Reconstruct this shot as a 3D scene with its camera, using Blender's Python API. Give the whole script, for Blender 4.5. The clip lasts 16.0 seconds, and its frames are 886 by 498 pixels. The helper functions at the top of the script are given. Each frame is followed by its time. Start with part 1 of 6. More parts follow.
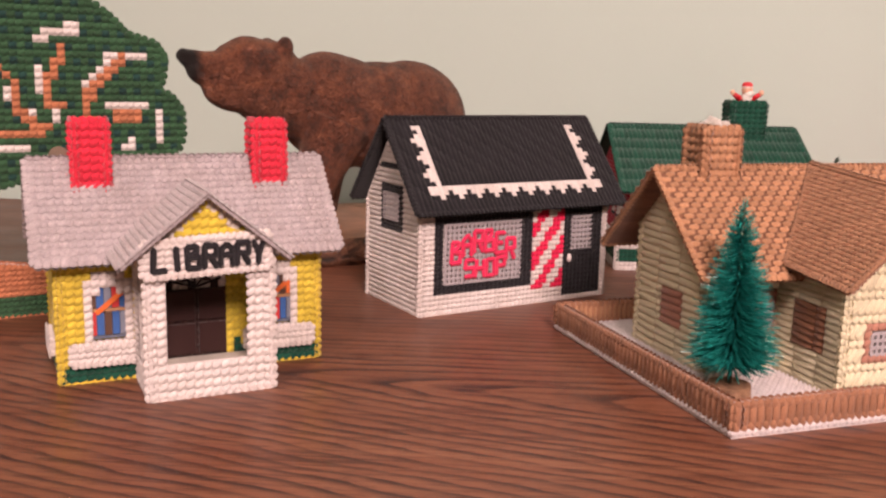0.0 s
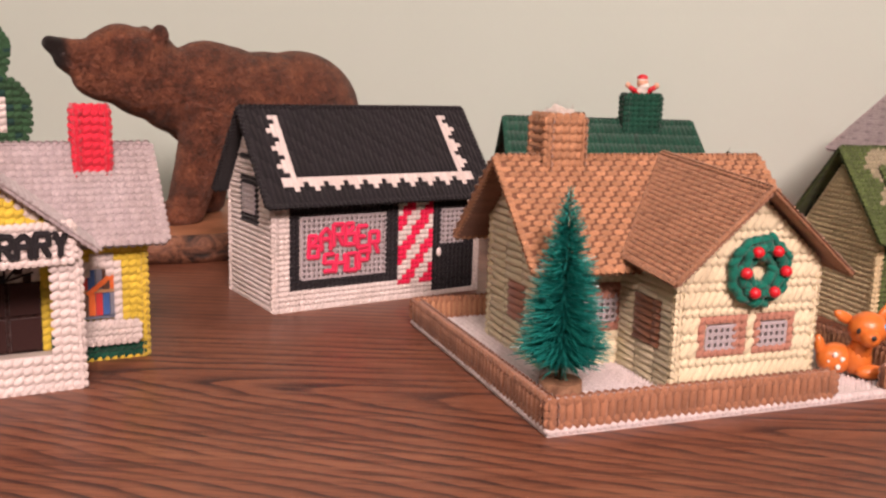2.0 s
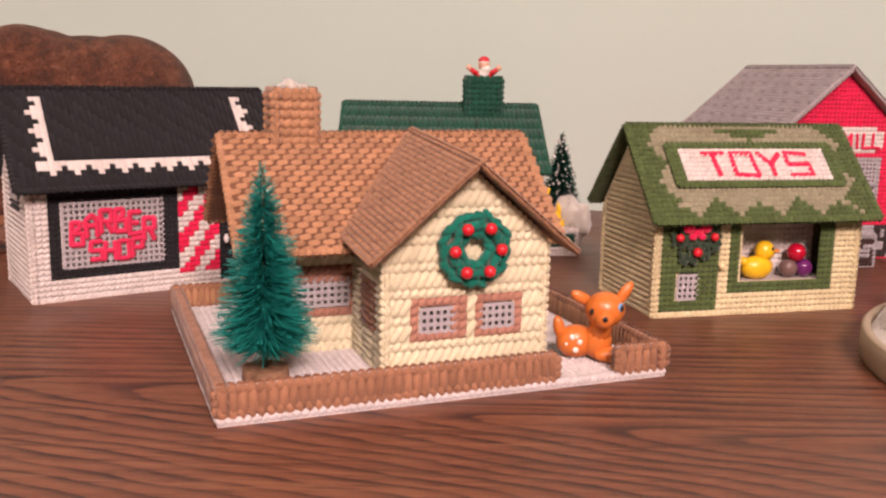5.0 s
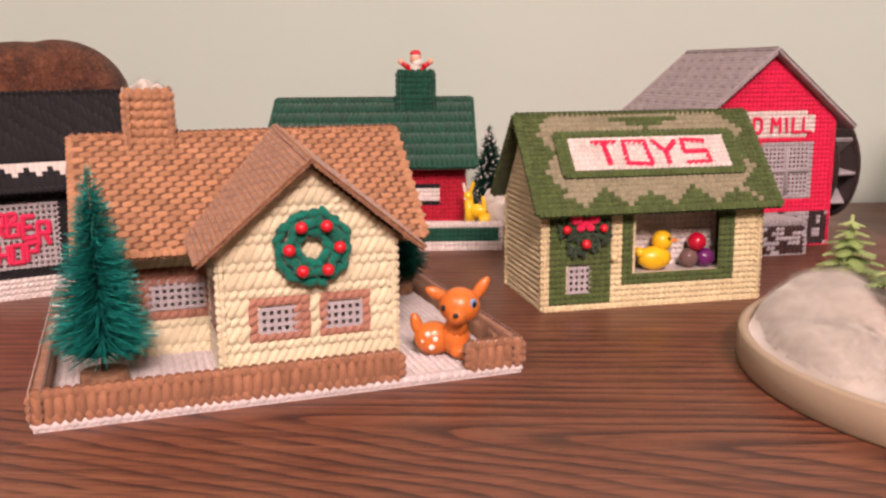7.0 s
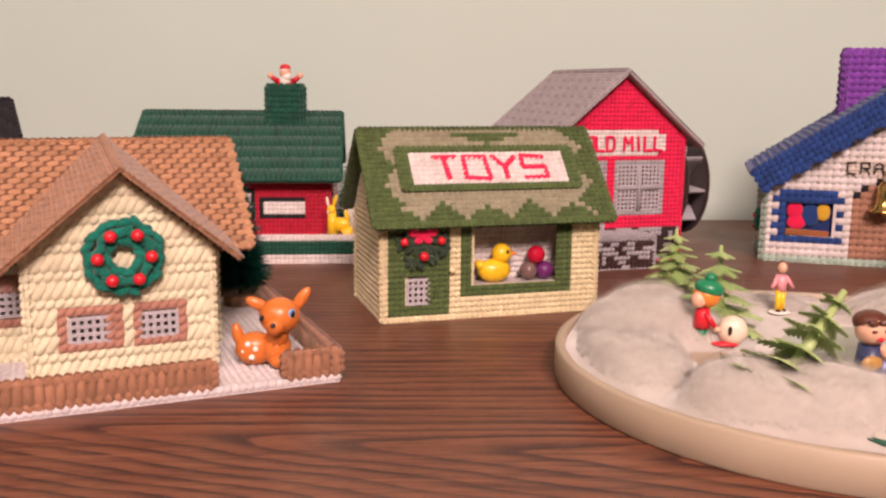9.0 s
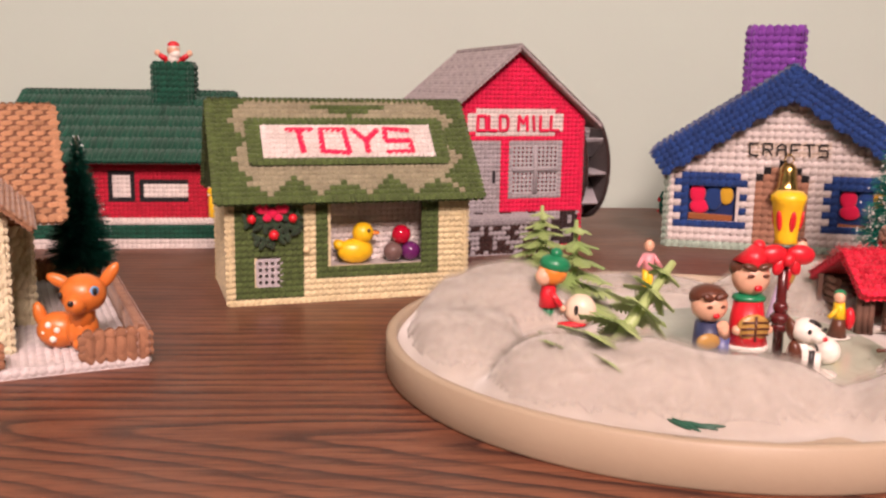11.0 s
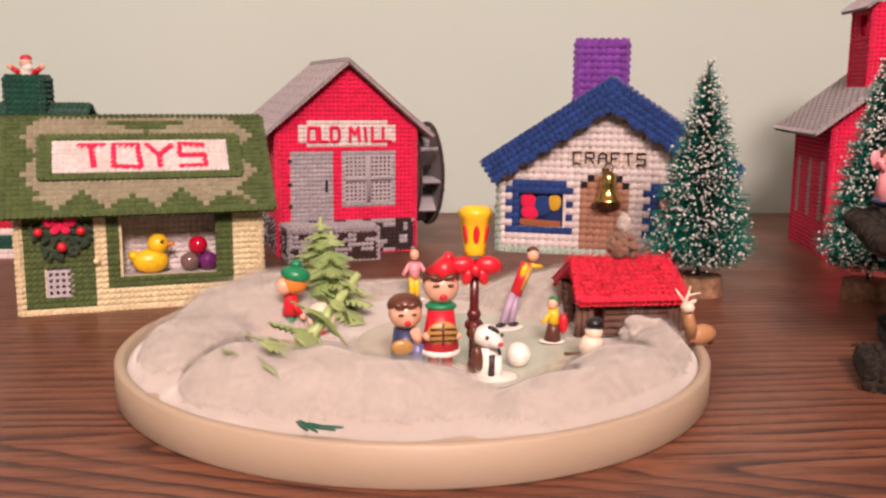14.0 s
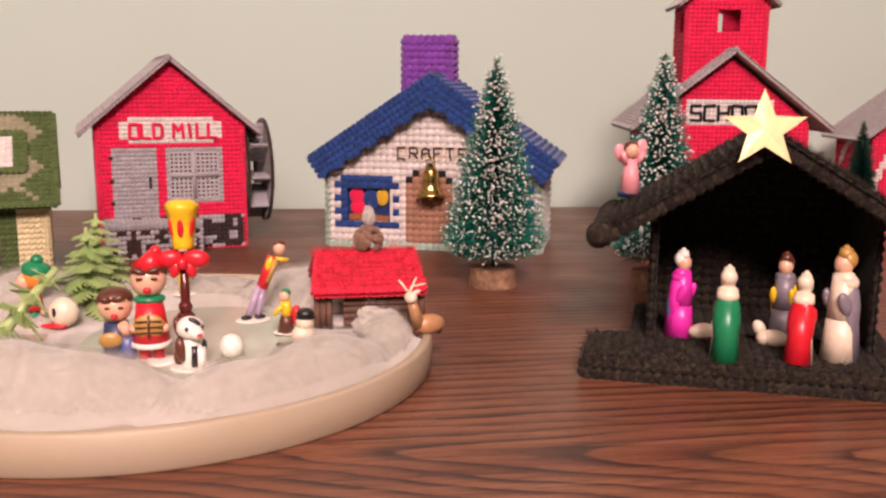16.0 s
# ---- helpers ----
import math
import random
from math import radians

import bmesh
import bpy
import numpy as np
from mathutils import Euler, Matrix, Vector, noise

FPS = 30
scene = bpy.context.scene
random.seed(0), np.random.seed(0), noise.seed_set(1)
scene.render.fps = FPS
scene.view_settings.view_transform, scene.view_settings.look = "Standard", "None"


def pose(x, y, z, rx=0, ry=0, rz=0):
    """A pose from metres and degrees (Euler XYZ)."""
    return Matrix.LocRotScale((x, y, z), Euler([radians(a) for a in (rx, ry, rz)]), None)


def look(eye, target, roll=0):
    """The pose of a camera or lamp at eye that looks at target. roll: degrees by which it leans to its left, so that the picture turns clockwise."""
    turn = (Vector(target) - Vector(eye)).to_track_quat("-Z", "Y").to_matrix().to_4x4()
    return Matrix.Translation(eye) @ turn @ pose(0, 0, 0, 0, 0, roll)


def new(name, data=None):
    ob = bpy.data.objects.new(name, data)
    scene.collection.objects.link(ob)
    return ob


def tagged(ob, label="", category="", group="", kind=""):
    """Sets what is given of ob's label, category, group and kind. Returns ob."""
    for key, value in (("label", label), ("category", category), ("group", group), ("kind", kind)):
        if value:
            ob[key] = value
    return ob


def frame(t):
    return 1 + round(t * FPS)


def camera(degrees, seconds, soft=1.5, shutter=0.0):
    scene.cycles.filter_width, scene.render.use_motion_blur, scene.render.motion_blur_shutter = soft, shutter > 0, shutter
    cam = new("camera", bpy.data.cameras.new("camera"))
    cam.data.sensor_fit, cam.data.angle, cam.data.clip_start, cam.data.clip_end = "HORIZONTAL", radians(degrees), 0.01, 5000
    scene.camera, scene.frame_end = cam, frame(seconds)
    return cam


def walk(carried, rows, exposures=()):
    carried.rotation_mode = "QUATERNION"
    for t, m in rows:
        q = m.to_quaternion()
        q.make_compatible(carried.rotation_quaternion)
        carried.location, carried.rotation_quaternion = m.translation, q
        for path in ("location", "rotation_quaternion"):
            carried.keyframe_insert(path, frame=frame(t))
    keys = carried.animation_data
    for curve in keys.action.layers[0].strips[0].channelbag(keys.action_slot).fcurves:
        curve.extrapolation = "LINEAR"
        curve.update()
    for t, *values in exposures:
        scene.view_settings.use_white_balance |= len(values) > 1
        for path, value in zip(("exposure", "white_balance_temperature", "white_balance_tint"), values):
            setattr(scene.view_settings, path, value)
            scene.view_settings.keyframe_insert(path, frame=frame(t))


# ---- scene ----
cam = camera(51.5, 16.0, soft=2.4)
PATH = [
    (0, (0.1885, 0.1295, 0.1713), (0.0238, 2.0882, -0.1980), 1.44),
    (0.5, (0.2052, 0.1383, 0.1677), (0.0628, 2.0985, -0.2027), 1.67),
    (1, (0.2249, 0.1475, 0.1677), (0.0992, 2.1094, -0.1996), 1.81),
    (1.5, (0.2427, 0.1538, 0.1663), (0.1317, 2.1161, -0.2040), 1.70),
    (2, (0.2639, 0.1555, 0.1658), (0.1703, 2.1188, -0.2040), 1.69),
    (2.5, (0.2802, 0.1614, 0.1615), (0.1904, 2.1247, -0.2095), 1.60),
    (3, (0.2978, 0.1684, 0.1572), (0.2120, 2.1321, -0.2121), 1.45),
    (3.5, (0.3230, 0.1687, 0.1589), (0.2587, 2.1336, -0.2087), 1.54),
    (4, (0.3387, 0.1676, 0.1569), (0.2793, 2.1325, -0.2114), 1.48),
    (4.5, (0.3693, 0.1774, 0.1580), (0.3160, 2.1420, -0.2130), 1.33),
    (4.7, (0.3826, 0.1812, 0.1570), (0.3364, 2.1455, -0.2164), 1.31),
    (6.8, (0.5005, 0.1948, 0.1554), (0.3610, 2.1526, -0.2286), -0.35),
    (7, (0.5004, 0.1982, 0.1562), (0.3755, 2.1563, -0.2312), -0.52),
    (7.5, (0.5080, 0.1971, 0.1678), (0.4782, 2.1638, -0.1948), -0.91),
    (8, (0.5086, 0.1908, 0.1631), (0.5520, 2.1619, -0.1728), -0.04),
    (8.2, (0.5161, 0.1898, 0.1623), (0.5727, 2.1573, -0.1919), 0.44),
    (10.3, (0.6088, 0.2163, 0.1376), (0.6198, 2.1866, -0.2053), 0.63),
    (10.5, (0.6160, 0.2220, 0.1366), (0.6554, 2.1916, -0.2085), 0.77),
    (11, (0.6345, 0.2234, 0.1349), (0.7191, 2.1911, -0.2129), 0.84),
    (11.5, (0.6497, 0.2197, 0.1358), (0.7482, 2.1871, -0.2101), 0.73),
    (12, (0.6710, 0.2113, 0.1353), (0.7743, 2.1787, -0.2095), 0.62),
    (12.5, (0.6941, 0.2088, 0.1362), (0.8109, 2.1750, -0.2106), 0.61),
    (13, (0.7093, 0.2108, 0.1376), (0.8387, 2.1756, -0.2126), 0.54),
    (13.5, (0.7284, 0.2063, 0.1393), (0.8603, 2.1711, -0.2101), 0.61),
    (14, (0.7577, 0.1916, 0.1469), (0.8899, 2.1567, -0.2005), 0.58),
    (14.5, (0.7820, 0.1830, 0.1473), (0.9255, 2.1467, -0.2038), 0.61),
    (15, (0.8120, 0.1785, 0.1467), (0.9702, 2.1406, -0.2072), 0.53),
    (15.5, (0.8489, 0.1775, 0.1455), (1.0296, 2.1378, -0.2077), 0.46),
    (16, (0.8775, 0.1713, 0.1476), (1.0901, 2.1283, -0.2059), 0.44),
]
walk(cam, [(t, look(eye, target, roll)) for t, eye, target, roll in PATH])

# ---- light ----
world = bpy.data.worlds.new("world")
scene.world = world
world.use_nodes = True
world.node_tree.nodes["Background"].inputs[0].default_value = (1.0, 0.9, 0.8, 1)
world.node_tree.nodes["Background"].inputs[1].default_value = 0.05


def area_lamp(name, eye, target, size, power, colour):
    data = bpy.data.lights.new(name, "AREA")
    data.shape, data.size, data.energy, data.color = "DISK", size, power, colour
    ob = new(name, data)
    ob.matrix_world = look(eye, target)
    return ob


LAMP = (1.0, 0.722, 0.690)
area_lamp("ceiling_lamp_light", (0.90, -1.35, 1.60), (0.6, 0.8, 0.0), 0.75, 138, LAMP)
area_lamp("ceiling_lamp_light", (-0.3, -1.0, 1.62), (-0.2, 0.0, -0.7), 0.4, 20, LAMP)


# ---- materials ----
def material(name):
    m = bpy.data.materials.new(name)
    m.use_nodes = True
    nt = m.node_tree
    return m, nt, nt.nodes["Principled BSDF"]


def node(nt, kind, **inputs):
    n = nt.nodes.new(kind)
    for key, value in inputs.items():
        n.inputs[key.replace("_", " ")].default_value = value
    return n


def mixed(nt, fac, a, b, blend="MIX"):
    """A colour mix; fac, a and b are sockets or values."""
    n = nt.nodes.new("ShaderNodeMix")
    n.data_type, n.blend_type = "RGBA", blend
    for slot, value in ((0, fac), (6, a), (7, b)):
        if isinstance(value, bpy.types.NodeSocket):
            nt.links.new(value, n.inputs[slot])
        else:
            n.inputs[slot].default_value = value
    return n.outputs[2]


def coords(nt, scale=(1, 1, 1)):
    tex = nt.nodes.new("ShaderNodeTexCoord")
    mp = nt.nodes.new("ShaderNodeMapping")
    mp.inputs["Scale"].default_value = scale
    nt.links.new(tex.outputs["Object"], mp.inputs["Vector"])
    return mp.outputs[0]


def noisy(nt, vec, scale, detail=3.0, rough=0.55, distortion=0.0):
    n = node(nt, "ShaderNodeTexNoise", Scale=scale, Detail=detail, Roughness=rough, Distortion=distortion)
    nt.links.new(vec, n.inputs["Vector"])
    return n.outputs[0]


def ramp(nt, fac, *stops):
    r = nt.nodes.new("ShaderNodeValToRGB")
    while len(r.color_ramp.elements) < len(stops):
        r.color_ramp.elements.new(0.5)
    for e, (p, c) in zip(r.color_ramp.elements, stops):
        e.position, e.color = p, (*c, 1) if len(c) == 3 else c
    nt.links.new(fac, r.inputs[0])
    return r.outputs[0]


def bumped(nt, bsdf, height, strength, distance):
    b = node(nt, "ShaderNodeBump", Strength=strength, Distance=distance)
    nt.links.new(height, b.inputs["Height"])
    nt.links.new(b.outputs[0], bsdf.inputs["Normal"])


def rgb(c, k=1.0):
    return tuple(min(1.0, v * k) for v in c) + (1,)


YARNS = {}


def yarn(name, c, vary=0.22, heather=None):
    """Worsted yarn: fibres, uneven dye, each stitch a little different."""
    if name in YARNS:
        return YARNS[name]
    m, nt, b = material("yarn_" + name)
    vec = coords(nt)
    geo = nt.nodes.new("ShaderNodeNewGeometry")
    base = mixed(nt, geo.outputs["Random Per Island"], rgb(c, 1 - vary), rgb(c, 1 + vary * 0.5))
    fibre = noisy(nt, vec, 1500, 2, 0.7)
    base = mixed(nt, ramp(nt, fibre, (0.3, (0, 0, 0)), (0.72, (1, 1, 1))), mixed(nt, 1.0, base, (0.72, 0.72, 0.72, 1), "MULTIPLY"), base)
    if heather:
        base = mixed(nt, ramp(nt, noisy(nt, vec, 420, 3), (0.5, (0, 0, 0)), (0.68, (1, 1, 1))), base, rgb(heather))
    grime = noisy(nt, vec, 35, 3)
    base = mixed(nt, ramp(nt, grime, (0.3, (0, 0, 0)), (0.7, (1, 1, 1))), mixed(nt, 1.0, base, (0.88, 0.86, 0.83, 1), "MULTIPLY"), base)
    nt.links.new(base, b.inputs["Base Color"])
    b.inputs["Roughness"].default_value = 0.85
    b.inputs["Specular IOR Level"].default_value = 0.25
    b.inputs["Sheen Weight"].default_value = 0.25
    b.inputs["Sheen Roughness"].default_value = 0.5
    bumped(nt, b, fibre, 0.5, 0.0004)
    YARNS[name] = m
    return m


def painted(name, c, rough=0.4, vary=0.12, metal=0.0, scale=200, bump=0.1, spec=0.5):
    """Paint, plastic, plaster or metal with faint blotches and relief."""
    if name in YARNS:
        return YARNS[name]
    m, nt, b = material(name)
    vec = coords(nt)
    n1 = noisy(nt, vec, scale, 4)
    base = mixed(nt, ramp(nt, n1, (0.3, (0, 0, 0)), (0.7, (1, 1, 1))), rgb(c, 1 - vary), rgb(c, 1 + vary * 0.4))
    nt.links.new(base, b.inputs["Base Color"])
    b.inputs["Roughness"].default_value = rough
    b.inputs["Metallic"].default_value = metal
    b.inputs["Specular IOR Level"].default_value = spec
    bumped(nt, b, noisy(nt, vec, scale * 4, 2), bump, 0.0004)
    YARNS[name] = m
    return m


ARCH = (0.461, 0.581, -0.13)  # a point on the middle of the arched grain, and its slope


def table_wood():
    m, nt, b = material("oak_laminate")
    tex = nt.nodes.new("ShaderNodeTexCoord")
    mp = nt.nodes.new("ShaderNodeMapping")
    mp.inputs["Rotation"].default_value = (0, 0, 0)
    nt.links.new(tex.outputs["Object"], mp.inputs["Vector"])

    def stretched(sx, sy):
        k = nt.nodes.new("ShaderNodeMapping")
        k.inputs["Scale"].default_value = (sx, sy, 1)
        nt.links.new(mp.outputs[0], k.inputs["Vector"])
        return k.outputs[0]

    def calc(op, p, q=0.0):
        n = nt.nodes.new("ShaderNodeMath")
        n.operation = op
        for slot, value in enumerate((p, q)):
            if isinstance(value, bpy.types.NodeSocket):
                nt.links.new(value, n.inputs[slot])
            else:
                n.inputs[slot].default_value = value
        return n.outputs[0]

    # cathedral figure: nested arches that open along x, their flanks drawn out into long lines
    cut = nt.nodes.new("ShaderNodeSeparateXYZ")
    nt.links.new(mp.outputs[0], cut.inputs[0])
    drift = noisy(nt, stretched(2.2, 5), 1.0, 3, 0.5)
    wander = noisy(nt, stretched(9, 34), 1.0, 3, 0.5)
    across = calc("MULTIPLY", calc("ADD", calc("SUBTRACT", calc("SUBTRACT", cut.outputs[1], ARCH[1]), calc("MULTIPLY", calc("SUBTRACT", cut.outputs[0], ARCH[0]), ARCH[2])), calc("MULTIPLY", calc("SUBTRACT", drift, 0.5), 0.030)), 105.0)
    arch = calc("SQRT", calc("ADD", calc("MULTIPLY", across, across), 1.2))
    rings = calc("ADD", calc("SUBTRACT", arch, calc("MULTIPLY", cut.outputs[0], 16.5)), calc("MULTIPLY", wander, 1.5))
    growth = calc("FRACT", rings)
    age = noisy(nt, stretched(5, 70), 1.0, 3, 0.6)
    broad = noisy(nt, stretched(3, 26), 1.0, 4, 0.55)
    streak = noisy(nt, stretched(9, 175), 1.0, 5, 0.66, 0.9)
    fine = noisy(nt, stretched(26, 520), 1.0, 4, 0.65)
    pores = noisy(nt, stretched(45, 1000), 1.0, 3, 0.6)
    base = ramp(nt, broad, (0.3, (0.150, 0.051, 0.026)), (0.5, (0.190, 0.070, 0.036)), (0.72, (0.235, 0.094, 0.049)))
    late = ramp(nt, growth, (0.0, (1, 1, 1)), (0.10, (0.9,) * 3), (0.26, (0.45,) * 3), (0.55, (0, 0, 0)), (0.93, (0.05,) * 3), (1.0, (1, 1, 1)))
    late = calc("MULTIPLY", late, ramp(nt, age, (0.34, (0.45,) * 3), (0.58, (1.0,) * 3)))
    base = mixed(nt, late, base, (0.026, 0.010, 0.010, 1))
    base = mixed(nt, ramp(nt, streak, (0.36, (0.55, 0.55, 0.55)), (0.46, (0, 0, 0))), base, (0.050, 0.016, 0.011, 1))
    base = mixed(nt, ramp(nt, streak, (0.56, (0, 0, 0)), (0.70, (0.6, 0.6, 0.6))), base, (0.265, 0.112, 0.058, 1))
    base = mixed(nt, ramp(nt, fine, (0.34, (0.7, 0.7, 0.7)), (0.46, (0, 0, 0))), base, (0.060, 0.020, 0.012, 1))
    base = mixed(nt, ramp(nt, pores, (0.32, (0.6, 0.6, 0.6)), (0.44, (0, 0, 0))), base, (0.025, 0.009, 0.006, 1))
    nt.links.new(base, b.inputs["Base Color"])
    rough = ramp(nt, noisy(nt, stretched(6, 6), 3.0, 4), (0.3, (0.36,) * 3), (0.7, (0.5,) * 3))
    nt.links.new(rough, b.inputs["Roughness"])
    b.inputs["Specular IOR Level"].default_value = 0.45
    bumped(nt, b, fine, 0.12, 0.0003)
    return m


def wall_paint(name, c):
    m, nt, b = material(name)
    vec = coords(nt)
    blot = noisy(nt, vec, 3, 4)
    base = mixed(nt, blot, rgb(c, 0.95), rgb(c, 1.03))
    nt.links.new(base, b.inputs["Base Color"])
    b.inputs["Roughness"].default_value = 0.75
    b.inputs["Specular IOR Level"].default_value = 0.3
    bumped(nt, b, noisy(nt, vec, 260, 3), 0.15, 0.0006)
    return m


# ---- mesh helpers ----
def empty(name, m, label, category, group=""):
    ob = new(name)
    ob.empty_display_size = 0.02
    ob.matrix_world = m
    return tagged(ob, label, category, group)


def linked(name, me, mats, parent=None, label="", smooth=False, kind=""):
    for mt in mats if isinstance(mats, (list, tuple)) else [mats]:
        me.materials.append(mt)
    if smooth:
        me.polygons.foreach_set("use_smooth", [True] * len(me.polygons))
    ob = new(name, me)
    if parent is not None:
        ob.parent = parent
    return tagged(ob, label, kind=kind)


def part(name, bm, mats, parent=None, label="", smooth=False, kind=""):
    me = bpy.data.meshes.new(name)
    bm.normal_update()
    bm.to_mesh(me)
    bm.free()
    return linked(name, me, mats, parent, label, smooth, kind)


def add_box(bm, lo, hi, bevel=0.0, mat=0, m=None):
    c = [(a + b) / 2 for a, b in zip(lo, hi)]
    s = [max(1e-5, b - a) for a, b in zip(lo, hi)]
    mm = (m or Matrix()) @ Matrix.LocRotScale(c, None, s)
    vs = bmesh.ops.create_cube(bm, size=1, matrix=mm)["verts"]
    fs = {f for v in vs for f in v.link_faces}
    for f in fs:
        f.material_index = mat
    if bevel:
        es = {e for f in fs for e in f.edges}
        r = bmesh.ops.bevel(bm, geom=list(es), offset=bevel, segments=2, profile=0.6, affect="EDGES")
        for f in r["faces"]:
            f.material_index = mat


def add_ball(bm, c, r, mat=0, m=None, turn=(0, 0, 0), u=12, v=8):
    """An ellipsoid; r is a radius or three."""
    r = (r, r, r) if isinstance(r, (int, float)) else r
    mm = (m or Matrix()) @ pose(*c, *turn) @ Matrix.Diagonal((*r, 1))
    vs = bmesh.ops.create_uvsphere(bm, u_segments=u, v_segments=v, radius=1, matrix=mm)["verts"]
    for f in {f for w in vs for f in w.link_faces}:
        f.material_index, f.smooth = mat, True


def add_limb(bm, a, b, ra, rb, mat=0, m=None, seg=10, caps=True):
    """A tapered round rod from a to b."""
    a, b = Vector(a), Vector(b)
    d = b - a
    mm = (m or Matrix()) @ Matrix.Translation((a + b) / 2) @ d.to_track_quat("Z", "Y").to_matrix().to_4x4()
    vs = bmesh.ops.create_cone(bm, cap_ends=caps, segments=seg, radius1=ra, radius2=rb, depth=d.length, matrix=mm)["verts"]
    for f in {f for w in vs for f in w.link_faces}:
        f.material_index, f.smooth = mat, len(f.verts) == 4


def add_prism(bm, pts, y0, y1, mat=0, m=None):
    """A plate with an outline in x and z, from y0 to y1."""
    mm = m or Matrix()
    a = [bm.verts.new(mm @ Vector((x, y0, z))) for x, z in pts]
    b = [bm.verts.new(mm @ Vector((x, y1, z))) for x, z in pts]
    fs = [bm.faces.new(a), bm.faces.new(b[::-1])]
    for i in range(len(pts)):
        j = (i + 1) % len(pts)
        fs.append(bm.faces.new((a[j], a[i], b[i], b[j])))
    for f in fs:
        f.material_index = mat


def frame3(o, u, v):
    """A panel's frame: origin, across and up; its normal is across x up."""
    u, v = Vector(u).normalized(), Vector(v).normalized()
    n = u.cross(v)
    return Matrix(((u.x, v.x, n.x, o[0]), (u.y, v.y, n.y, o[1]), (u.z, v.z, n.z, o[2]), (0, 0, 0, 1)))


P = 0.0038  # stitch pitch of the plastic canvas
SECT = np.array([(-0.5, 0, 0.15), (-0.3, -0.42, 0), (-0.3, 0, 0.85), (-0.3, 0.42, 0), (0.3, -0.42, 0), (0.3, 0, 0.85), (0.3, 0.42, 0), (0.5, 0, 0.15)])
FACES = np.array([(0, 1, 2), (0, 2, 3), (1, 4, 5), (1, 5, 2), (2, 5, 6), (2, 6, 3), (4, 7, 5), (5, 7, 6)])


def stitch_mesh(rows, rise=0.0011, base=0.0):
    """Vertices and faces of pillow-shaped stitches; rows of u, v, angle, length, width."""
    rows = np.asarray(rows, float).reshape(-1, 5)
    n = len(rows)
    rng = np.random.default_rng(n + 7)
    u, v, a, ln, w = rows.T
    a = a + rng.normal(0, 0.05, n)
    end = np.minimum(0.2 * ln, 0.35 * w) / ln
    t = np.repeat(SECT[None], n, 0)
    t[:, 1:4, 0] = (-0.5 + end)[:, None]
    t[:, 4:7, 0] = (0.5 - end)[:, None]
    x, y = t[..., 0] * ln[:, None], t[..., 1] * w[:, None] * 1.1
    z = base + t[..., 2] * rise * (1 + rng.normal(0, 0.1, n))[:, None]
    ca, sa = np.cos(a)[:, None], np.sin(a)[:, None]
    verts = np.stack([u[:, None] + x * ca - y * sa + rng.normal(0, 0.00007, n)[:, None], v[:, None] + x * sa + y * ca, z], -1).reshape(-1, 3)
    faces = (FACES[None] + 8 * np.arange(n)[:, None, None]).reshape(-1, 3)
    return verts, faces


def inside(poly, u, v):
    hit = False
    for (x0, y0), (x1, y1) in zip(poly, poly[1:] + poly[:1]):
        if (y0 > v) != (y1 > v) and u < (x1 - x0) * (v - y0) / (y1 - y0) + x0:
            hit = not hit
    return hit


def spans(poly, v):
    xs = sorted((x1 - x0) * (v - y0) / (y1 - y0) + x0 for (x0, y0), (x1, y1) in zip(poly, poly[1:] + poly[:1]) if (y0 > v) != (y1 > v))
    return list(zip(xs[::2], xs[1::2]))


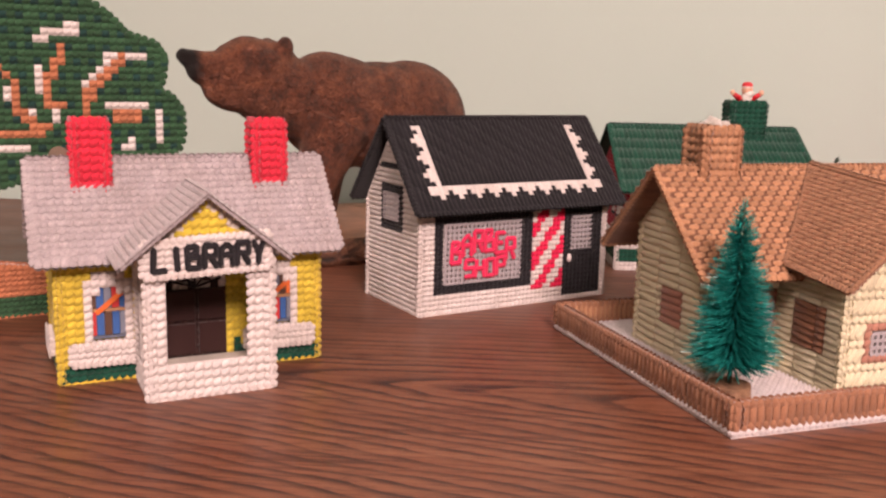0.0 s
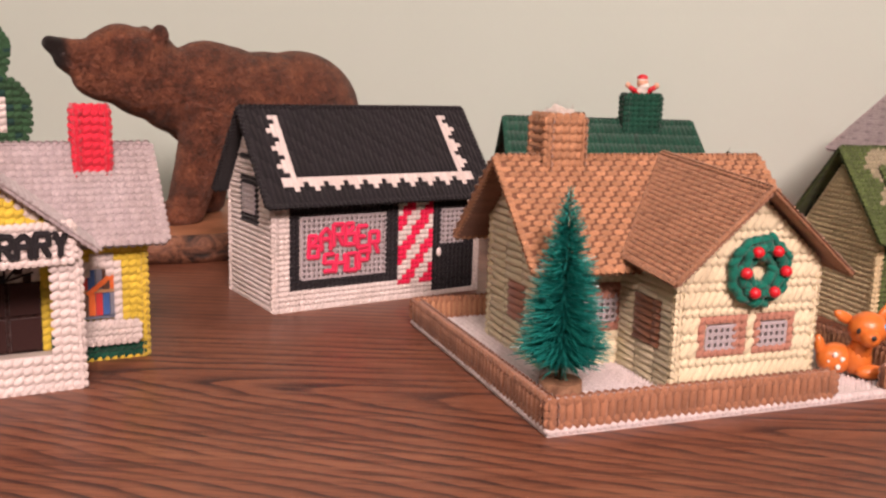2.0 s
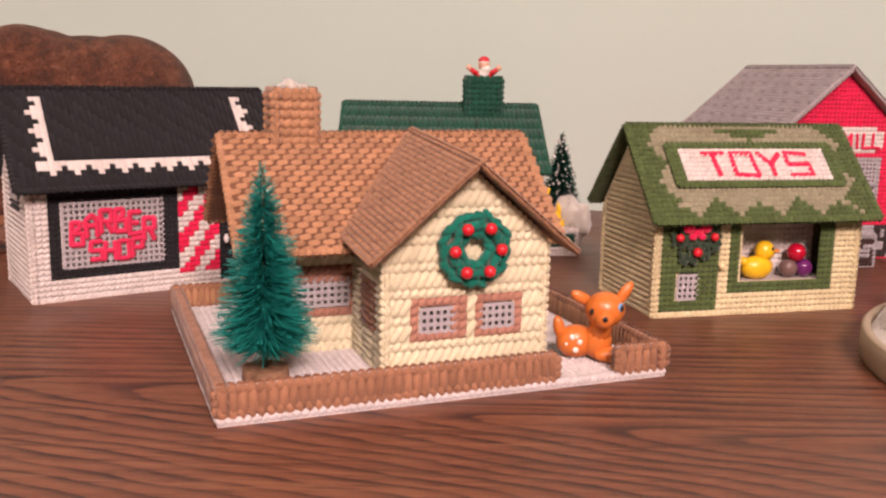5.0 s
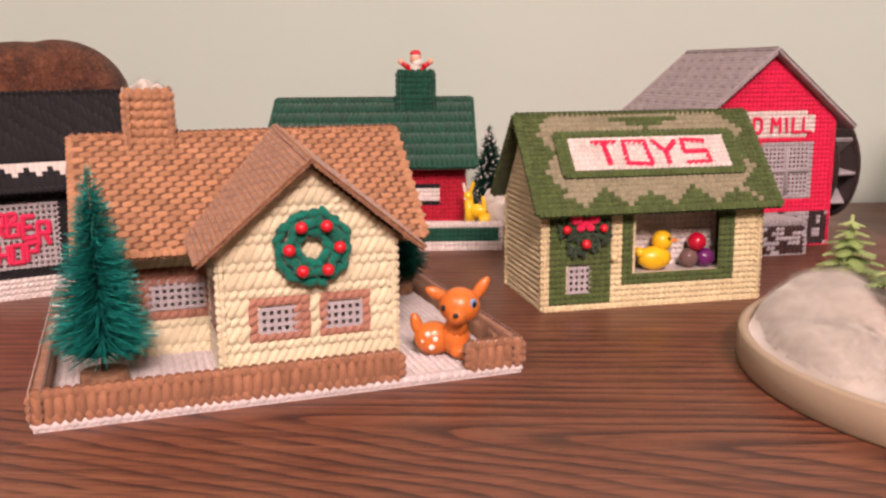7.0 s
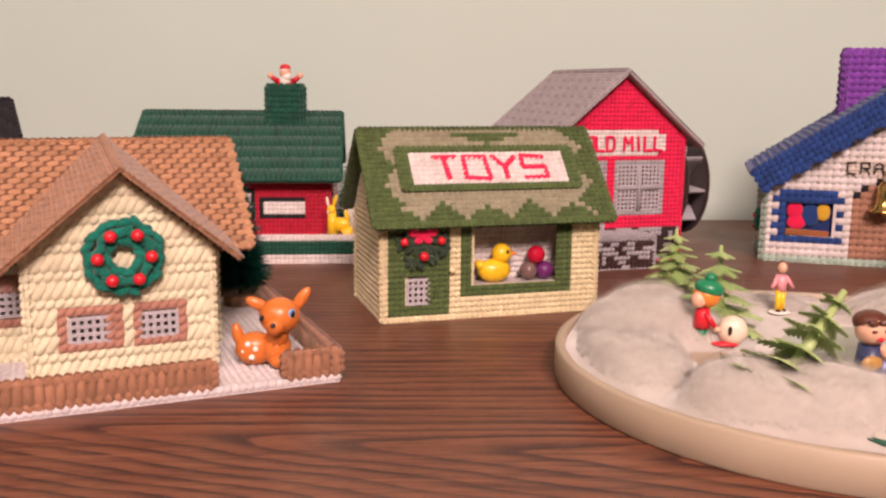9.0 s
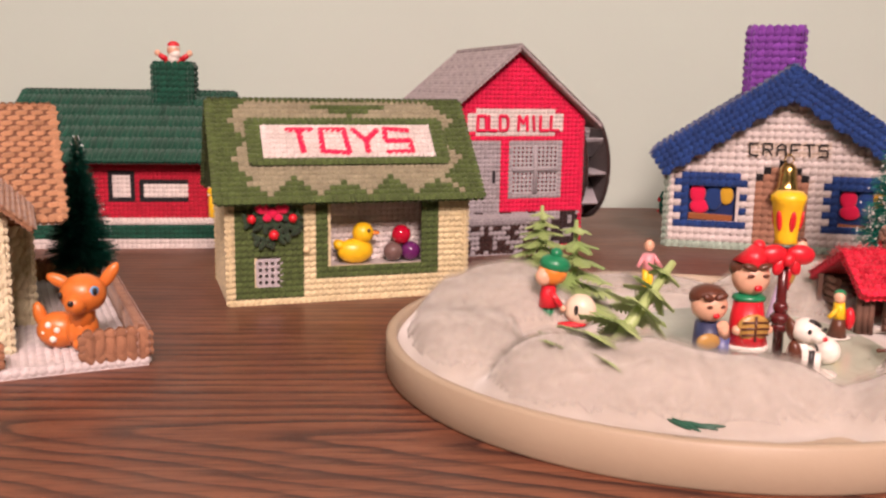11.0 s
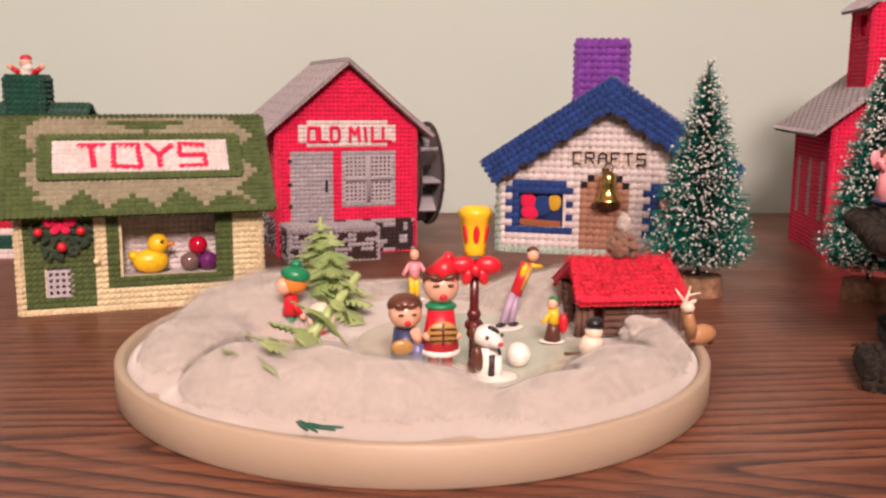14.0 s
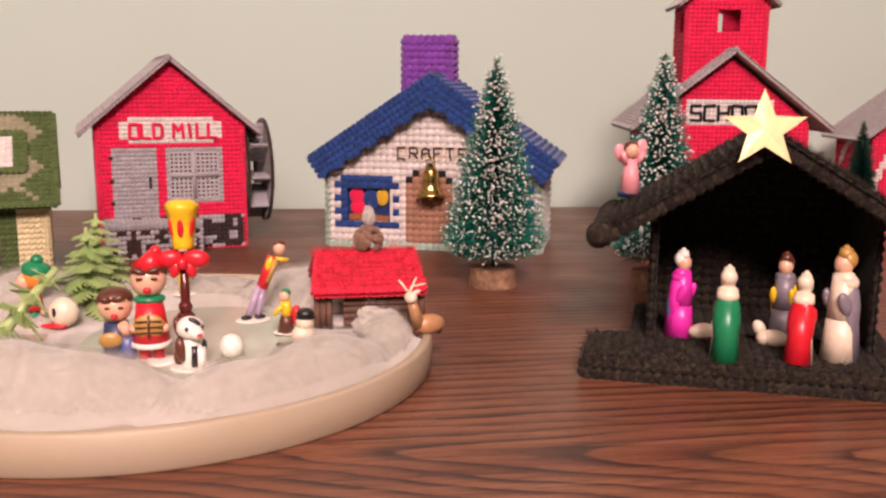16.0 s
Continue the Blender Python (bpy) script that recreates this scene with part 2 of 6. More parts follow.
def panel(name, parent, m, poly, paint, mats, label="", mode="tent", holes=(), edge=0, back=0, th=0.0016, pitch=P, skip_edges=(), ground_yarn=True, rise=0.46):
    """A stitched plastic-canvas panel. paint(i, j, u, v): which of mats a cell is stitched in, or None for bare canvas. mode: tent
    stitches, 'long' flat ones, slanted 'siding' courses two cells high, staggered 'brick' ones, or long ones that run 'up' or 'along' over cells of one colour (at most runs of 6; 'rows': in level bands of 4). holes: cut-outs u0, v0, u1, v1. edge: the yarn round the rim, None for none."""
    us, vs = [p[0] for p in poly], [p[1] for p in poly]
    u0, v0, nu, nv = min(us), min(vs), max(1, round((max(us) - min(us)) / pitch)), max(1, round((max(vs) - min(vs)) / pitch))
    pu, pv = (max(us) - u0) / nu, (max(vs) - v0) / nv
    got = {k: [] for k in range(len(mats))}
    cells = {}
    for j in range(nv):
        for i in range(nu):
            u, v = u0 + (i + 0.5) * pu, v0 + (j + 0.5) * pv
            if inside(poly, u, v) and not any(a < u < c and b < v < d for a, b, c, d in holes):
                k = paint(i, j, u, v)
                if k is not None:
                    cells[i, j] = k
    if mode == "tent":
        for (i, j), k in cells.items():
            got[k].append((u0 + (i + 0.5) * pu, v0 + (j + 0.5) * pv, 0.55, 1.24 * pu, 0.90 * pv))
    elif mode == "long":
        for (i, j), k in cells.items():
            got[k].append((u0 + (i + 0.5) * pu, v0 + (j + 0.5) * pv, 0.30, 1.14 * pu, 0.84 * pv))
    elif mode == "siding":
        # tall slanted courses, each with a low course of short stitches under it
        for (i, j), k in cells.items():
            at = u0 + (i + 0.5) * pu
            if j % 3 == 0 or k != back:
                got[k].append((at, v0 + (j + 0.5) * pv, math.pi / 4, 1.25 * pu, 0.80 * pu))
            elif j % 3 == 1 and cells.get((i, j + 1)) == k:
                got[k].append((at, v0 + (j + 1) * pv, 1.02, 2.25 * pv, 0.98 * pu))
            elif j % 3 == 1 or cells.get((i, j - 1)) != k:
                got[k].append((at, v0 + (j + 0.5) * pv, math.pi / 4, 1.25 * pu, 0.80 * pu))
    elif mode == "brick":
        for (i, j), k in cells.items():
            if (i + j) % 2 == 0:
                got[k].append((u0 + (i + 1.0) * pu, v0 + (j + 0.5) * pv, 0.16, 1.78 * pu, 1.0 * pv))
    else:
        up = mode in ("up", "rows")
        done = set()
        for (i, j) in sorted(cells, key=lambda c: (c[0], c[1]) if up else (c[1], c[0])):
            if (i, j) in done:
                continue
            k, n = cells[i, j], 0
            most = 4 - j % 4 if mode == "rows" else 3 + (i * 7 + j * 3) % 4 if up else 5
            while n < most and cells.get((i, j + n) if up else (i + n, j)) == k:
                done.add((i, j + n) if up else (i + n, j))
                n += 1
            if up:
                got[k].append((u0 + (i + 0.5) * pu, v0 + (j + n / 2) * pv, math.pi / 2, n * pv * 1.0, 0.88 * pu))
            else:
                got[k].append((u0 + (i + n / 2) * pu, v0 + (j + 0.5) * pv, 0.0, n * pu * 1.0, 0.88 * pv))
    verts, faces, which = [], [], []
    total = 0

    def put(vv, ff, k):
        nonlocal total
        verts.append(vv)
        faces.extend((np.asarray(ff) + total).tolist())
        which.extend([k] * len(ff))
        total += len(vv)

    for k, rows in got.items():
        if rows:
            put(*stitch_mesh(rows, pu * rise), k)
    # cells in another colour than the canvas get a ground of their own yarn
    ground = {}
    for (i, j), k in cells.items():
        if k != back and ground_yarn:
            ground.setdefault(k, []).append((u0 + i * pu, v0 + j * pv))
    for k, at in ground.items():
        q = np.array(at)
        vv = np.concatenate([np.stack([q[:, 0] + a * pu, q[:, 1] + c * pv, np.full(len(q), -0.0003)], -1)[:, None] for a, c in ((0, 0), (1, 0), (1, 1), (0, 1))], 1).reshape(-1, 3)
        put(vv, 4 * np.arange(len(q))[:, None] + np.arange(4), k)
    # the canvas itself, row by row, with the cut-outs left open
    for j in range(nv):
        a, b = v0 + j * pv, v0 + (j + 1) * pv
        lo, hi = spans(poly, a + 1e-5), spans(poly, b - 1e-5)
        if len(lo) != len(hi):
            lo = hi = spans(poly, (a + b) / 2)
        for (l0, l1), (h0, h1) in zip(lo, hi):
            cuts = sorted((x0, x1) for x0, y0, x1, y1 in holes if y0 < (a + b) / 2 < y1)
            segs = []
            left = (l0, h0)
            for x0, x1 in cuts:
                segs.append((left, (x0, x0)))
                left = (x1, x1)
            segs.append((left, (l1, h1)))
            for (sl, sh), (el, eh) in segs:
                if el - sl < 1e-4 and eh - sh < 1e-4:
                    continue
                q = [(sl, a), (el, a), (eh, b), (sh, b)]
                vv = np.array([(x, y, -0.0005) for x, y in q] + [(x, y, -th - 0.0005) for x, y in q])
                put(vv, [(0, 1, 2, 3), (7, 6, 5, 4), (0, 4, 5, 1), (1, 5, 6, 2), (2, 6, 7, 3), (3, 7, 4, 0)], back)
    # yarn wrapped round the rim
    if edge is not None:
        for e, ((x0, y0), (x1, y1)) in enumerate(zip(poly, poly[1:] + poly[:1])):
            if e in skip_edges:
                continue
            ln = math.hypot(x1 - x0, y1 - y0)
            n = max(1, round(ln / (pu * 0.95)))
            ang = math.atan2(y1 - y0, x1 - x0)
            rows = [(x0 + (x1 - x0) * (k + 0.5) / n, y0 + (y1 - y0) * (k + 0.5) / n, ang + math.pi / 2 + 0.2, pu * 1.15, pu * 1.02) for k in range(n)]
            vv, ff = stitch_mesh(rows, pu * 0.32, 0.0001)
            put(vv, ff, edge)
            vv2, ff2 = stitch_mesh(rows, pu * 0.32, 0.0001)
            vv2[:, 2] = -th - vv2[:, 2]
            put(vv2, np.asarray(ff2)[:, ::-1], edge)
            # the outer turn of each wrap
            nx, ny = math.sin(ang), -math.cos(ang)
            for k in range(n):
                cx, cy = x0 + (x1 - x0) * (k + 0.5) / n, y0 + (y1 - y0) * (k + 0.5) / n
                tx, ty = math.cos(ang) * pu * 0.52, math.sin(ang) * pu * 0.52
                o = pu * 0.20
                vv = np.array([(cx - tx, cy - ty, 0.0006), (cx + tx, cy + ty, 0.0006), (cx + nx * o, cy + ny * o, 0.0004), (cx + nx * o, cy + ny * o, -th - 0.0004), (cx - tx, cy - ty, -th - 0.0006), (cx + tx, cy + ty, -th - 0.0006)])
                put(vv, [(0, 2, 1), (1, 2, 3), (1, 3, 5), (0, 4, 3), (0, 3, 2), (4, 5, 3)], edge)
    allv = np.concatenate(verts)
    hom = allv @ np.array(m.to_3x3()).T + np.array(m.translation)
    me = bpy.data.meshes.new(name)
    me.from_pydata(hom.tolist(), [], faces)
    me.polygons.foreach_set("material_index", which)
    me.polygons.foreach_set("use_smooth", [len(f) == 3 for f in faces])
    me.validate()
    return linked(name, me, mats, parent, label)


def canvas_grid(name, parent, m, u0, v0, u1, v1, mat, label="", pitch=P, th=0.0014):
    """Bare plastic canvas: bars with open holes between them."""
    bm = bmesh.new()
    nu, nv = max(1, round((u1 - u0) / pitch)), max(1, round((v1 - v0) / pitch))
    w = pitch * 0.24
    for i in range(nu + 1):
        x = u0 + (u1 - u0) * i / nu
        add_box(bm, (x - w, v0, -th), (x + w, v1, 0), m=m)
    for j in range(nv + 1):
        y = v0 + (v1 - v0) * j / nv
        add_box(bm, (u0, y - w, -th + 0.0002), (u1, y + w, 0.0002), m=m)
    return part(name, bm, mat, parent, label, kind="stuff")


# letters as stitched strokes on a 4 x 4 grid: pairs of x, y
STROKES = {
    "T": "0444 2420", "O": "0040 4044 4404 0400", "Y": "0422 4422 2220", "S": "0040 4042 4202 0204 0444", "L": "0400 0040",
    "D": "0004 0434 3443 4341 4130 3000", "M": "0004 0422 2244 4440", "I": "2420", "C": "4400 0444 0040", "R": "0004 0444 4442 4202 2240",
    "A": "0003 0324 2443 4340 0242", "F": "0004 0444 0232", "H": "0004 4044 0242", "B": "0004 0434 3433 3302 0242 4240 4000", "P": "0004 0444 4442 4202", "E": "0004 0444 0232 0040",
}
STROKES["C"] = "4404 0400 0040"


def lettering(name, parent, m, text, u, v, w, h, gap, mat, thick, label="", rise=0.0016, lift=lambda k: 0.0):
    """A word in yarn strokes, from u, v; letters w wide and h high."""
    rows = []
    for k, ch in enumerate(text):
        for s in STROKES.get(ch, "").split():
            x0, y0, x1, y1 = (int(c) / 4 for c in s)
            ax, ay, bx, by = u + k * (w + gap) + x0 * w, v + y0 * h + lift(k), u + k * (w + gap) + x1 * w, v + y1 * h + lift(k)
            rows.append(((ax + bx) / 2, (ay + by) / 2, math.atan2(by - ay, bx - ax), math.hypot(bx - ax, by - ay) + thick * 0.8, thick))
    vv, ff = stitch_mesh(rows, rise * 0.6, 0.0009)
    vv = vv @ np.array(m.to_3x3()).T + np.array(m.translation)
    me = bpy.data.meshes.new(name)
    me.from_pydata(vv.tolist(), [], ff.tolist())
    return linked(name, me, mat, parent, label)


def gable_outline(w, h, top):
    return [(0, 0), (w, 0), (w, h), (w / 2, top), (0, h)]


# ---- colours of yarn ----
WHITE = yarn("white", (0.80, 0.74, 0.70), 0.12)
IVORY = yarn("ivory", (0.86, 0.76, 0.50), 0.12)
CREAM = yarn("cream", (0.80, 0.70, 0.42), 0.14)
YELLOW = yarn("yellow", (0.80, 0.62, 0.07), 0.2)
BLACK = yarn("black", (0.012, 0.011, 0.014), 0.3)
RED = yarn("red", (0.84, 0.011, 0.085), 0.15)
SIGNRED = yarn("sign_red", (0.86, 0.03, 0.12), 0.1)
CORAL = yarn("coral", (0.78, 0.030, 0.065), 0.15)
TAN = yarn("tan", (0.50, 0.265, 0.140), 0.22)
BROWN = yarn("brown", (0.32, 0.150, 0.080), 0.25)
DARKBROWN = yarn("dark_brown", (0.045, 0.018, 0.014), 0.3)
GREY = yarn("grey", (0.51, 0.455, 0.46), 0.14, (0.36, 0.325, 0.335))
SILVER = yarn("silver", (0.42, 0.40, 0.42), 0.16)
SAGE = yarn("sage", (0.33, 0.31, 0.20), 0.16)
MOSS = yarn("moss", (0.085, 0.13, 0.035), 0.25)
PINE = yarn("pine", (0.008, 0.085, 0.05), 0.28)
TEAL = yarn("teal", (0.0, 0.17, 0.115), 0.28)
LEAF = yarn("leaf", (0.035, 0.105, 0.045), 0.3)
BLUE = yarn("blue", (0.017, 0.060, 0.245), 0.28)
PURPLE = yarn("purple", (0.25, 0.065, 0.42), 0.2)
MINT = yarn("mint", (0.42, 0.55, 0.45), 0.15)
ORANGE = yarn("orange", (0.55, 0.21, 0.10), 0.2)
PINK = yarn("pink", (0.48, 0.235, 0.165), 0.12)
WOOL = yarn("dark_tweed", (0.019, 0.013, 0.010), 0.5, (0.046, 0.038, 0.020))
WOOL.node_tree.nodes["Principled BSDF"].inputs["Sheen Weight"].default_value = 0.04
CANVAS = painted("plastic_canvas", (0.52, 0.48, 0.45), 0.4)
CLEAR = painted("grey_canvas", (0.42, 0.39, 0.40), 0.35)

# ---- the room ----
TABLE_X, TABLE_Y = (-1.1, 2.3), (0.02, 1.272)
bm = bmesh.new()
add_box(bm, (TABLE_X[0], TABLE_Y[0], -0.03), (TABLE_X[1], TABLE_Y[1], 0), 0.003)
tabletop = part("table", bm, table_wood())
tagged(tabletop, "long brown wood-grain laminate table top against the wall", "table", kind="structure")
PAINT = wall_paint("pale_green_wall_paint", (0.50, 0.60, 0.525))
PLASTER = wall_paint("ceiling_paint", (0.75, 0.74, 0.70))


def slab(name, lo, hi, mat, label, category):
    bm = bmesh.new()
    add_box(bm, lo, hi)
    return tagged(part(name, bm, mat), label, category, kind="structure")


slab("wall_north", (-2.2, 1.28, -0.78), (3.6, 1.4, 1.7), PAINT, "pale grey-green painted wall behind the table", "wall")
slab("wall_south", (-2.2, -3.7, -0.78), (3.6, -3.6, 1.7), PAINT, "pale grey-green painted wall of the room", "wall")
slab("wall_west", (-2.3, -3.6, -0.78), (-2.2, 1.28, 1.7), PAINT, "pale grey-green painted wall of the room", "wall")
slab("wall_east", (3.6, -3.6, -0.78), (3.7, 1.28, 1.7), PAINT, "pale grey-green painted wall of the room", "wall")
slab("ceiling", (-2.2, -3.6, 1.7), (3.6, 1.28, 1.8), PLASTER, "plain white painted ceiling", "ceiling")
slab("floor", (-2.2, -3.6, -0.78), (3.6, 1.28, -0.73), painted("carpet", (0.25, 0.2, 0.16), 0.9, scale=60), "brown carpeted floor", "floor")
slab("cabinet_front", (-1.08, 0.1, -0.73), (2.28, 1.26, -0.03), painted("dark_cabinet_wood", (0.12, 0.05, 0.03), 0.5, scale=30), "dark wooden body under the table top", "cabinet")


# ---- stitched houses ----
def slopes(house, w, y0, z0, y1, z1, side, paint, mats, mode, edge, label="", ridge_y=None, **kw):
    """Front and back roof panels of a house whose ridge runs along x: eave at y0, z0, ridge at y1, z1."""
    ln = math.hypot(y1 - y0, z1 - z0)
    poly = [(-side, 0), (w + side, 0), (w + side, ln), (-side, ln)]
    kw.setdefault("back", edge)
    front = panel("roof_panel", house, frame3((0, y0, z0), (1, 0, 0), (0, y1 - y0, z1 - z0)), poly, paint, mats, label, mode, edge=edge, **kw)
    back = panel("roof_panel", house, frame3((w, 2 * y1 - y0, z0), (-1, 0, 0), (0, y0 - y1, z1 - z0)), poly, paint, mats, label, mode, edge=edge, **kw)
    return front, back


def slopes_y(house, w, d, out, z0, z1, over, paint, mats, mode, edge, label="", cut=0.0, **kw):
    """Left and right roof panels of a house whose ridge runs along y: eaves out from the walls at z0, ridge at z1."""
    run = w / 2 + out
    ln = math.hypot(run, z1 - z0)
    poly = [(-over, 0), (d + over, 0), (d + over, ln), (-over, ln)]
    a = panel("roof_panel", house, frame3((-out, d, z0), (0, -1, 0), (run, 0, z1 - z0)), poly, paint, mats, label, mode, edge=edge, back=edge, **kw)
    b = panel("roof_panel", house, frame3((w + out, 0, z0), (0, 1, 0), (-run, 0, z1 - z0)), poly, paint, mats, label, mode, edge=edge, back=edge, **kw)
    return a, b


def walls_x(house, w, d, h, top, paint, mats, edge=0, holes=(), side_paint=None, mode="tent", side_mode=None, pitch=P, front_h=None):
    """Four walls of a house whose gables are at its left and right ends."""
    rect = [(0, 0), (w, 0), (w, h), (0, h)]
    gable = gable_outline(d, h, top)
    sp = side_paint or paint
    sm = side_mode or mode
    fh = front_h or h
    panel("front_wall", house, frame3((0, 0, 0), (1, 0, 0), (0, 0, 1)), [(0, 0), (w, 0), (w, fh), (0, fh)], paint, mats, mode=mode, holes=holes, edge=edge, pitch=pitch)
    panel("side_wall", house, frame3((0, d, 0), (0, -1, 0), (0, 0, 1)), gable, sp, mats, mode=sm, edge=edge, pitch=pitch)
    panel("side_wall", house, frame3((w, 0, 0), (0, 1, 0), (0, 0, 1)), gable, sp, mats, mode=sm, edge=edge, pitch=pitch)
    panel("back_wall", house, frame3((w, d, 0), (-1, 0, 0), (0, 0, 1)), rect, lambda *a: 0, mats, mode=mode, edge=edge, pitch=pitch)


def walls_y(house, w, d, h, top, paint, mats, edge=0, holes=(), side_paint=None, side_holes=(), pitch=P):
    """Four walls of a house whose gables are at its front and back."""
    gable = gable_outline(w, h, top)
    rect = [(0, 0), (d, 0), (d, h), (0, h)]
    sp = side_paint or paint
    panel("front_wall", house, frame3((0, 0, 0), (1, 0, 0), (0, 0, 1)), gable, paint, mats, holes=holes, edge=edge, pitch=pitch)
    panel("side_wall", house, frame3((0, d, 0), (0, -1, 0), (0, 0, 1)), rect, sp, mats, edge=edge, holes=side_holes, pitch=pitch)
    panel("side_wall", house, frame3((w, 0, 0), (0, 1, 0), (0, 0, 1)), rect, sp, mats, edge=edge, holes=side_holes, pitch=pitch)
    panel("back_wall", house, frame3((w, d, 0), (-1, 0, 0), (0, 0, 1)), gable, lambda *a: 0, mats, edge=edge, pitch=pitch)


def chimney(house, x0, y0, x1, y1, z0, z1, mats, label="", mode="tent", pitch=0.0055):
    """A square stitched stack of four panels."""
    rect = lambda ln: [(0, 0), (ln, 0), (ln, z1 - z0), (0, z1 - z0)]
    top = part("chimney", bmesh_box((x0 + 0.002, y0 + 0.002, z1 - 0.008), (x1 - 0.002, y1 - 0.002, z1 - 0.004)), DARKBROWN, house, label)
    one = lambda *a: 0
    for o, u, ln in (((x0, y0), (1, 0, 0), x1 - x0), ((x0, y1), (0, -1, 0), y1 - y0), ((x1, y0), (0, 1, 0), y1 - y0), ((x1, y1), (-1, 0, 0), x1 - x0)):
        panel("chimney_side", top, frame3((*o, z0), u, (0, 0, 1)), rect(ln), one, mats, mode=mode, edge=0, pitch=pitch)
    return top


def bmesh_box(lo, hi, bevel=0.0):
    bm = bmesh.new()
    add_box(bm, lo, hi, bevel)
    return bm


FRONT = frame3((0, 0, 0), (1, 0, 0), (0, 0, 1))


def at_front(y):
    return frame3((0, y, 0), (1, 0, 0), (0, 0, 1))


# black-roofed shop
shop = empty("shop_house", pose(0.119, 0.767, 0, 0, 0, 36), "white stitched toy shop with black roof, pole and big window", "toy house", "stitched village houses")
W, D = 0.170, 0.084
win = (0.0205, 0.0225, 0.0875, 0.066)
door_win = (0.136, 0.040, 0.156, 0.066)


def shop_front(i, j, u, v):
    if 0.012 < u < 0.098 and 0.013 < v:
        return 1
    if 0.099 < u < 0.127 and v > 0.012:
        return 2 if ((u - 0.099) - (v - 0.012) * 0.72) % 0.0185 < 0.0095 else 0
    if 0.129 < u < 0.166 and v > 0.002:
        return 1
    return 0


walls_x(shop, W, D, 0.078, 0.134, shop_front, [WHITE, BLACK, RED], holes=[win, door_win], side_paint=lambda i, j, u, v: 1 if (0.020 < abs(u - 0.0) and 0.026 < D - u < 0.062 and 0.058 < v < 0.092 and not (0.033 < D - u < 0.055 and 0.066 < v < 0.085)) or (0.103 < v < 0.107) else 0)
canvas_grid("shop_window", shop, at_front(-0.0002), *win, CLEAR, "bare grey canvas shop window")
canvas_grid("door_window", shop, at_front(-0.0002), *door_win, CLEAR, "bare grey canvas door window")
bm = bmesh.new()
add_ball(bm, (0.1325, -0.003, 0.034), (0.002, 0.0018, 0.0035))
part("door_knob", bm, painted("pearl", (0.8, 0.75, 0.72), 0.2), shop, "white bead door knob", True)
arc = lambda k: 0.0012 * (6.25 - (k - 2.5) ** 2)
lettering("lettering", shop, at_front(-0.0006), "BARBER", 0.0255, 0.0380, 0.0072, 0.0150, 0.0024, SIGNRED, 0.0040, "red yarn letters", 0.0022, arc)
lettering("lettering", shop, at_front(-0.0006), "SHOP", 0.0375, 0.0262, 0.0070, 0.0120, 0.0022, SIGNRED, 0.0038, "red yarn letters", 0.0022, lambda k: 0.0004 * (k - 1.5) ** 2)
side_m = frame3((0, D, 0), (0, -1, 0), (0, 0, 1))
canvas_grid("side_window", shop, frame3((-0.0016, D, 0), (0, -1, 0), (0, 0, 1)), D - 0.055, 0.066, D - 0.033, 0.085, CLEAR)


def black_roof(i, j, u, v):
    ln = 0.082
    saw = 0.0038 * abs(((i + 2) % 4) - 2)
    sawv = 0.0038 * abs(((j + 2) % 4) - 2)
    low = 0.0145 - saw * 0.9 + 0.004 < v < 0.0225
    ends = (0.0035 + 0.004 + sawv < u < 0.0185) or (W + -0.0185 < u < W - 0.0075 - sawv)
    if low and -0.001 + 0.006 < u < W - 0.006:
        return 1
    if ends and 0.014 < v < ln - 0.004:
        return 1
    return 0


slopes(shop, W, -0.012, 0.077, 0.042, 0.141, 0.009, black_roof, [BLACK, WHITE], "up", 0, "black stitched roof with white zigzag snow edge", rise=0.2)

# sage and moss toy shop
toys = empty("toy_shop_house", pose(0.528, 0.777, 0, 0, 0, 16), "cream stitched toy shop with mossy green roof and sign", "toy house", "stitched village houses")
W, D = 0.153, 0.083
win = (0.063, 0.023, 0.124, 0.063)
dwin = (0.017, 0.012, 0.032, 0.028)


def toys_front(i, j, u, v):
    if 0.0055 < u < 0.045 and v > 0.003:
        return 1
    if 0.054 < u < 0.134 and v > 0.015:
        return 1
    return 0


walls_x(toys, W, D, 0.067, 0.118, toys_front, [CREAM, MOSS], holes=[win, dwin], side_paint=lambda *a: 0)
canvas_grid("door_window", toys, at_front(-0.0002), *dwin, CLEAR)
panel("display_back", toys, at_front(0.021), [(0.056, 0.018), (0.132, 0.018), (0.132, 0.066), (0.056, 0.066)], lambda *a: 0, [WHITE], edge=None)
part("display_shelf", bmesh_box((0.056, 0.001, 0.019), (0.132, 0.021, 0.022)), CANVAS, toys)
bm = bmesh.new()
add_ball(bm, (0.047, -0.003, 0.034), 0.0022)
part("door_knob", bm, painted("brass_bead", (0.75, 0.62, 0.35), 0.25), toys, "pale gold bead door knob", True)


def mossy(i, j, u, v):
    ln = 0.079
    tooth, side = 1 - abs((i % 8) / 4 - 1), 1 - abs((j % 8) / 4 - 1)
    reach = 0.0055 + (0.013 if (i // 8) % 2 else 0.009) * tooth
    if v < reach or u < 0.003 + 0.013 * side or u > W - 0.001 - 0.014 * side:
        return 1
    if abs(u - 0.082) < 0.026 and v > 0.066 + 0.3 * abs(u - 0.082) and v < ln - 0.004:
        return 1
    return 0


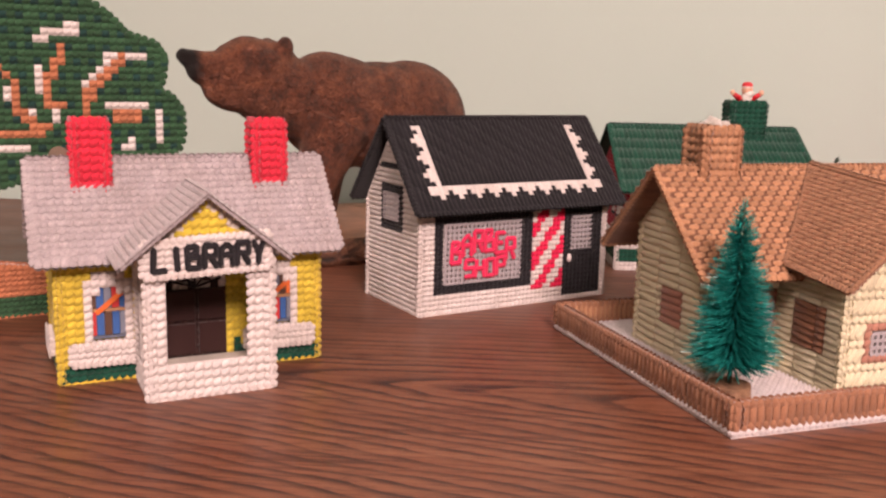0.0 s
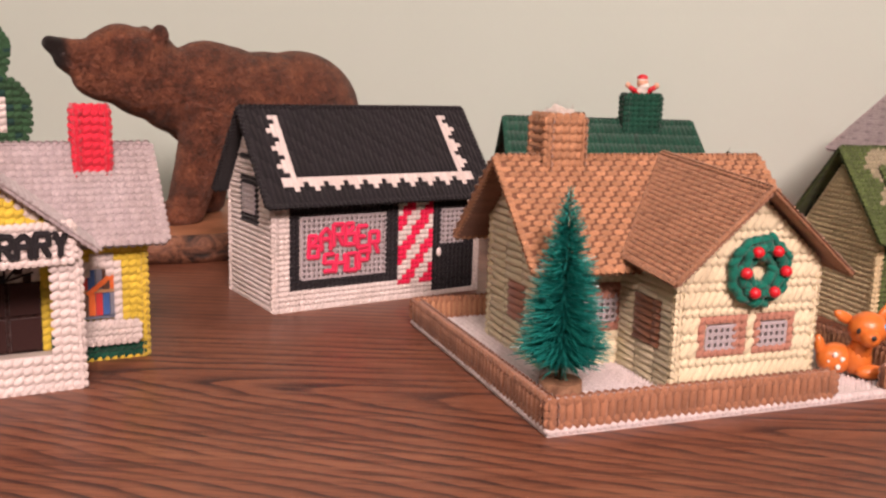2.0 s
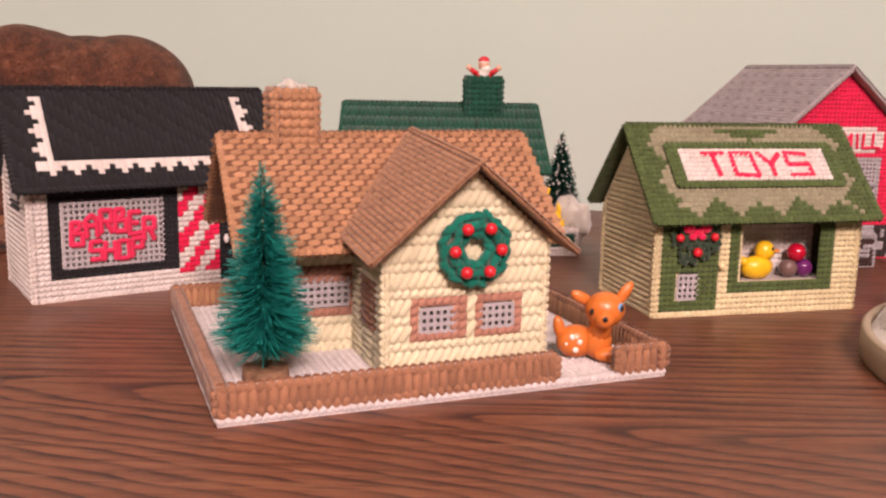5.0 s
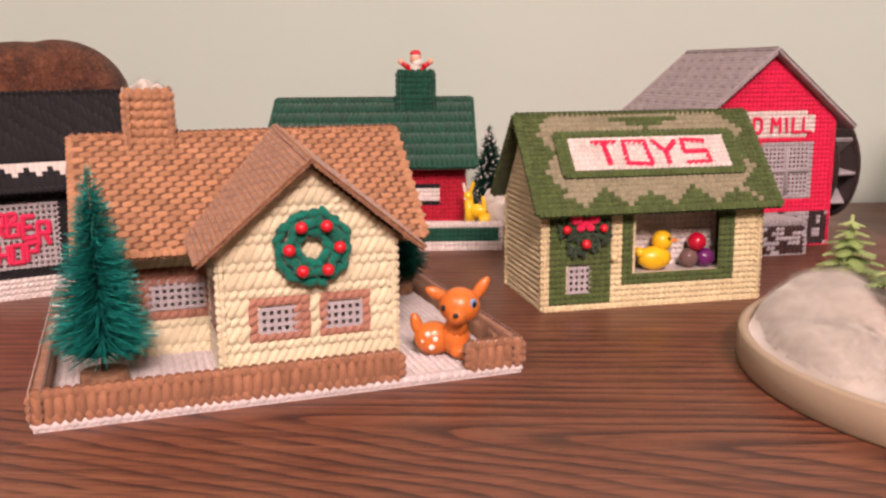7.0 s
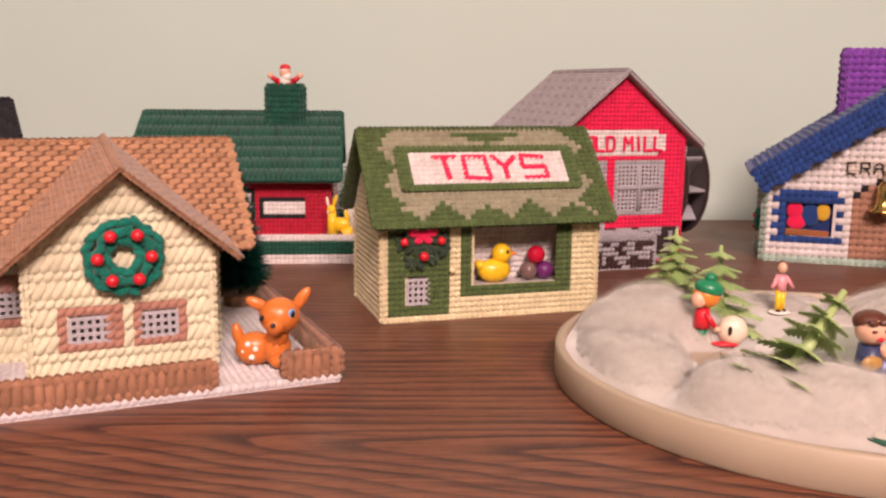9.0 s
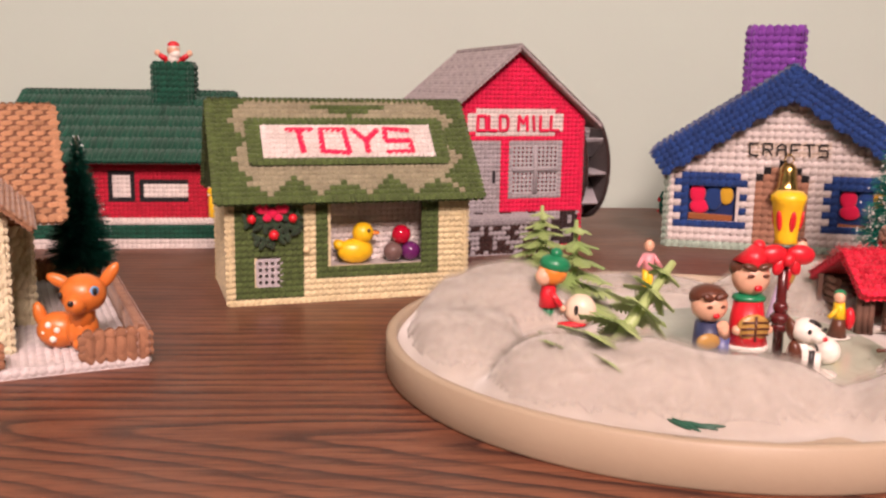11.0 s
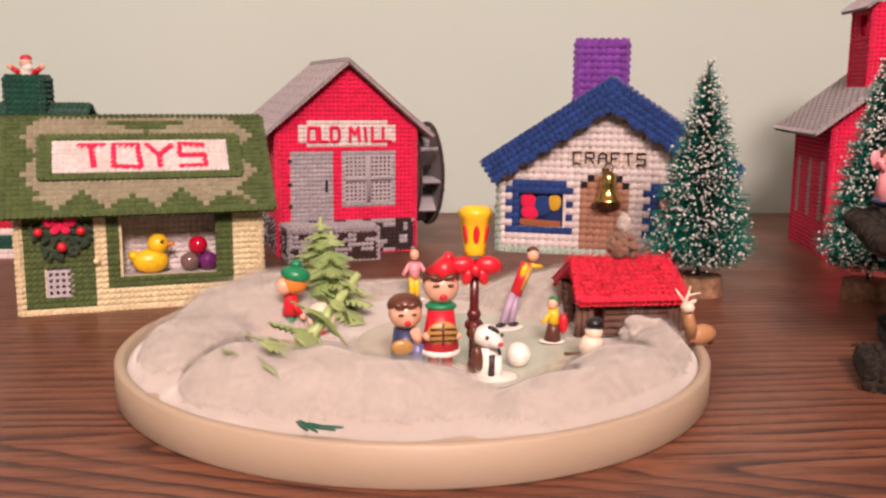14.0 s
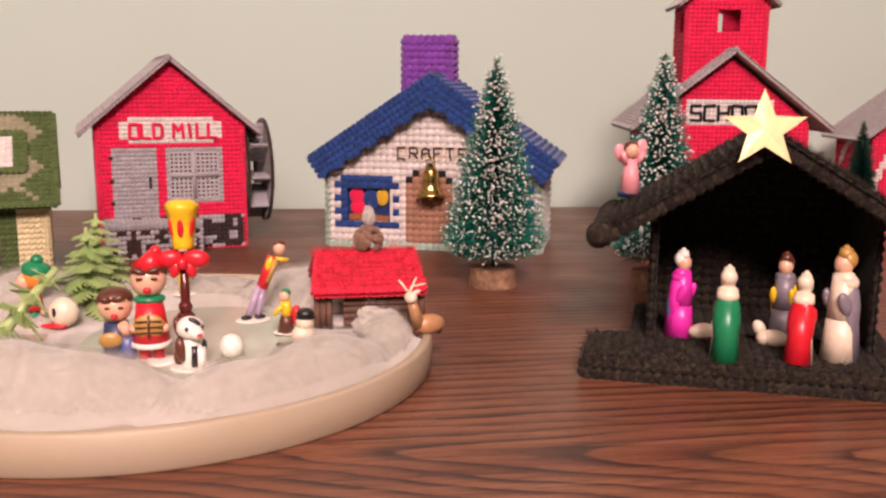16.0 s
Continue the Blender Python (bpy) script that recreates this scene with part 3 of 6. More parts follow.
front, _ = slopes(toys, W, -0.012, 0.066, 0.042, 0.125, 0.0075, mossy, [SAGE, MOSS], "tent", 1, "sage roof with moss green stitched ivy border")
slope_m = frame3((0, -0.012, 0.066), (1, 0, 0), (0, 0.054, 0.059))
off = frame3((0, -0.012 - 0.0025 * 0.737, 0.066 + 0.0025 * 0.675), (1, 0, 0), (0, 0.054, 0.059))
sign = panel("roof_sign", toys, off, [(0.0155, 0.027), (0.1415, 0.027), (0.1415, 0.061), (0.0155, 0.061)], lambda i, j, u, v: 1 if (u < 0.0225 or u > 0.1345 or v < 0.0325 or v > 0.0565) else 0, [WHITE, MOSS], "white sign with moss green border and red letters", "tent", edge=1)
lettering("lettering", sign, off, "TOYS", 0.0395, 0.0345, 0.0160, 0.0180, 0.0050, RED, 0.0042, "red yarn letters")

# grey-roofed yellow library
lib = empty("library_house", pose(-0.057, 0.589, 0, 0, 0, 31) @ Matrix.Scale(0.965, 4, (1, 0, 0)), "yellow stitched library with grey roof and white porch", "toy house", "stitched village houses")
W, D = 0.151, 0.070
wl, wr = (0.017, 0.024, 0.036, 0.049), (0.116, 0.024, 0.134, 0.049)
wl2, wr2 = (0.0205, 0.049, 0.0325, 0.0545), (0.1195, 0.049, 0.1305, 0.0545)


def lib_front(i, j, u, v):
    if 0.056 < u < 0.094 and 0.009 < v < 0.066:
        return 2 if v < 0.049 else (1 if (i + j) % 3 else 2)
    for a in (0.0265, 0.125):
        if abs(u - a) < 0.0125 and 0.022 < v < 0.0615 - 0.5 * max(0.0, abs(u - a) - 0.004):
            return 1
    if v < 0.009 + 0.0045 * ((i * 5) % 3):
        return 3
    return 0


walls_x(lib, W, D, 0.071, 0.117, lib_front, [YELLOW, WHITE, DARKBROWN, PINE], holes=[wl, wr, wl2, wr2], side_paint=lambda i, j, u, v: 3 if v < 0.01 else 0, pitch=0.0045)
slopes(lib, W, -0.011, 0.070, 0.035, 0.121, 0.0115, lambda *a: 0, [GREY], "tent", 0, "heather grey stitched roof", pitch=0.0046)
for z0, z1, x0, x1 in ((0.011, 0.029, 0.0577, 0.0745), (0.011, 0.029, 0.0765, 0.0927), (0.031, 0.049, 0.0577, 0.0745), (0.031, 0.049, 0.0765, 0.0927)):
    part("door_panel", bmesh_box((x0, -0.0026, z0), (x1, -0.0004, z1), 0.0006), yarn("door_brown", (0.04, 0.014, 0.012), 0.25), lib, "dark brown felt door panel")
for k in range(5):
    a = radians(20 + 35 * k)
    bm = bmesh.new()
    add_limb(bm, (0.075, -0.0016, 0.050), (0.075 + 0.016 * math.cos(a), -0.0016, 0.050 + 0.013 * math.sin(a)), 0.0006, 0.0006)
    part("fanlight_bar", bm, BLACK, lib)
BOOKS = [painted("book_" + n, c, 0.5) for n, c in (("blue", (0.04, 0.12, 0.35)), ("red", (0.55, 0.04, 0.04)), ("grey", (0.2, 0.22, 0.27)), ("orange", (0.75, 0.16, 0.03)), ("tan", (0.45, 0.25, 0.12)), ("brown", (0.1, 0.05, 0.03)), ("gold", (0.7, 0.5, 0.05)))]
for x0, x1 in ((0.015, 0.038), (0.114, 0.136)):
    case = part("bookcase", bmesh_box((x0, 0.0024, 0.024), (x1, 0.004, 0.060)), BOOKS[2], lib, "bookcase picture behind the arched window")
    part("bookshelf", bmesh_box((x0, 0.0010, 0.0395), (x1, 0.0024, 0.0412)), BOOKS[4], case)
    order = [1, 0, 5, 0, 2] if x0 < 0.1 else [5, 3, 1, 0, 2]
    for lvl, (za, zb) in enumerate(((0.0262, 0.0392), (0.0414, 0.055))):
        for k in range(5):
            w = (x1 - x0 - 0.002) / 5
            part("book", bmesh_box((x0 + 0.001 + k * w, 0.0008, za), (x0 + 0.001 + (k + 0.92) * w, 0.0023, zb - 0.003 * ((k * 3 + lvl) % 3) / 2), 0.0003), BOOKS[order[(k + 2 * lvl) % 5]], case)
    bm = bmesh.new()
    add_box(bm, (-0.0085, 0.0000, -0.0014), (0.0095, 0.0006, 0.0014), m=pose((x0 + x1) / 2, 0, 0.044, 0, -38, 0))
    part("ribbon", bm, BOOKS[3], case, "orange diagonal ribbon")
for x in (0.0265, 0.125):
    panel("window_sill", lib, frame3((x - 0.021, -0.004, 0.0115), (1, 0, 0), (0, 0, 1)), [(0, 0), (0.042, 0), (0.042, 0.0105), (0, 0.0105)], lambda *a: 0, [WHITE], "white stitched window box", edge=0, th=0.004)
panel("window_sill", lib, frame3((-0.004, 0.05, 0.0115), (0, -1, 0), (0, 0, 1)), [(0, 0), (0.03, 0), (0.03, 0.0105), (0, 0.0105)], lambda *a: 0, [WHITE], edge=0, th=0.004)
for x in (0.0135, 0.1180):
    chimney(lib, x, 0.0215, x + 0.0185, 0.0375, 0.100, 0.142, [CORAL], "coral red stitched chimney", pitch=0.0046)
# porch
PX, PW, PY = 0.041, 0.068, -0.045
porch = panel("porch_front", lib, frame3((PX, PY, 0), (1, 0, 0), (0, 0, 1)), [(0, 0), (PW, 0), (PW, 0.074), (PW / 2 - 0.002, 0.1055), (0, 0.074)], lambda i, j, u, v: 1 if v > 0.078 else 0, [WHITE, YELLOW], "white stitched porch with yellow gable", holes=[(0.010, 0.017, PW - 0.013, 0.070)], edge=0, pitch=0.0047)
psign = panel("porch_sign", porch, frame3((PX, PY - 0.0035, 0), (1, 0, 0), (0, 0, 1)), [(-0.002, 0.067), (PW - 0.002, 0.069), (PW - 0.002, 0.088), (-0.002, 0.085)], lambda *a: 0, [WHITE], "white sign with black letters", edge=0, th=0.002)
lettering("lettering", psign, frame3((PX, PY - 0.0040, 0), (1, 0.0, 0.03), (0, 0, 1)), "LIBRARY", 0.0035, 0.0705, 0.0062, 0.0112, 0.0026, BLACK, 0.0037, "black yarn letters", 0.0022)
for x, s in ((PX, -1), (PX + PW, 1)):
    mm = frame3((x, 0, 0), (0, -1, 0), (0, 0, 1)) if s < 0 else frame3((x, PY, 0), (0, 1, 0), (0, 0, 1))
    panel("porch_side", porch, mm, [(0, 0), (-PY, 0), (-PY, 0.070), (0, 0.070)], lambda *a: 0, [WHITE], holes=[(0.012, 0.017, -PY - 0.012, 0.062)], edge=0)
part("porch_floor", bmesh_box((PX, PY, 0.006), (PX + PW, 0, 0.009)), yarn("floor_beige", (0.55, 0.50, 0.42)), porch)
for s in (-1, 1):
    cx, run, rise = PX + PW / 2 - 0.002, PW / 2 + 0.012, 0.036
    ln = math.hypot(run, rise)
    dep = 0.058
    o = (cx - run, PY - 0.006 + dep, 0.074) if s < 0 else (cx + run, PY - 0.006, 0.074)
    mm = frame3(o, (0, s, 0), (-s * run, 0, rise))
    panel("porch_roof", porch, mm, [(0, 0), (dep, 0), (dep + 0.0 if s > 0 else dep, ln), (0.0, ln)], lambda *a: 0, [GREY], "grey porch roof", edge=0, back=0)

# red log cabin with green roof
cabin = empty("cabin_house", pose(0.427, 0.980, 0, 0, 0, 4), "red stitched cabin with dark green roof and chimney", "toy house", "stitched village houses")
for o, u, ln in (((-0.150, 0), (1, 0, 0), 0.224), ((0.074, 0), (0, 1, 0), 0.245), ((-0.150, 0.245), (0, -1, 0), 0.245), ((0.074, 0.245), (-1, 0, 0), 0.224)):
    panel("base_hedge", cabin, frame3((*o, 0), u, (0, 0, 1)), [(0, 0), (ln, 0), (ln, 0.0235), (0, 0.0235)], lambda i, j, u, v: 0 if v < 0.006 or v > 0.0195 else 1, [WHITE, PINE], "dark green hedge base with white trim", edge=0)
part("base_top", bmesh_box((-0.149, 0.001, 0.014), (0.073, 0.244, 0.017)), yarn("snow_felt", (0.75, 0.72, 0.70)), cabin)
W, D, X0 = 0.174, 0.18, -0.130
wing = new("cabin_walls")
wing.parent = cabin
wing.location = (X0, 0.055, 0.016)


def cabin_front(i, j, u, v):
    x = u + X0
    for a, b, c, d in ((-0.046, 0.016, -0.025, 0.042), (-0.019, 0.016, 0.023, 0.036), (-0.10, 0.016, -0.06, 0.036)):
        if a < x < c and b < v < d:
            return 2 if (x - a < 0.0035 or c - x < 0.0035 or v - b < 0.003 or d - v < 0.0035) else 1
    return 0


walls_x(wing, W, D, 0.055, 0.104, cabin_front, [yarn("crimson", (0.50, 0.008, 0.035), 0.18), WHITE, BLACK])
slopes(cabin, 0.176, 0.040, 0.069, 0.145, 0.127, 0.009, lambda *a: 0, [PINE], "rows", 0, "dark green stitched roof", pitch=0.0046, rise=0.5)
for ob in [o for o in cabin.children if o.name.startswith("roof_panel")]:
    ob.location.x = -0.131
chimney(cabin, -0.018, 0.124, 0.016, 0.152, 0.110, 0.152, [PINE], "dark green stitched chimney")

# old mill
mill = empty("mill_house", pose(0.668, 0.984, 0, 0, 0, 15), "red stitched mill with grey roof and stone foundation", "toy house", "stitched village houses")
W, D = 0.124, 0.150
win = (0.0595, 0.0465, 0.101, 0.0865)


def stones(i, j, u, v):
    return 1 if noise.noise((i * 0.42, j * 0.55, 3.3)) > -0.05 else 0


def mill_front(i, j, u, v):
    if v < 0.0295:
        return 2 if stones(i, j, u, v) else 1
    if 0.010 < u < 0.049 and v < 0.0893:
        return 1
    if 0.0565 < u < 0.104 and 0.0435 < v < 0.0895:
        return 1
    if 0.020 < u < 0.1035 and 0.0945 < v < 0.118 and not (abs(u - 0.0617) > 0.037 and abs(v - 0.1063) > 0.007):
        return 3
    return 0


walls_y(mill, W, D, 0.110, 0.163, mill_front, [RED, SILVER, yarn("stone_brown", (0.035, 0.018, 0.018), 0.3), WHITE], holes=[win])
canvas_grid("mill_window", mill, at_front(-0.0002), *win, CLEAR)
for a, b in (((0.0595, 0.0665), (0.101, 0.0665)), ((0.0802, 0.0465), (0.0802, 0.0865))):
    bm = bmesh.new()
    add_limb(bm, (a[0], -0.001, a[1]), (b[0], -0.001, b[1]), 0.0019, 0.0019, seg=6)
    part("window_bar", bm, SILVER, mill)
for z in (0.043, 0.062, 0.082):
    part("door_hinge", bmesh_box((0.009, -0.0022, z), (0.0125, -0.001, z + 0.002)), BLACK, mill)
part("door_handle", bmesh_box((0.0415, -0.0026, 0.056), (0.0435, -0.001, 0.066)), BLACK, mill)
lettering("lettering", mill, at_front(-0.0008), "OLD", 0.0275, 0.0995, 0.0072, 0.0120, 0.0026, RED, 0.0030, "red yarn letters")
lettering("lettering", mill, at_front(-0.0008), "MILL", 0.0640, 0.0995, 0.0076, 0.0120, 0.0022, RED, 0.0030, "red yarn letters")
slopes_y(mill, W, D, 0.0145, 0.1045, 0.1695, 0.009, lambda i, j, u, v: 1 if j % 3 == 1 and (i + j) % 5 < 2 else 0, [GREY, yarn("roof_slate", (0.36, 0.32, 0.33), 0.12)], "long", 0, "grey stitched shingle roof", th=0.0022)
step = part("mill_step", bmesh_box((0.004, -0.034, 0.0), (0.080, -0.001, 0.026)), DARKBROWN, mill, "stone-patterned stitched step")
panel("step_front", step, at_front(-0.0345), [(0.004, 0), (0.080, 0), (0.080, 0.028), (0.004, 0.028)], lambda i, j, u, v: 0 if v > 0.022 else stones(i + 9, j + 4, u, v), [SILVER, DARKBROWN], edge=0)
panel("step_top", step, frame3((0.004, -0.0345, 0.028), (1, 0, 0), (0, 1, 0)), [(0, 0), (0.076, 0), (0.076, 0.033), (0, 0.033)], lambda *a: 0, [SILVER], edge=0)
panel("step_side", step, frame3((0.0035, -0.001, 0), (0, -1, 0), (0, 0, 1)), [(0, 0), (0.033, 0), (0.033, 0.028), (0, 0.028)], lambda i, j, u, v: stones(i, j + 7, u, v), [SILVER, DARKBROWN], edge=0)
# water wheel on the right side
wheel = part("water_wheel", bmesh.new(), DARKBROWN, mill, "dark brown stitched water wheel")
CY, CZ, RW = 0.045, 0.066, 0.047
ring = [(CY + RW * math.cos(2 * math.pi * k / 28), CZ + RW * math.sin(2 * math.pi * k / 28)) for k in range(28)]
for x in (0.129, 0.150):
    panel("wheel_disc", wheel, frame3((W + x - 0.124, 0, 0), (0, 1, 0), (0, 0, 1)), ring, lambda *a: 0, [DARKBROWN], edge=0)
for k in range(9):
    a = 2 * math.pi * (k + 0.35) / 9
    mm = Matrix.Translation((W, CY, CZ)) @ Matrix.Rotation(a, 4, "X") @ frame3((0.0075, -0.002, 0.018), (1, 0, 0), (0, 0, 1))
    panel("wheel_paddle", wheel, mm, [(0, 0), (0.0175, 0), (0.0175, RW - 0.0195), (0, RW - 0.0195)], lambda *q: 0, [SILVER], "grey stitched paddle", edge=None)

# craft shop
craft = empty("craft_house", pose(0.863, 1.012, 0, 0, 0, -17), "white stitched craft shop with blue roof and purple chimney", "toy house", "stitched village houses")
W, D = 0.194, 0.080
wins = [(0.016, 0.025, 0.058, 0.0565), (0.138, 0.025, 0.180, 0.0565)]


def craft_front(i, j, u, v):
    if 0.070 < u < 0.1165 and v > 0.008 and v < 0.078 - 0.012 * abs(u - 0.0933) / 0.02:
        if u < 0.0740 or u > 0.1125 or v > 0.0725 - 0.012 * abs(u - 0.0933) / 0.02:
            return 2
        return 3
    for a in (0.0365, 0.158):
        if abs(u - a) < 0.0295 and 0.0155 < v < 0.0635 and (abs(u - a) < 0.0255 or j % 2):
            return 1
    if v < 0.0045:
        return 4
    return 0


walls_y(craft, W, D, 0.088, 0.150, craft_front, [WHITE, BLUE, BLACK, yarn("door_tan", (0.42, 0.22, 0.14), 0.15), MINT], holes=wins, side_paint=lambda i, j, u, v: 4 if (i < 2 or j < 2) else 0, edge=4, pitch=0.0060)
for a, b, c, d in wins:
    part("window_backing", bmesh_box((a - 0.003, 0.006, b - 0.003), (c + 0.003, 0.0075, d + 0.003)), yarn("navy_felt", (0.012, 0.03, 0.13)), craft)
    bm = bmesh.new()
    add_box(bm, (a + 0.002, 0.002, b + 0.0005), (c - 0.003, 0.005, b + 0.006), 0.001, m=pose(0, 0, 0, 0, 2, 0))
    part("wooden_tray", bm, yarn("goods_brown", (0.35, 0.12, 0.04)), craft)
    for dx, dz, rx, rz, nm, mt in ((0.010, 0.022, 0.0070, 0.0085, "red_mitten", RED), (0.012, 0.011, 0.0085, 0.0065, "red_mitten", RED), (0.0235, 0.018, 0.0075, 0.0105, "blue_cap", BLUE), (0.034, 0.021, 0.0060, 0.0080, "gold_ball", yarn("goods_gold", (0.75, 0.45, 0.03)))):
        bm = bmesh.new()
        add_ball(bm, (a + dx, 0.004, b + dz), (rx, 0.0015, rz))
        part(nm, bm, mt, craft, "", True)
lettering("lettering", craft, at_front(-0.0026), "CRAFTS", 0.0660, 0.0822, 0.0068, 0.0098, 0.0042, BLACK, 0.0014, "thin black yarn letters")
panel("name_board", craft, at_front(-0.0012), [(0.064, 0.0802), (0.1305, 0.0802), (0.1305, 0.0940), (0.064, 0.0940)], lambda *a: 0, [yarn("board_cream", (0.68, 0.58, 0.48), 0.12)], "cream stitched name board", edge=None, th=0.001)
slopes_y(craft, W, D, 0.0135, 0.082, 0.1555, 0.013, lambda *a: 0, [BLUE], "tent", 0, "navy blue stitched roof", pitch=0.0064)
# blue bargeboard trim under the front roof edge, scalloped
for s in (-1, 1):
    run, rise = W / 2 + 0.0125, 0.0725
    ln = math.hypot(run, rise)
    mm = frame3((W / 2, -0.0145, 0.1535), (s * run, 0, -rise), (s * rise, 0, run)) if s > 0 else frame3((W / 2 - run, -0.0145, 0.1535 - rise), (run, 0, rise), (-rise, 0, run))
    steps = 14
    low = [(ln * k / steps, -0.0205 + (0.0045 if k % 2 else 0.0)) for k in range(steps + 1)]
    panel("bargeboard", craft, mm, low + [(ln, 0.001), (0, 0.001)], lambda i, j, u, v: 0, [BLUE], "scalloped navy trim", edge=0, pitch=0.0050)
chimney(craft, 0.0625, 0.037, 0.1065, 0.058, 0.122, 0.1885, [PURPLE], "purple stitched chimney", pitch=0.0062)

# school
school = empty("school_house", pose(1.150, 0.972, 0, 0, 0, -9), "red stitched school with grey roof and bell tower", "toy house", "stitched village houses")
W, D = 0.137, 0.108


def school_front(i, j, u, v):
    if 0.030 < u < 0.107 and 0.112 < v < 0.136:
        return 1
    return 0


walls_y(school, W, D, 0.115, 0.170, school_front, [RED, WHITE, GREY], side_paint=lambda i, j, u, v: 2 if 0.03 < v < 0.085 and (i % 9) in (3, 4) else 0)
lettering("lettering", school, at_front(-0.0008), "SCHOOL", 0.0345, 0.1175, 0.0088, 0.0130, 0.0032, BLACK, 0.0028, "black yarn letters")
slopes_y(school, W, D, 0.020, 0.111, 0.180, 0.012, lambda i, j, u, v: 0 if (i + 2 * (j % 2)) % 4 else 1, [GREY, yarn("slate", (0.27, 0.24, 0.24))], "long", 0, "grey stitched roof", th=0.0024)
TX, TY = 0.031, 0.018
tower = part("bell_tower", bmesh_box((TX + 0.004, TY + 0.004, 0.150), (TX + 0.066, TY + 0.045, 0.152)), RED, school, "red stitched bell tower with open windows")
for o, u, ln in (((TX, TY), (1, 0, 0), 0.070), ((TX, TY + 0.05), (0, -1, 0), 0.05), ((TX + 0.070, TY), (0, 1, 0), 0.05), ((TX + 0.070, TY + 0.05), (-1, 0, 0), 0.070)):
    panel("tower_side", tower, frame3((*o, 0.150), u, (0, 0, 1)), [(0, 0), (ln, 0), (ln, 0.072), (0, 0.072)], lambda *a: 0, [RED], holes=[(ln / 2 - 0.008, 0.046, ln / 2 + 0.012, 0.066)], edge=0)
for s in (-1, 1):
    run, rise = 0.044, 0.033
    mm = frame3((TX + 0.035 - run, TY + 0.058, 0.219), (0, -1, 0), (run, 0, rise)) if s < 0 else frame3((TX + 0.035 + run, TY - 0.008, 0.219), (0, 1, 0), (-run, 0, rise))
    panel("tower_roof", tower, mm, [(0, 0), (0.066, 0), (0.066, math.hypot(run, rise)), (0, math.hypot(run, rise))], lambda *a: 0, [GREY], "grey tower roof", edge=0)

# barn at the far end
barn = empty("barn_house", pose(1.440, 1.10, 0, 0, 0, -6), "red stitched barn with grey roof and white trim", "toy house", "stitched village houses")
W, D = 0.15, 0.09
walls_y(barn, W, D, 0.096, 0.150, lambda i, j, u, v: 1 if abs(math.hypot(u - 0.055, (v - 0.03) * 0.8) - 0.052) < 0.004 else 0, [RED, WHITE])
slopes_y(barn, W, D, 0.016, 0.093, 0.16, 0.010, lambda *a: 0, [GREY], "long", 0)

# tan cottage on a fenced base
yard = empty("cottage_yard", pose(0.296, 0.566, 0, 0, 0, 23), "white stitched yard base with tan fence", "toy yard")
BW, BD, FH = 0.234, 0.205, 0.017
SNOWY = yarn("snow_white", (0.74, 0.69, 0.68), 0.1)
panel("yard_top", yard, frame3((0, 0, 0.004), (1, 0, 0), (0, 1, 0)), [(0, 0), (BW, 0), (BW, BD), (0, BD)], lambda *a: 0, [SNOWY], mode="tent", edge=None, th=0.0035)
for o, u, a, b, ln in (((0, 0), (1, 0, 0), 0, 0.169, BW), ((0, 0), (1, 0, 0), 0.205, BW, BW), ((0, BD), (0, -1, 0), 0, BD, BD), ((BW, 0), (0, 1, 0), 0, BD, BD), ((BW, BD), (-1, 0, 0), 0, BW, BW)):
    m0 = frame3((*o, 0), u, (0, 0, 1))
    fence = panel("fence", yard, m0, [(a, 0.0055), (b, 0.0055), (b, FH), (a, FH)], lambda *q: 0, [yarn("fence_tan", (0.39, 0.190, 0.105), 0.22)], "brown stitched fence", "rows", edge=0, th=0.004, back=0, pitch=0.0046)
    back = frame3(tuple(m0 @ Vector((b, 0.0, -0.0042))), -Vector(u), (0, 0, 1))
    panel("fence_back", fence, back, [(0, 0.0055), (b - a, 0.0055), (b - a, FH), (0, FH)], lambda *q: 0, [TAN], mode="up", edge=None, th=0.0005)
for o, u, ln in (((0, 0), (1, 0, 0), BW), ((0, BD), (0, -1, 0), BD), ((BW, 0), (0, 1, 0), BD), ((BW, BD), (-1, 0, 0), BW)):
    panel("yard_edge", yard, frame3((*o, 0), u, (0, 0, 1)), [(0, 0.0003), (ln, 0.0003), (ln, 0.0052), (0, 0.0052)], lambda *q: 0, [SNOWY], "white stitched rim", edge=None, th=0.002)

cottage = empty("cottage_house", pose(0.296, 0.566, 0.005, 0, 0, 23) @ pose(0.036, 0.083, 0), "cream stitched cottage with tan roof and wreath", "toy house", "stitched village houses")
W, D = 0.150, 0.075
mwin = (0.0165, 0.0255, 0.0470, 0.0405)
PALE = yarn("pale_cream", (0.84, 0.78, 0.54), 0.09)
walls_x(cottage, W, D, 0.078, 0.111, lambda i, j, u, v: 1 if 0.0115 < u < 0.052 and 0.0205 < v < 0.0455 else 0, [PALE, PINK], holes=[mwin], side_paint=lambda i, j, u, v: 1 if 0.03 < u < 0.052 and 0.020 < v < 0.042 else 0, mode="siding", side_mode="along", pitch=0.0047, front_h=0.067)
canvas_grid("window_canvas", cottage, at_front(-0.0002), *mwin, CLEAR)
# second brown colours only the backing: shade painted into gaps between stitches
TAN_AND_SHADE = [TAN, yarn("roof_shadow_brown", (0.23, 0.105, 0.058), 0.2)]
slopes(cottage, W, -0.023, 0.060, 0.0372, 0.1165, 0.0165, lambda *a: 0, TAN_AND_SHADE, "brick", 0, "tan basket-stitched roof", pitch=0.0040, back=1, ground_yarn=False, rise=0.42)
GX, GW, GY = 0.0495, 0.0885, -0.057
gm = at_front(GY)
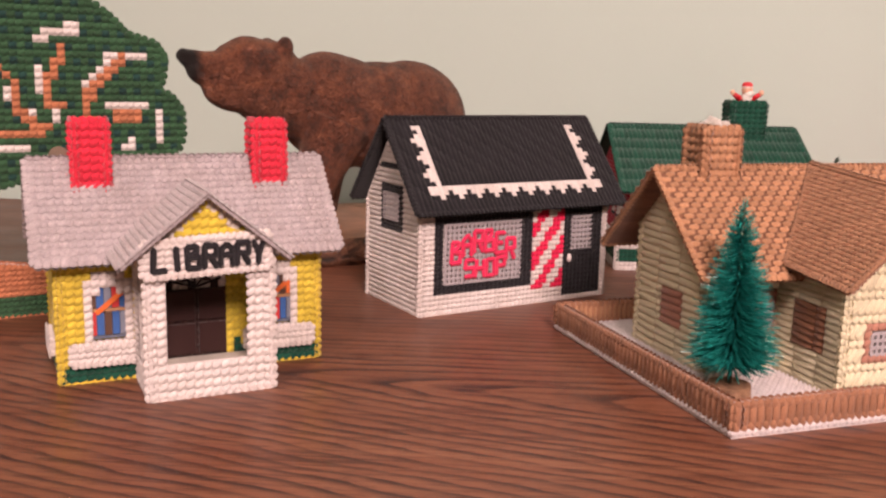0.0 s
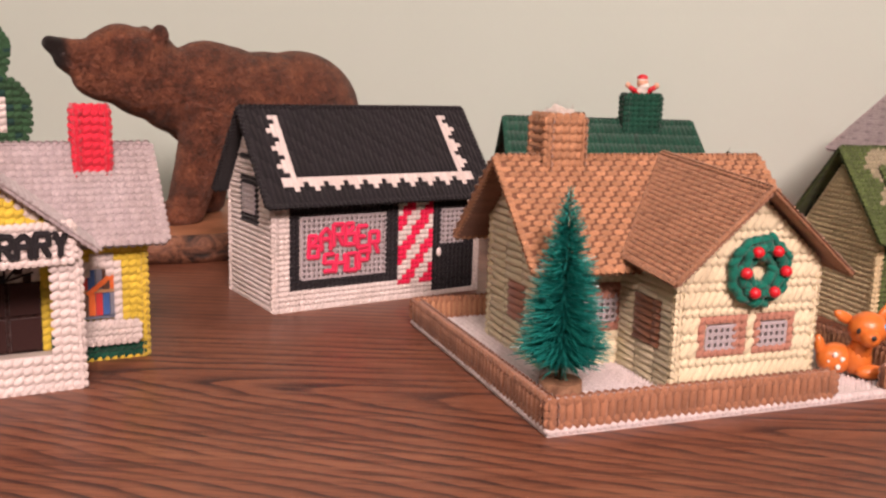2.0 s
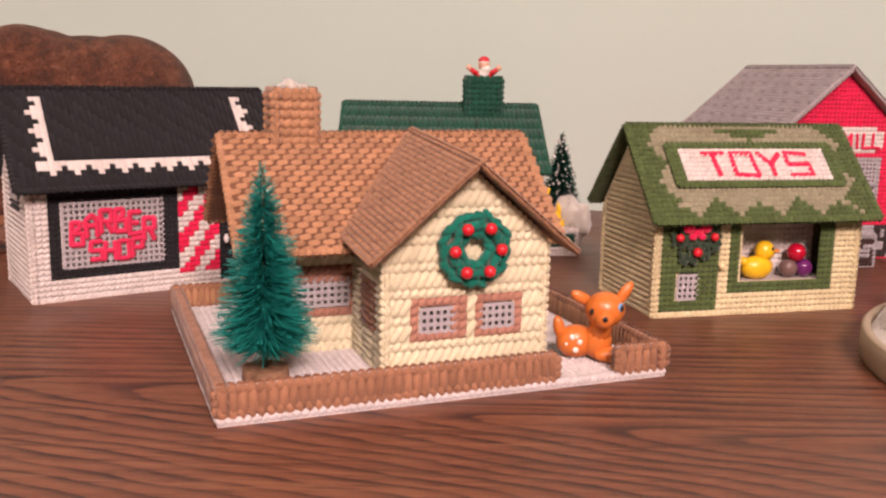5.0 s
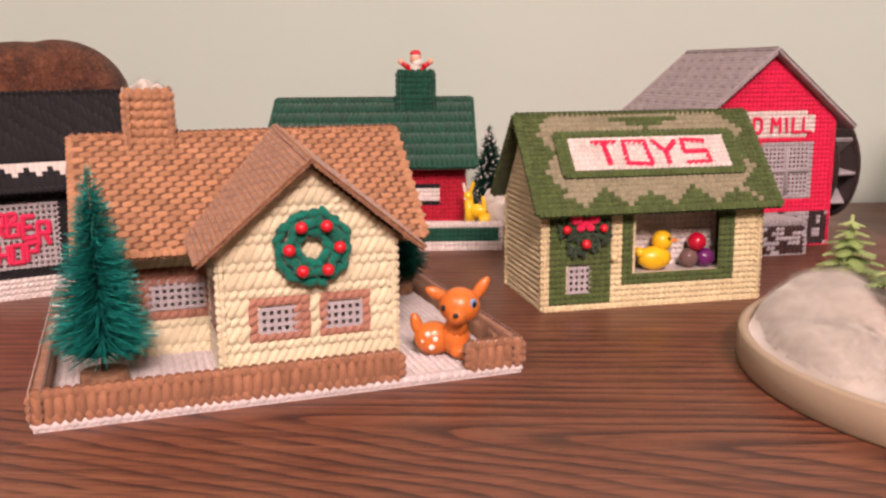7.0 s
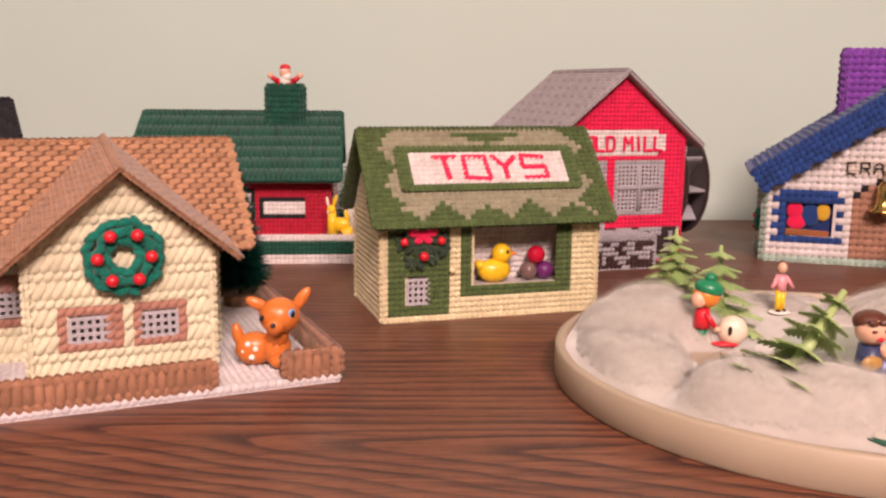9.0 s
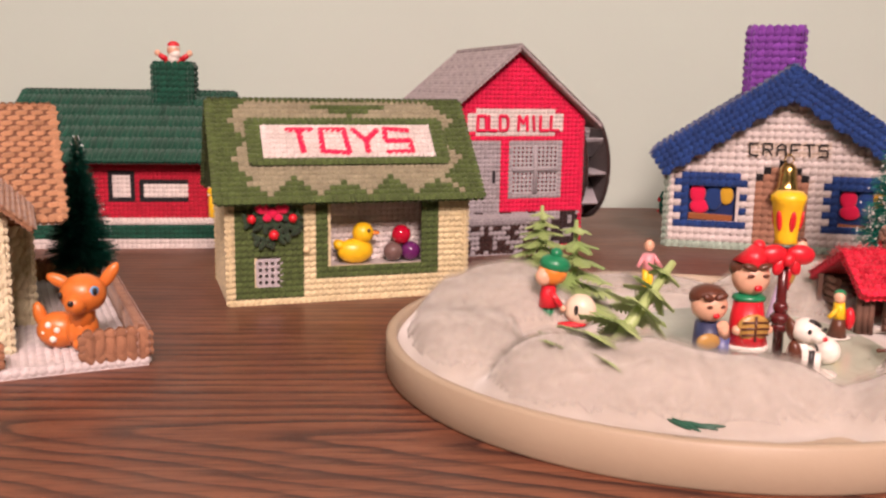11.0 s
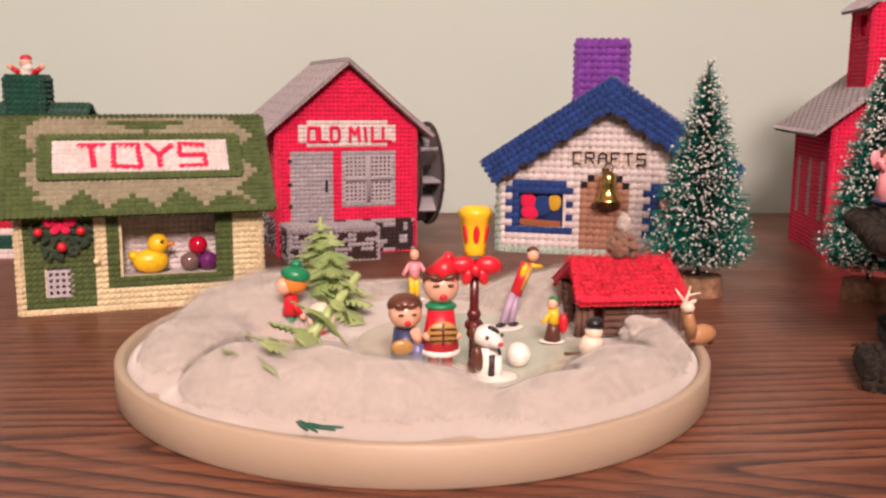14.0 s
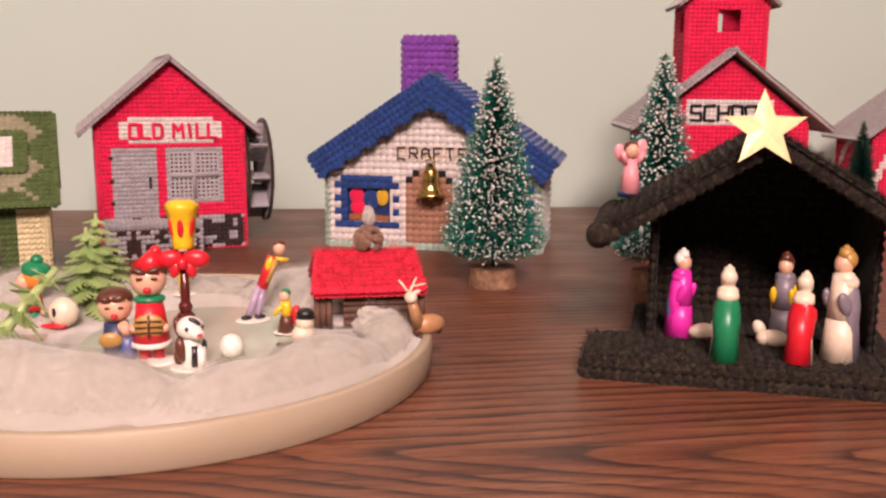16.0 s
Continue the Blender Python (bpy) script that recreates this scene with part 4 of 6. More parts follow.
gwins = [(GX + 0.0190, 0.0225, GX + 0.0375, 0.0345), (GX + 0.0515, 0.0225, GX + 0.0700, 0.0345)]


def gable_paint(i, j, u, v):
    for a, b, c, d in gwins:
        if a - 0.0046 < u < c + 0.0046 and b - 0.0046 < v < d + 0.0046:
            return 1
    return 0


gable = panel("front_gable", cottage, gm, [(GX, 0), (GX + GW, 0), (GX + GW, 0.0665), (GX + GW / 2, 0.1035), (GX, 0.0665)], gable_paint, [PALE, PINK], "cream gable with two canvas windows", "siding", holes=gwins, edge=0, pitch=0.0045)
for g in gwins:
    canvas_grid("window_canvas", gable, at_front(GY - 0.0002), *g, CLEAR)
for x, s in ((GX, -1), (GX + GW, 1)):
    mm = frame3((x, 0, 0), (0, -1, 0), (0, 0, 1)) if s < 0 else frame3((x, GY, 0), (0, 1, 0), (0, 0, 1))
    panel("gable_side", gable, mm, [(0, 0), (-GY, 0), (-GY, 0.065), (0, 0.065)], lambda i, j, u, v: 1 if 0.017 < u < 0.040 and 0.020 < v < 0.045 else 0, [PALE, BROWN], mode="along", edge=0)


def roof_quad(corners, paint, mats, label, mode, parent, **kw):
    """A roof panel through four corners: two along its top edge, then two along its foot."""
    a, b, c, d = (Vector(q) for q in corners)
    u = (b - a).normalized()
    v = (a - d) - u * (a - d).dot(u)
    m = frame3(a, u, v)
    inv = m.inverted()
    return panel("gable_roof", parent, m, [tuple((inv @ q).xy) for q in (d, c, b, a)], paint, mats, label, mode, **kw)


RX, RUN_G = GX + GW / 2 + 0.0008, 0.0565
ridge_front, ridge_back = (RX, -0.0675, 0.1095), (RX, 0.0365, 0.1192)
GABLE_TAN = [yarn("tan_dark", (0.40, 0.21, 0.115), 0.2), BROWN]
for s in (-1, 1):
    foot_front, foot_back = (RX + s * RUN_G, -0.0695, 0.0625), (RX + s * RUN_G, -0.0180, 0.0670)
    quad = (ridge_back, ridge_front, foot_front, foot_back) if s < 0 else (ridge_front, ridge_back, foot_back, foot_front)
    roof_quad(quad, lambda i, j, u, v: 1 if (i * 2 + j) % 5 == 0 else 0, GABLE_TAN, "tan gable roof", "tent", gable, edge=0, pitch=0.0031)
chimney(cottage, 0.0135, 0.031, 0.0370, 0.053, 0.100, 0.1395, [TAN], "tan stitched chimney", pitch=0.0050)


# ---- loose things ----
def gloss(name, c, rough=0.34):
    return painted("glazed_" + name, c, rough, 0.1, scale=300, bump=0.05)


G = {n: gloss(n, c) for n, c in dict(
    skin=(0.72, 0.42, 0.28), pale=(0.74, 0.62, 0.47), red=(0.60, 0.012, 0.025), green=(0.01, 0.20, 0.08), white=(0.80, 0.76, 0.68), black=(0.012, 0.01, 0.01), brown=(0.10, 0.03, 0.015),
    yellow=(0.82, 0.50, 0.015), gold=(0.42, 0.24, 0.06), blue=(0.10, 0.12, 0.28), orange=(0.70, 0.22, 0.03), pink=(0.75, 0.30, 0.33), navy=(0.03, 0.04, 0.10), lilac=(0.40, 0.30, 0.42),
    magenta=(0.72, 0.03, 0.38), fawn=(0.62, 0.17, 0.03), tan=(0.42, 0.22, 0.10), grey=(0.20, 0.17, 0.20), sky=(0.15, 0.35, 0.6)).items()}


def figure(name, m, shapes, label, category, mats, group="", remesh=0.0):
    """One mesh of rounded forms in millimetres. shapes: b centre radii material (turn), or l start end radius radius material."""
    bm = bmesh.new()
    S = Matrix.Scale(0.001, 4)
    for s in shapes:
        if s[0] == "b":
            add_ball(bm, s[1], s[2], mats.index(s[3]), S, s[4] if len(s) > 4 else (0, 0, 0), 14, 9)
        elif s[0] == "l":
            add_limb(bm, s[1], s[2], s[3], s[4], mats.index(s[5]), S, 12)
    ob = part(name, bm, [G[k] for k in mats])
    ob.matrix_world = m
    return tagged(ob, label, category, group)


def blades(name, roots, tips, width, mat, parent=None, label="", kind="stuff", m=None):
    """Two crossed slivers for every bristle or fibre."""
    roots, tips = np.asarray(roots), np.asarray(tips)
    n = len(roots)
    rng = np.random.default_rng(n)
    side = np.cross(tips - roots, rng.normal(size=(n, 3)))
    side *= width / (np.linalg.norm(side, axis=1, keepdims=True) + 1e-9)
    other = np.cross(tips - roots, side)
    other *= width / (np.linalg.norm(other, axis=1, keepdims=True) + 1e-9)
    v = np.stack([roots - side, roots + side, tips + side * 0.4, tips - side * 0.4, roots - other, roots + other, tips + other * 0.4, tips - other * 0.4], 1).reshape(-1, 3)
    k = 8 * np.arange(n)[:, None]
    fc = np.concatenate([k + [0, 1, 2, 3], k + [4, 5, 6, 7]], 0)
    me = bpy.data.meshes.new(name)
    me.from_pydata(v.tolist(), [], fc.tolist())
    ob = linked(name, me, mat, parent, label, kind=kind)
    return ob


def flecks(name, places, size, mat, parent, label=""):
    """Little uneven lumps, as of paint or flock on tips."""
    octa = np.array([(1, 0, 0), (-1, 0, 0), (0, 1, 0), (0, -1, 0), (0, 0, 1), (0, 0, -1)], float)
    tri = np.array([(0, 2, 4), (2, 1, 4), (1, 3, 4), (3, 0, 4), (2, 0, 5), (1, 2, 5), (3, 1, 5), (0, 3, 5)])
    n = len(places)
    rng = np.random.default_rng(n + 1)
    v = (np.asarray(places)[:, None] + octa[None] * rng.uniform(0.5, 1.3, (n, 1, 3)) * size).reshape(-1, 3)
    fc = (tri[None] + 6 * np.arange(n)[:, None, None]).reshape(-1, 3)
    me = bpy.data.meshes.new(name)
    me.from_pydata(v.tolist(), [], fc.tolist())
    return linked(name, me, mat, parent, label, True, "stuff")


def bristle(name, c):
    m, nt, b = material("bristle_" + name)
    geo = nt.nodes.new("ShaderNodeNewGeometry")
    nt.links.new(mixed(nt, geo.outputs["Random Per Island"], rgb(c, 0.45), rgb(c, 1.5)), b.inputs["Base Color"])
    b.inputs["Roughness"].default_value = 0.28
    return m


TEAL_BRISTLE = bristle("teal", (0.016, 0.23, 0.195))
DARK_BRISTLE = bristle("dark_green", (0.004, 0.045, 0.03))
PINE_BRISTLE = bristle("pine", (0.012, 0.19, 0.135))
WIRE = painted("twisted_wire", (0.10, 0.12, 0.08), 0.4, metal=0.7)
FLOCK = painted("white_flock", (0.82, 0.80, 0.76), 0.9)


def bark_wood():
    m, nt, b = material("cut_wood")
    vec = coords(nt)
    n1 = noisy(nt, vec, 160, 4)
    nt.links.new(ramp(nt, n1, (0.3, (0.10, 0.05, 0.025)), (0.55, (0.24, 0.13, 0.07)), (0.75, (0.34, 0.20, 0.11))), b.inputs["Base Color"])
    b.inputs["Roughness"].default_value = 0.75
    bumped(nt, b, n1, 0.5, 0.001)
    return m


LOGWOOD = bark_wood()


def brush_tree(m, h, r, mat, base_r, base_h, n, snow, label, stem=0.012, seed=1):
    """A bottle-brush tree: wire stem, bristles and a round wooden foot."""
    tree = empty("bottle_brush_tree", m, label, "toy tree", "bottle brush trees")
    bm = bmesh.new()
    bmesh.ops.create_cone(bm, cap_ends=True, segments=28, radius1=base_r, radius2=base_r * 0.96, depth=base_h, matrix=Matrix.Translation((0, 0, base_h / 2)))
    part("wooden_foot", bm, LOGWOOD, tree, "round cut-branch foot")
    bm = bmesh.new()
    add_limb(bm, (0, 0, base_h), (0, 0, h * 0.985), 0.0013, 0.0009, seg=8)
    part("stem", bm, WIRE, tree, "twisted wire stem")
    rng = np.random.default_rng(seed)
    z0 = base_h + stem
    t = 1 - np.sqrt(rng.uniform(0.0, 1, n))
    layer = 0.94 + 0.06 * np.cos(t * 2 * np.pi * 9)
    a = rng.uniform(0, 2 * np.pi, n)
    rr = r * ((1 - t) ** 0.85 * 0.94 + 0.06) * layer * rng.uniform(0.62, 1.12, n) * np.minimum(1, 0.62 + t * 6)
    zz = z0 + t * (h - z0)
    roots = np.stack([0.001 * np.cos(a), 0.001 * np.sin(a), zz], 1)
    droop = -0.10 * rr + rng.normal(0, 0.0022, n) + 0.35 * rr * t
    a2 = a + rng.normal(0, 0.12, n)
    tips = np.stack([rr * np.cos(a2), rr * np.sin(a2), zz + droop], 1)
    blades("bristles", roots, tips, 0.00036, mat, tree)
    if snow:
        pick = rng.choice(n, snow, replace=False)
        pick = pick[rr[pick] > 0.0]
        at = roots[pick] + (tips[pick] - roots[pick]) * rng.uniform(0.72, 1.0, (len(pick), 1)) + rng.normal(0, 0.0006, (len(pick), 3))
        flecks("flock_snow", at, 0.00115, FLOCK, tree, "white flocked snow")
    return tree


YARD = pose(0.296, 0.566, 0, 0, 0, 23)
brush_tree(pose(0.3055, 0.620, 0.0052), 0.107, 0.0285, TEAL_BRISTLE, 0.0118, 0.006, 3300, 0, "teal bottle-brush tree on a wooden disc in the yard", 0.010, 3)
brush_tree(YARD @ pose(0.2175, 0.172, 0.0052), 0.098, 0.024, DARK_BRISTLE, 0.0115, 0.007, 4200, 0, "dark green bottle-brush tree standing behind the cottage", 0.008, 4)
brush_tree(pose(0.987, 0.834, 0), 0.167, 0.0420, PINE_BRISTLE, 0.0180, 0.014, 7600, 2500, "snow-flocked green bottle-brush tree on a log foot", 0.012, 5)
brush_tree(pose(1.105, 0.815, 0), 0.172, 0.0400, PINE_BRISTLE, 0.0175, 0.014, 7200, 2500, "snow-flocked green bottle-brush tree behind the stable", 0.012, 6)
brush_tree(pose(0.490, 1.045, 0.017), 0.088, 0.0225, DARK_BRISTLE, 0.010, 0.006, 3600, 250, "small dark bottle-brush tree beside the red cabin", 0.006, 7)
brush_tree(pose(1.412, 1.075, 0), 0.115, 0.026, DARK_BRISTLE, 0.013, 0.008, 3500, 0, "dark green bottle-brush tree beside the red barn", 0.006, 8)


def wreath(parent, m, r, tube, mat, berries, label, start=0.0, seed=0):
    """A looped yarn ring with red berries."""
    bm = bmesh.new()
    rng = random.Random(seed)
    for k in range(40):
        for q in (-0.52, 0.0, 0.52):
            a = 2 * math.pi * (k + 0.5 * (q == 0)) / 40
            add_ball(bm, ((r + q * tube) * math.cos(a) + rng.gauss(0, tube * 0.06), (r + q * tube) * math.sin(a) + rng.gauss(0, tube * 0.06), tube * (0.42 if q == 0 else 0.2) + rng.gauss(0, tube * 0.05)), (tube * 0.24, tube * 0.50, tube * 0.34), 0, m, (0, 0, math.degrees(a) + rng.uniform(-40, 40)), 8, 6)
    ring = part("wreath", bm, mat, parent, label, True, "stuff")
    for k in range(berries):
        a = start + 2 * math.pi * k / berries
        bm = bmesh.new()
        add_ball(bm, (r * math.cos(a), r * math.sin(a), tube * 0.8), tube * 0.36, 0, m, (0, 0, 0), 12, 8)
        part("berry", bm, G["red"], ring, "", True)
    return ring


wreath(gable, frame3((GX + GW / 2 + 0.0012, GY - 0.003, 0.0652), (1, 0, 0), (0, 0, 1)), 0.0125, 0.0088, TEAL, 6, "teal yarn wreath with red bead berries", 0.0, 2)
sidew = frame3((-0.003, 0.030, 0.034), (0, -1, 0), (0, 0, 1))
wreath(craft, sidew, 0.007, 0.0045, TEAL, 3, "small green wreath on the side wall", 0.5, 3)

# swag of leaves and berries on the toy shop door
bm = bmesh.new()
rng = random.Random(5)
for k in range(60):
    a, q = rng.uniform(0, 2 * math.pi), math.sqrt(rng.random())
    add_ball(bm, (0.0262 + 0.0165 * q * math.cos(a), -0.0032, 0.051 + 0.0135 * q * math.sin(a) * (1 if math.sin(a) < 0 else 0.9)), (0.0018, 0.001, 0.0038), 0, None, (0, rng.uniform(0, 180), 0), 6, 5)
swag = part("door_swag", bm, yarn("swag_green", (0.03, 0.06, 0.03), 0.3), toys, "dark green leafy door swag with red berries", True, "stuff")
for x, z, q in ((0.0135, 0.0545, 0.0028), (0.0385, 0.0545, 0.0028), (0.0268, 0.0445, 0.0032)):
    bm = bmesh.new()
    add_ball(bm, (x, -0.0055, z), q)
    part("berry", bm, G["red"], swag, "", True)
bm = bmesh.new()
for dx, dz, q in ((0, 0, 0.0042), (-0.006, 0.003, 0.0045), (0.006, 0.003, 0.0045), (-0.003, -0.003, 0.003), (0.0035, -0.003, 0.003)):
    add_ball(bm, (0.0262 + dx, -0.0045, 0.0580 + dz), (q, 0.0022, q * 0.85), 0, None, (0, dx * 4000, 0))
part("red_bow", bm, RED, swag, "red felt bow", True)

TOY = pose(0.528, 0.777, 0, 0, 0, 16)
figure("toy_duck", TOY @ pose(0.0805, 0.0085, 0.0222) @ Matrix.Scale(1.14, 4), [("b", (0, 0, 7), (10.5, 6.5, 7.2), "yellow"), ("b", (4.5, 0, 17), (6.2, 5.6, 6.2), "yellow"), ("b", (-9, 0, 10.5), (4, 3.6, 3.0), "yellow", (0, 35, 0)), ("b", (11.3, -1, 17), (2.6, 2.4, 1.2), "orange"), ("b", (6.6, -5.2, 19), (1.0, 0.7, 1.2), "black")], "glossy yellow toy duck behind the shop window", "toy duck", ["yellow", "orange", "black"])
for x, z, r, c, lab in ((0.1115, 0.0395, 0.0064, (0.45, 0.006, 0.03), "shiny red glass bead on two others"), (0.1060, 0.0285, 0.0064, (0.16, 0.10, 0.09), "smoky brown glass bead behind the shop window"), (0.1178, 0.0285, 0.0064, (0.13, 0.02, 0.12), "purple glass bead behind the shop window")):
    bm = bmesh.new()
    add_ball(bm, (0, 0, 0), r, u=20, v=12)
    bead = part("bead", bm, gloss("bead%d" % round(z * 10000 + x * 1000), c, 0.08), None, smooth=True)
    bead.matrix_world = TOY @ pose(x, 0.0095, z)
    tagged(bead, lab, "bead", "beads in the shop window")

# fawn in the yard
figure("fawn_figurine", pose(0.4725, 0.668, 0.0052, 0, 0, 10), [
    ("b", (-7, 4, 9), (11, 8, 9.2), "fawn"), ("b", (4, 0, 10), (8, 8, 10), "fawn"), ("l", (4, -1, 12), (6, -3, 26), 6.5, 5.5, "fawn"), ("b", (6, -4, 28.5), (11, 10, 9.8), "fawn"), ("b", (3.5, -11, 25), (5.4, 6.2, 5.2), "fawn"),
    ("b", (17.5, 0, 36), (3.2, 2.4, 8.0), "fawn", (0, 35, 0)), ("b", (-5, 2, 33.5), (7.4, 2.4, 3.2), "fawn", (0, 28, 0)), ("b", (-16, 6, 16), (3.2, 3.0, 7.0), "fawn", (0, -14, 0)),
    ("b", (9, -7, 4), (9, 5, 4.2), "fawn"), ("b", (2.2, -17, 26.4), (1.5, 1.0, 1.5), "black"), ("b", (-3.4, -10.6, 29), (1.2, 1.0, 1.8), "black"), ("b", (12.2, -11.2, 31), (2.4, 1.0, 2.6), "sky", (0, 0, 35)), ("b", (12.6, -12.0, 31), (1.3, 0.9, 1.9), "black", (0, 0, 35)),
    ("b", (-11, -3, 13), (1.5, 0.8, 1.6), "white"), ("b", (-7, -4, 10.5), (1.5, 0.8, 1.5), "white"), ("b", (-13.5, -1.5, 9), (1.1, 0.8, 1.1), "white"), ("b", (-9, -3.6, 6), (1.7, 0.9, 1.6), "white")],
    "glossy orange ceramic fawn with white spots lying in the yard", "figurine", ["fawn", "black", "white", "sky"], "figurines")


def cotton_material():
    m, nt, b = material("cotton_wool")
    vec = coords(nt)
    n1 = noisy(nt, vec, 90, 4, 0.6)
    nt.links.new(mixed(nt, n1, (0.40, 0.365, 0.315, 1), (0.50, 0.465, 0.41, 1)), b.inputs["Base Color"])
    b.inputs["Roughness"].default_value = 1.0
    b.inputs["Specular IOR Level"].default_value = 0.1
    b.inputs["Sheen Weight"].default_value = 0.6
    b.inputs["Subsurface Weight"].default_value = 0.9
    b.inputs["Subsurface Radius"].default_value = (1.0, 0.95, 0.9)
    b.inputs["Subsurface Scale"].default_value = 0.009
    bumped(nt, b, noisy(nt, vec, 260, 4, 0.6, 1.0), 0.04, 0.0015)
    return m


COTTON = cotton_material()


def tuft(name, m, r, label, seed):
    """A small pinch of cotton wool."""
    bm = bmesh.new()
    bmesh.ops.create_icosphere(bm, subdivisions=4, radius=1)
    for v in bm.verts:
        k = 1 + 0.35 * noise.noise(v.co * 1.7 + Vector((seed, 0, 0))) + 0.12 * noise.noise(v.co * 5 + Vector((seed, 3, 0)))
        v.co = Vector((v.co.x * r[0], v.co.y * r[1], v.co.z * r[2])) * k
    for f in bm.faces:
        f.smooth = True
    rng = np.random.default_rng(int(seed * 10) + 3)
    ob = part(name, bm, COTTON)
    ob.matrix_world = m
    tagged(ob, label, "cotton wool", kind="stuff")
    vs = np.array([tuple(v.co) for v in ob.data.vertices])
    pick = rng.integers(0, len(vs), 260)
    tip = vs[pick] * (1 + rng.uniform(0.05, 0.35, (260, 1))) + rng.normal(0, r[0] * 0.25, (260, 3))
    blades("cotton_fibres", vs[pick] * 0.97, tip, 0.00009, COTTON, ob)
    return ob


COT = pose(0.296, 0.566, 0.005, 0, 0, 23) @ pose(0.036, 0.083, 0)
tuft("cotton_smoke", COT @ pose(0.0255, 0.042, 0.1395), (0.0095, 0.0085, 0.006), "white cotton wool smoke stuffed in the chimney", 1.3)
tuft("cotton_snow", pose(0.497, 1.02, 0.026), (0.018, 0.02, 0.020), "white cotton wool snow beside the red cabin", 4.1)

# figure popping out of the cabin chimney, and the cabin's deer
CAB = pose(0.427, 0.980, 0, 0, 0, 4)
figure("santa_figurine", CAB @ pose(-0.001, 0.138, 0.1505) @ Matrix.Scale(0.95, 4), [("b", (0, 0, 4), (9, 6, 7), "red"), ("b", (0, -3, 7), (6, 4, 6), "white"), ("b", (0, -2, 15.5), (6.2, 5.8, 6.4), "skin"), ("b", (1.5, -4, 11.5), (5.5, 4, 5), "white"), ("b", (0, -1, 20), (6, 6, 4.4), "red"), ("b", (0, -2.4, 18.4), (6.4, 5.5, 1.4), "white"),
    ("l", (-7, 0, 6), (-14, -2, 11), 3.2, 2.4, "red"), ("l", (7, 0, 6), (14, -2, 11), 3.2, 2.4, "red"), ("b", (-15.5, -2, 12.5), (3, 2.4, 3.2), "skin"), ("b", (15.5, -2, 12.5), (3, 2.4, 3.2), "skin")],
    "small figure in red suit peeking from the green chimney", "figurine", ["red", "white", "skin"], "figurines")
figure("deer_figurine", pose(0.477, 1.005, 0.0172, 0, 0, -15), [("b", (3, 0, 14), (9, 5, 6.5), "yellow"), ("l", (-4, 0, 2), (-5, 0, 26), 5, 3.8, "yellow"), ("b", (-5, -1, 27), (4.2, 4, 4.4), "yellow"), ("b", (-2, 0, 35), (1.8, 1.4, 6), "yellow", (0, 18, 0)), ("b", (-9, 0, 34), (1.4, 1.2, 5), "pale", (0, -10, 0)), ("b", (-7, -3.5, 25), (1.6, 1.6, 1.4), "pale"),
    ("l", (11, 0, 0), (10, 0, 12), 4.6, 4, "yellow"), ("l", (8, -2, 0), (8, -2, 10), 2.6, 3.4, "yellow"), ("b", (9, 0, 22), (2.0, 1.8, 6), "yellow", (0, -12, 0))], "small yellow plastic deer beside the red cabin", "figurine", ["yellow", "pale"], "figurines")


# ---- bear statue on a slab of log ----
def bear_wood():
    m, nt, b = material("stained_carved_bear")
    vec = coords(nt)
    n1, n2 = noisy(nt, vec, 48, 6, 0.7), noisy(nt, vec, 420, 4, 0.7)
    c = ramp(nt, n1, (0.34, (0.060, 0.026, 0.017)), (0.5, (0.175, 0.060, 0.031)), (0.68, (0.31, 0.115, 0.055)))
    c = mixed(nt, ramp(nt, n2, (0.35, (0.6, 0.6, 0.6)), (0.55, (0, 0, 0))), c, (0.03, 0.012, 0.008, 1))
    tex = nt.nodes.new("ShaderNodeTexCoord")
    cut = nt.nodes.new("ShaderNodeSeparateXYZ")
    nt.links.new(tex.outputs["Object"], cut.inputs[0])
    mp = node(nt, "ShaderNodeMapRange", From_Min=-0.152, From_Max=-0.142)
    nt.links.new(cut.outputs[0], mp.inputs[0])
    c = mixed(nt, mp.outputs[0], (0.012, 0.008, 0.007, 1), c)
    nt.links.new(c, b.inputs["Base Color"])
    b.inputs["Roughness"].default_value = 0.55
    bumped(nt, b, noisy(nt, vec, 150, 5, 0.72, 0.6), 1.0, 0.009)
    return m


bm = bmesh.new()
S = Matrix.Scale(0.001, 4)
for c, r, t in (((78, 0, 123), (68, 47, 61), (0, 6, 0)), ((42, 0, 127), (76, 46, 55), (0, 0, 0)), ((0, 0, 130), (56, 45, 56), (0, 0, 0)), ((-20, 0, 138), (48, 38, 52), (0, 10, 0)), ((-48, 0, 142), (42, 34, 40), (0, 22, 0)),
                ((-80, 0, 164), (36, 30, 35), (0, 0, 0)), ((-104, 0, 163), (30, 23, 28), (0, 0, 0)), ((-100, 0, 182), (24, 22, 19), (0, -8, 0)), ((-116, 0, 184), (14, 17, 10), (0, -20, 0)), ((-132, 0, 172), (26, 15, 14), (0, 2, 0)), ((-150, 0, 178), (13, 11, 9), (0, 0, 0)), ((-159, 0, 181), (7, 8, 7), (0, 0, 0)),
                ((-134, 0, 160), (24, 11, 9), (0, 18, 0)), ((-115, 0, 147), (28, 16, 16), (0, 14, 0)), ((-80, 0, 144), (42, 29, 27), (0, 22, 0)), ((-86, 24, 176), (12, 7, 12), (0, 0, 0)), ((-86, -24, 176), (12, 7, 12), (0, 0, 0)),
                ((-70, 21, 191), (9, 6, 11), (0, 8, 0)), ((-70, -21, 191), (9, 6, 11), (0, 8, 0)), ((-14, 0, 168), (32, 28, 21), (0, 0, 0)), ((108, 0, 110), (38, 42, 50), (0, 0, 0))):
    add_ball(bm, c, r, 0, S, t, 20, 14)
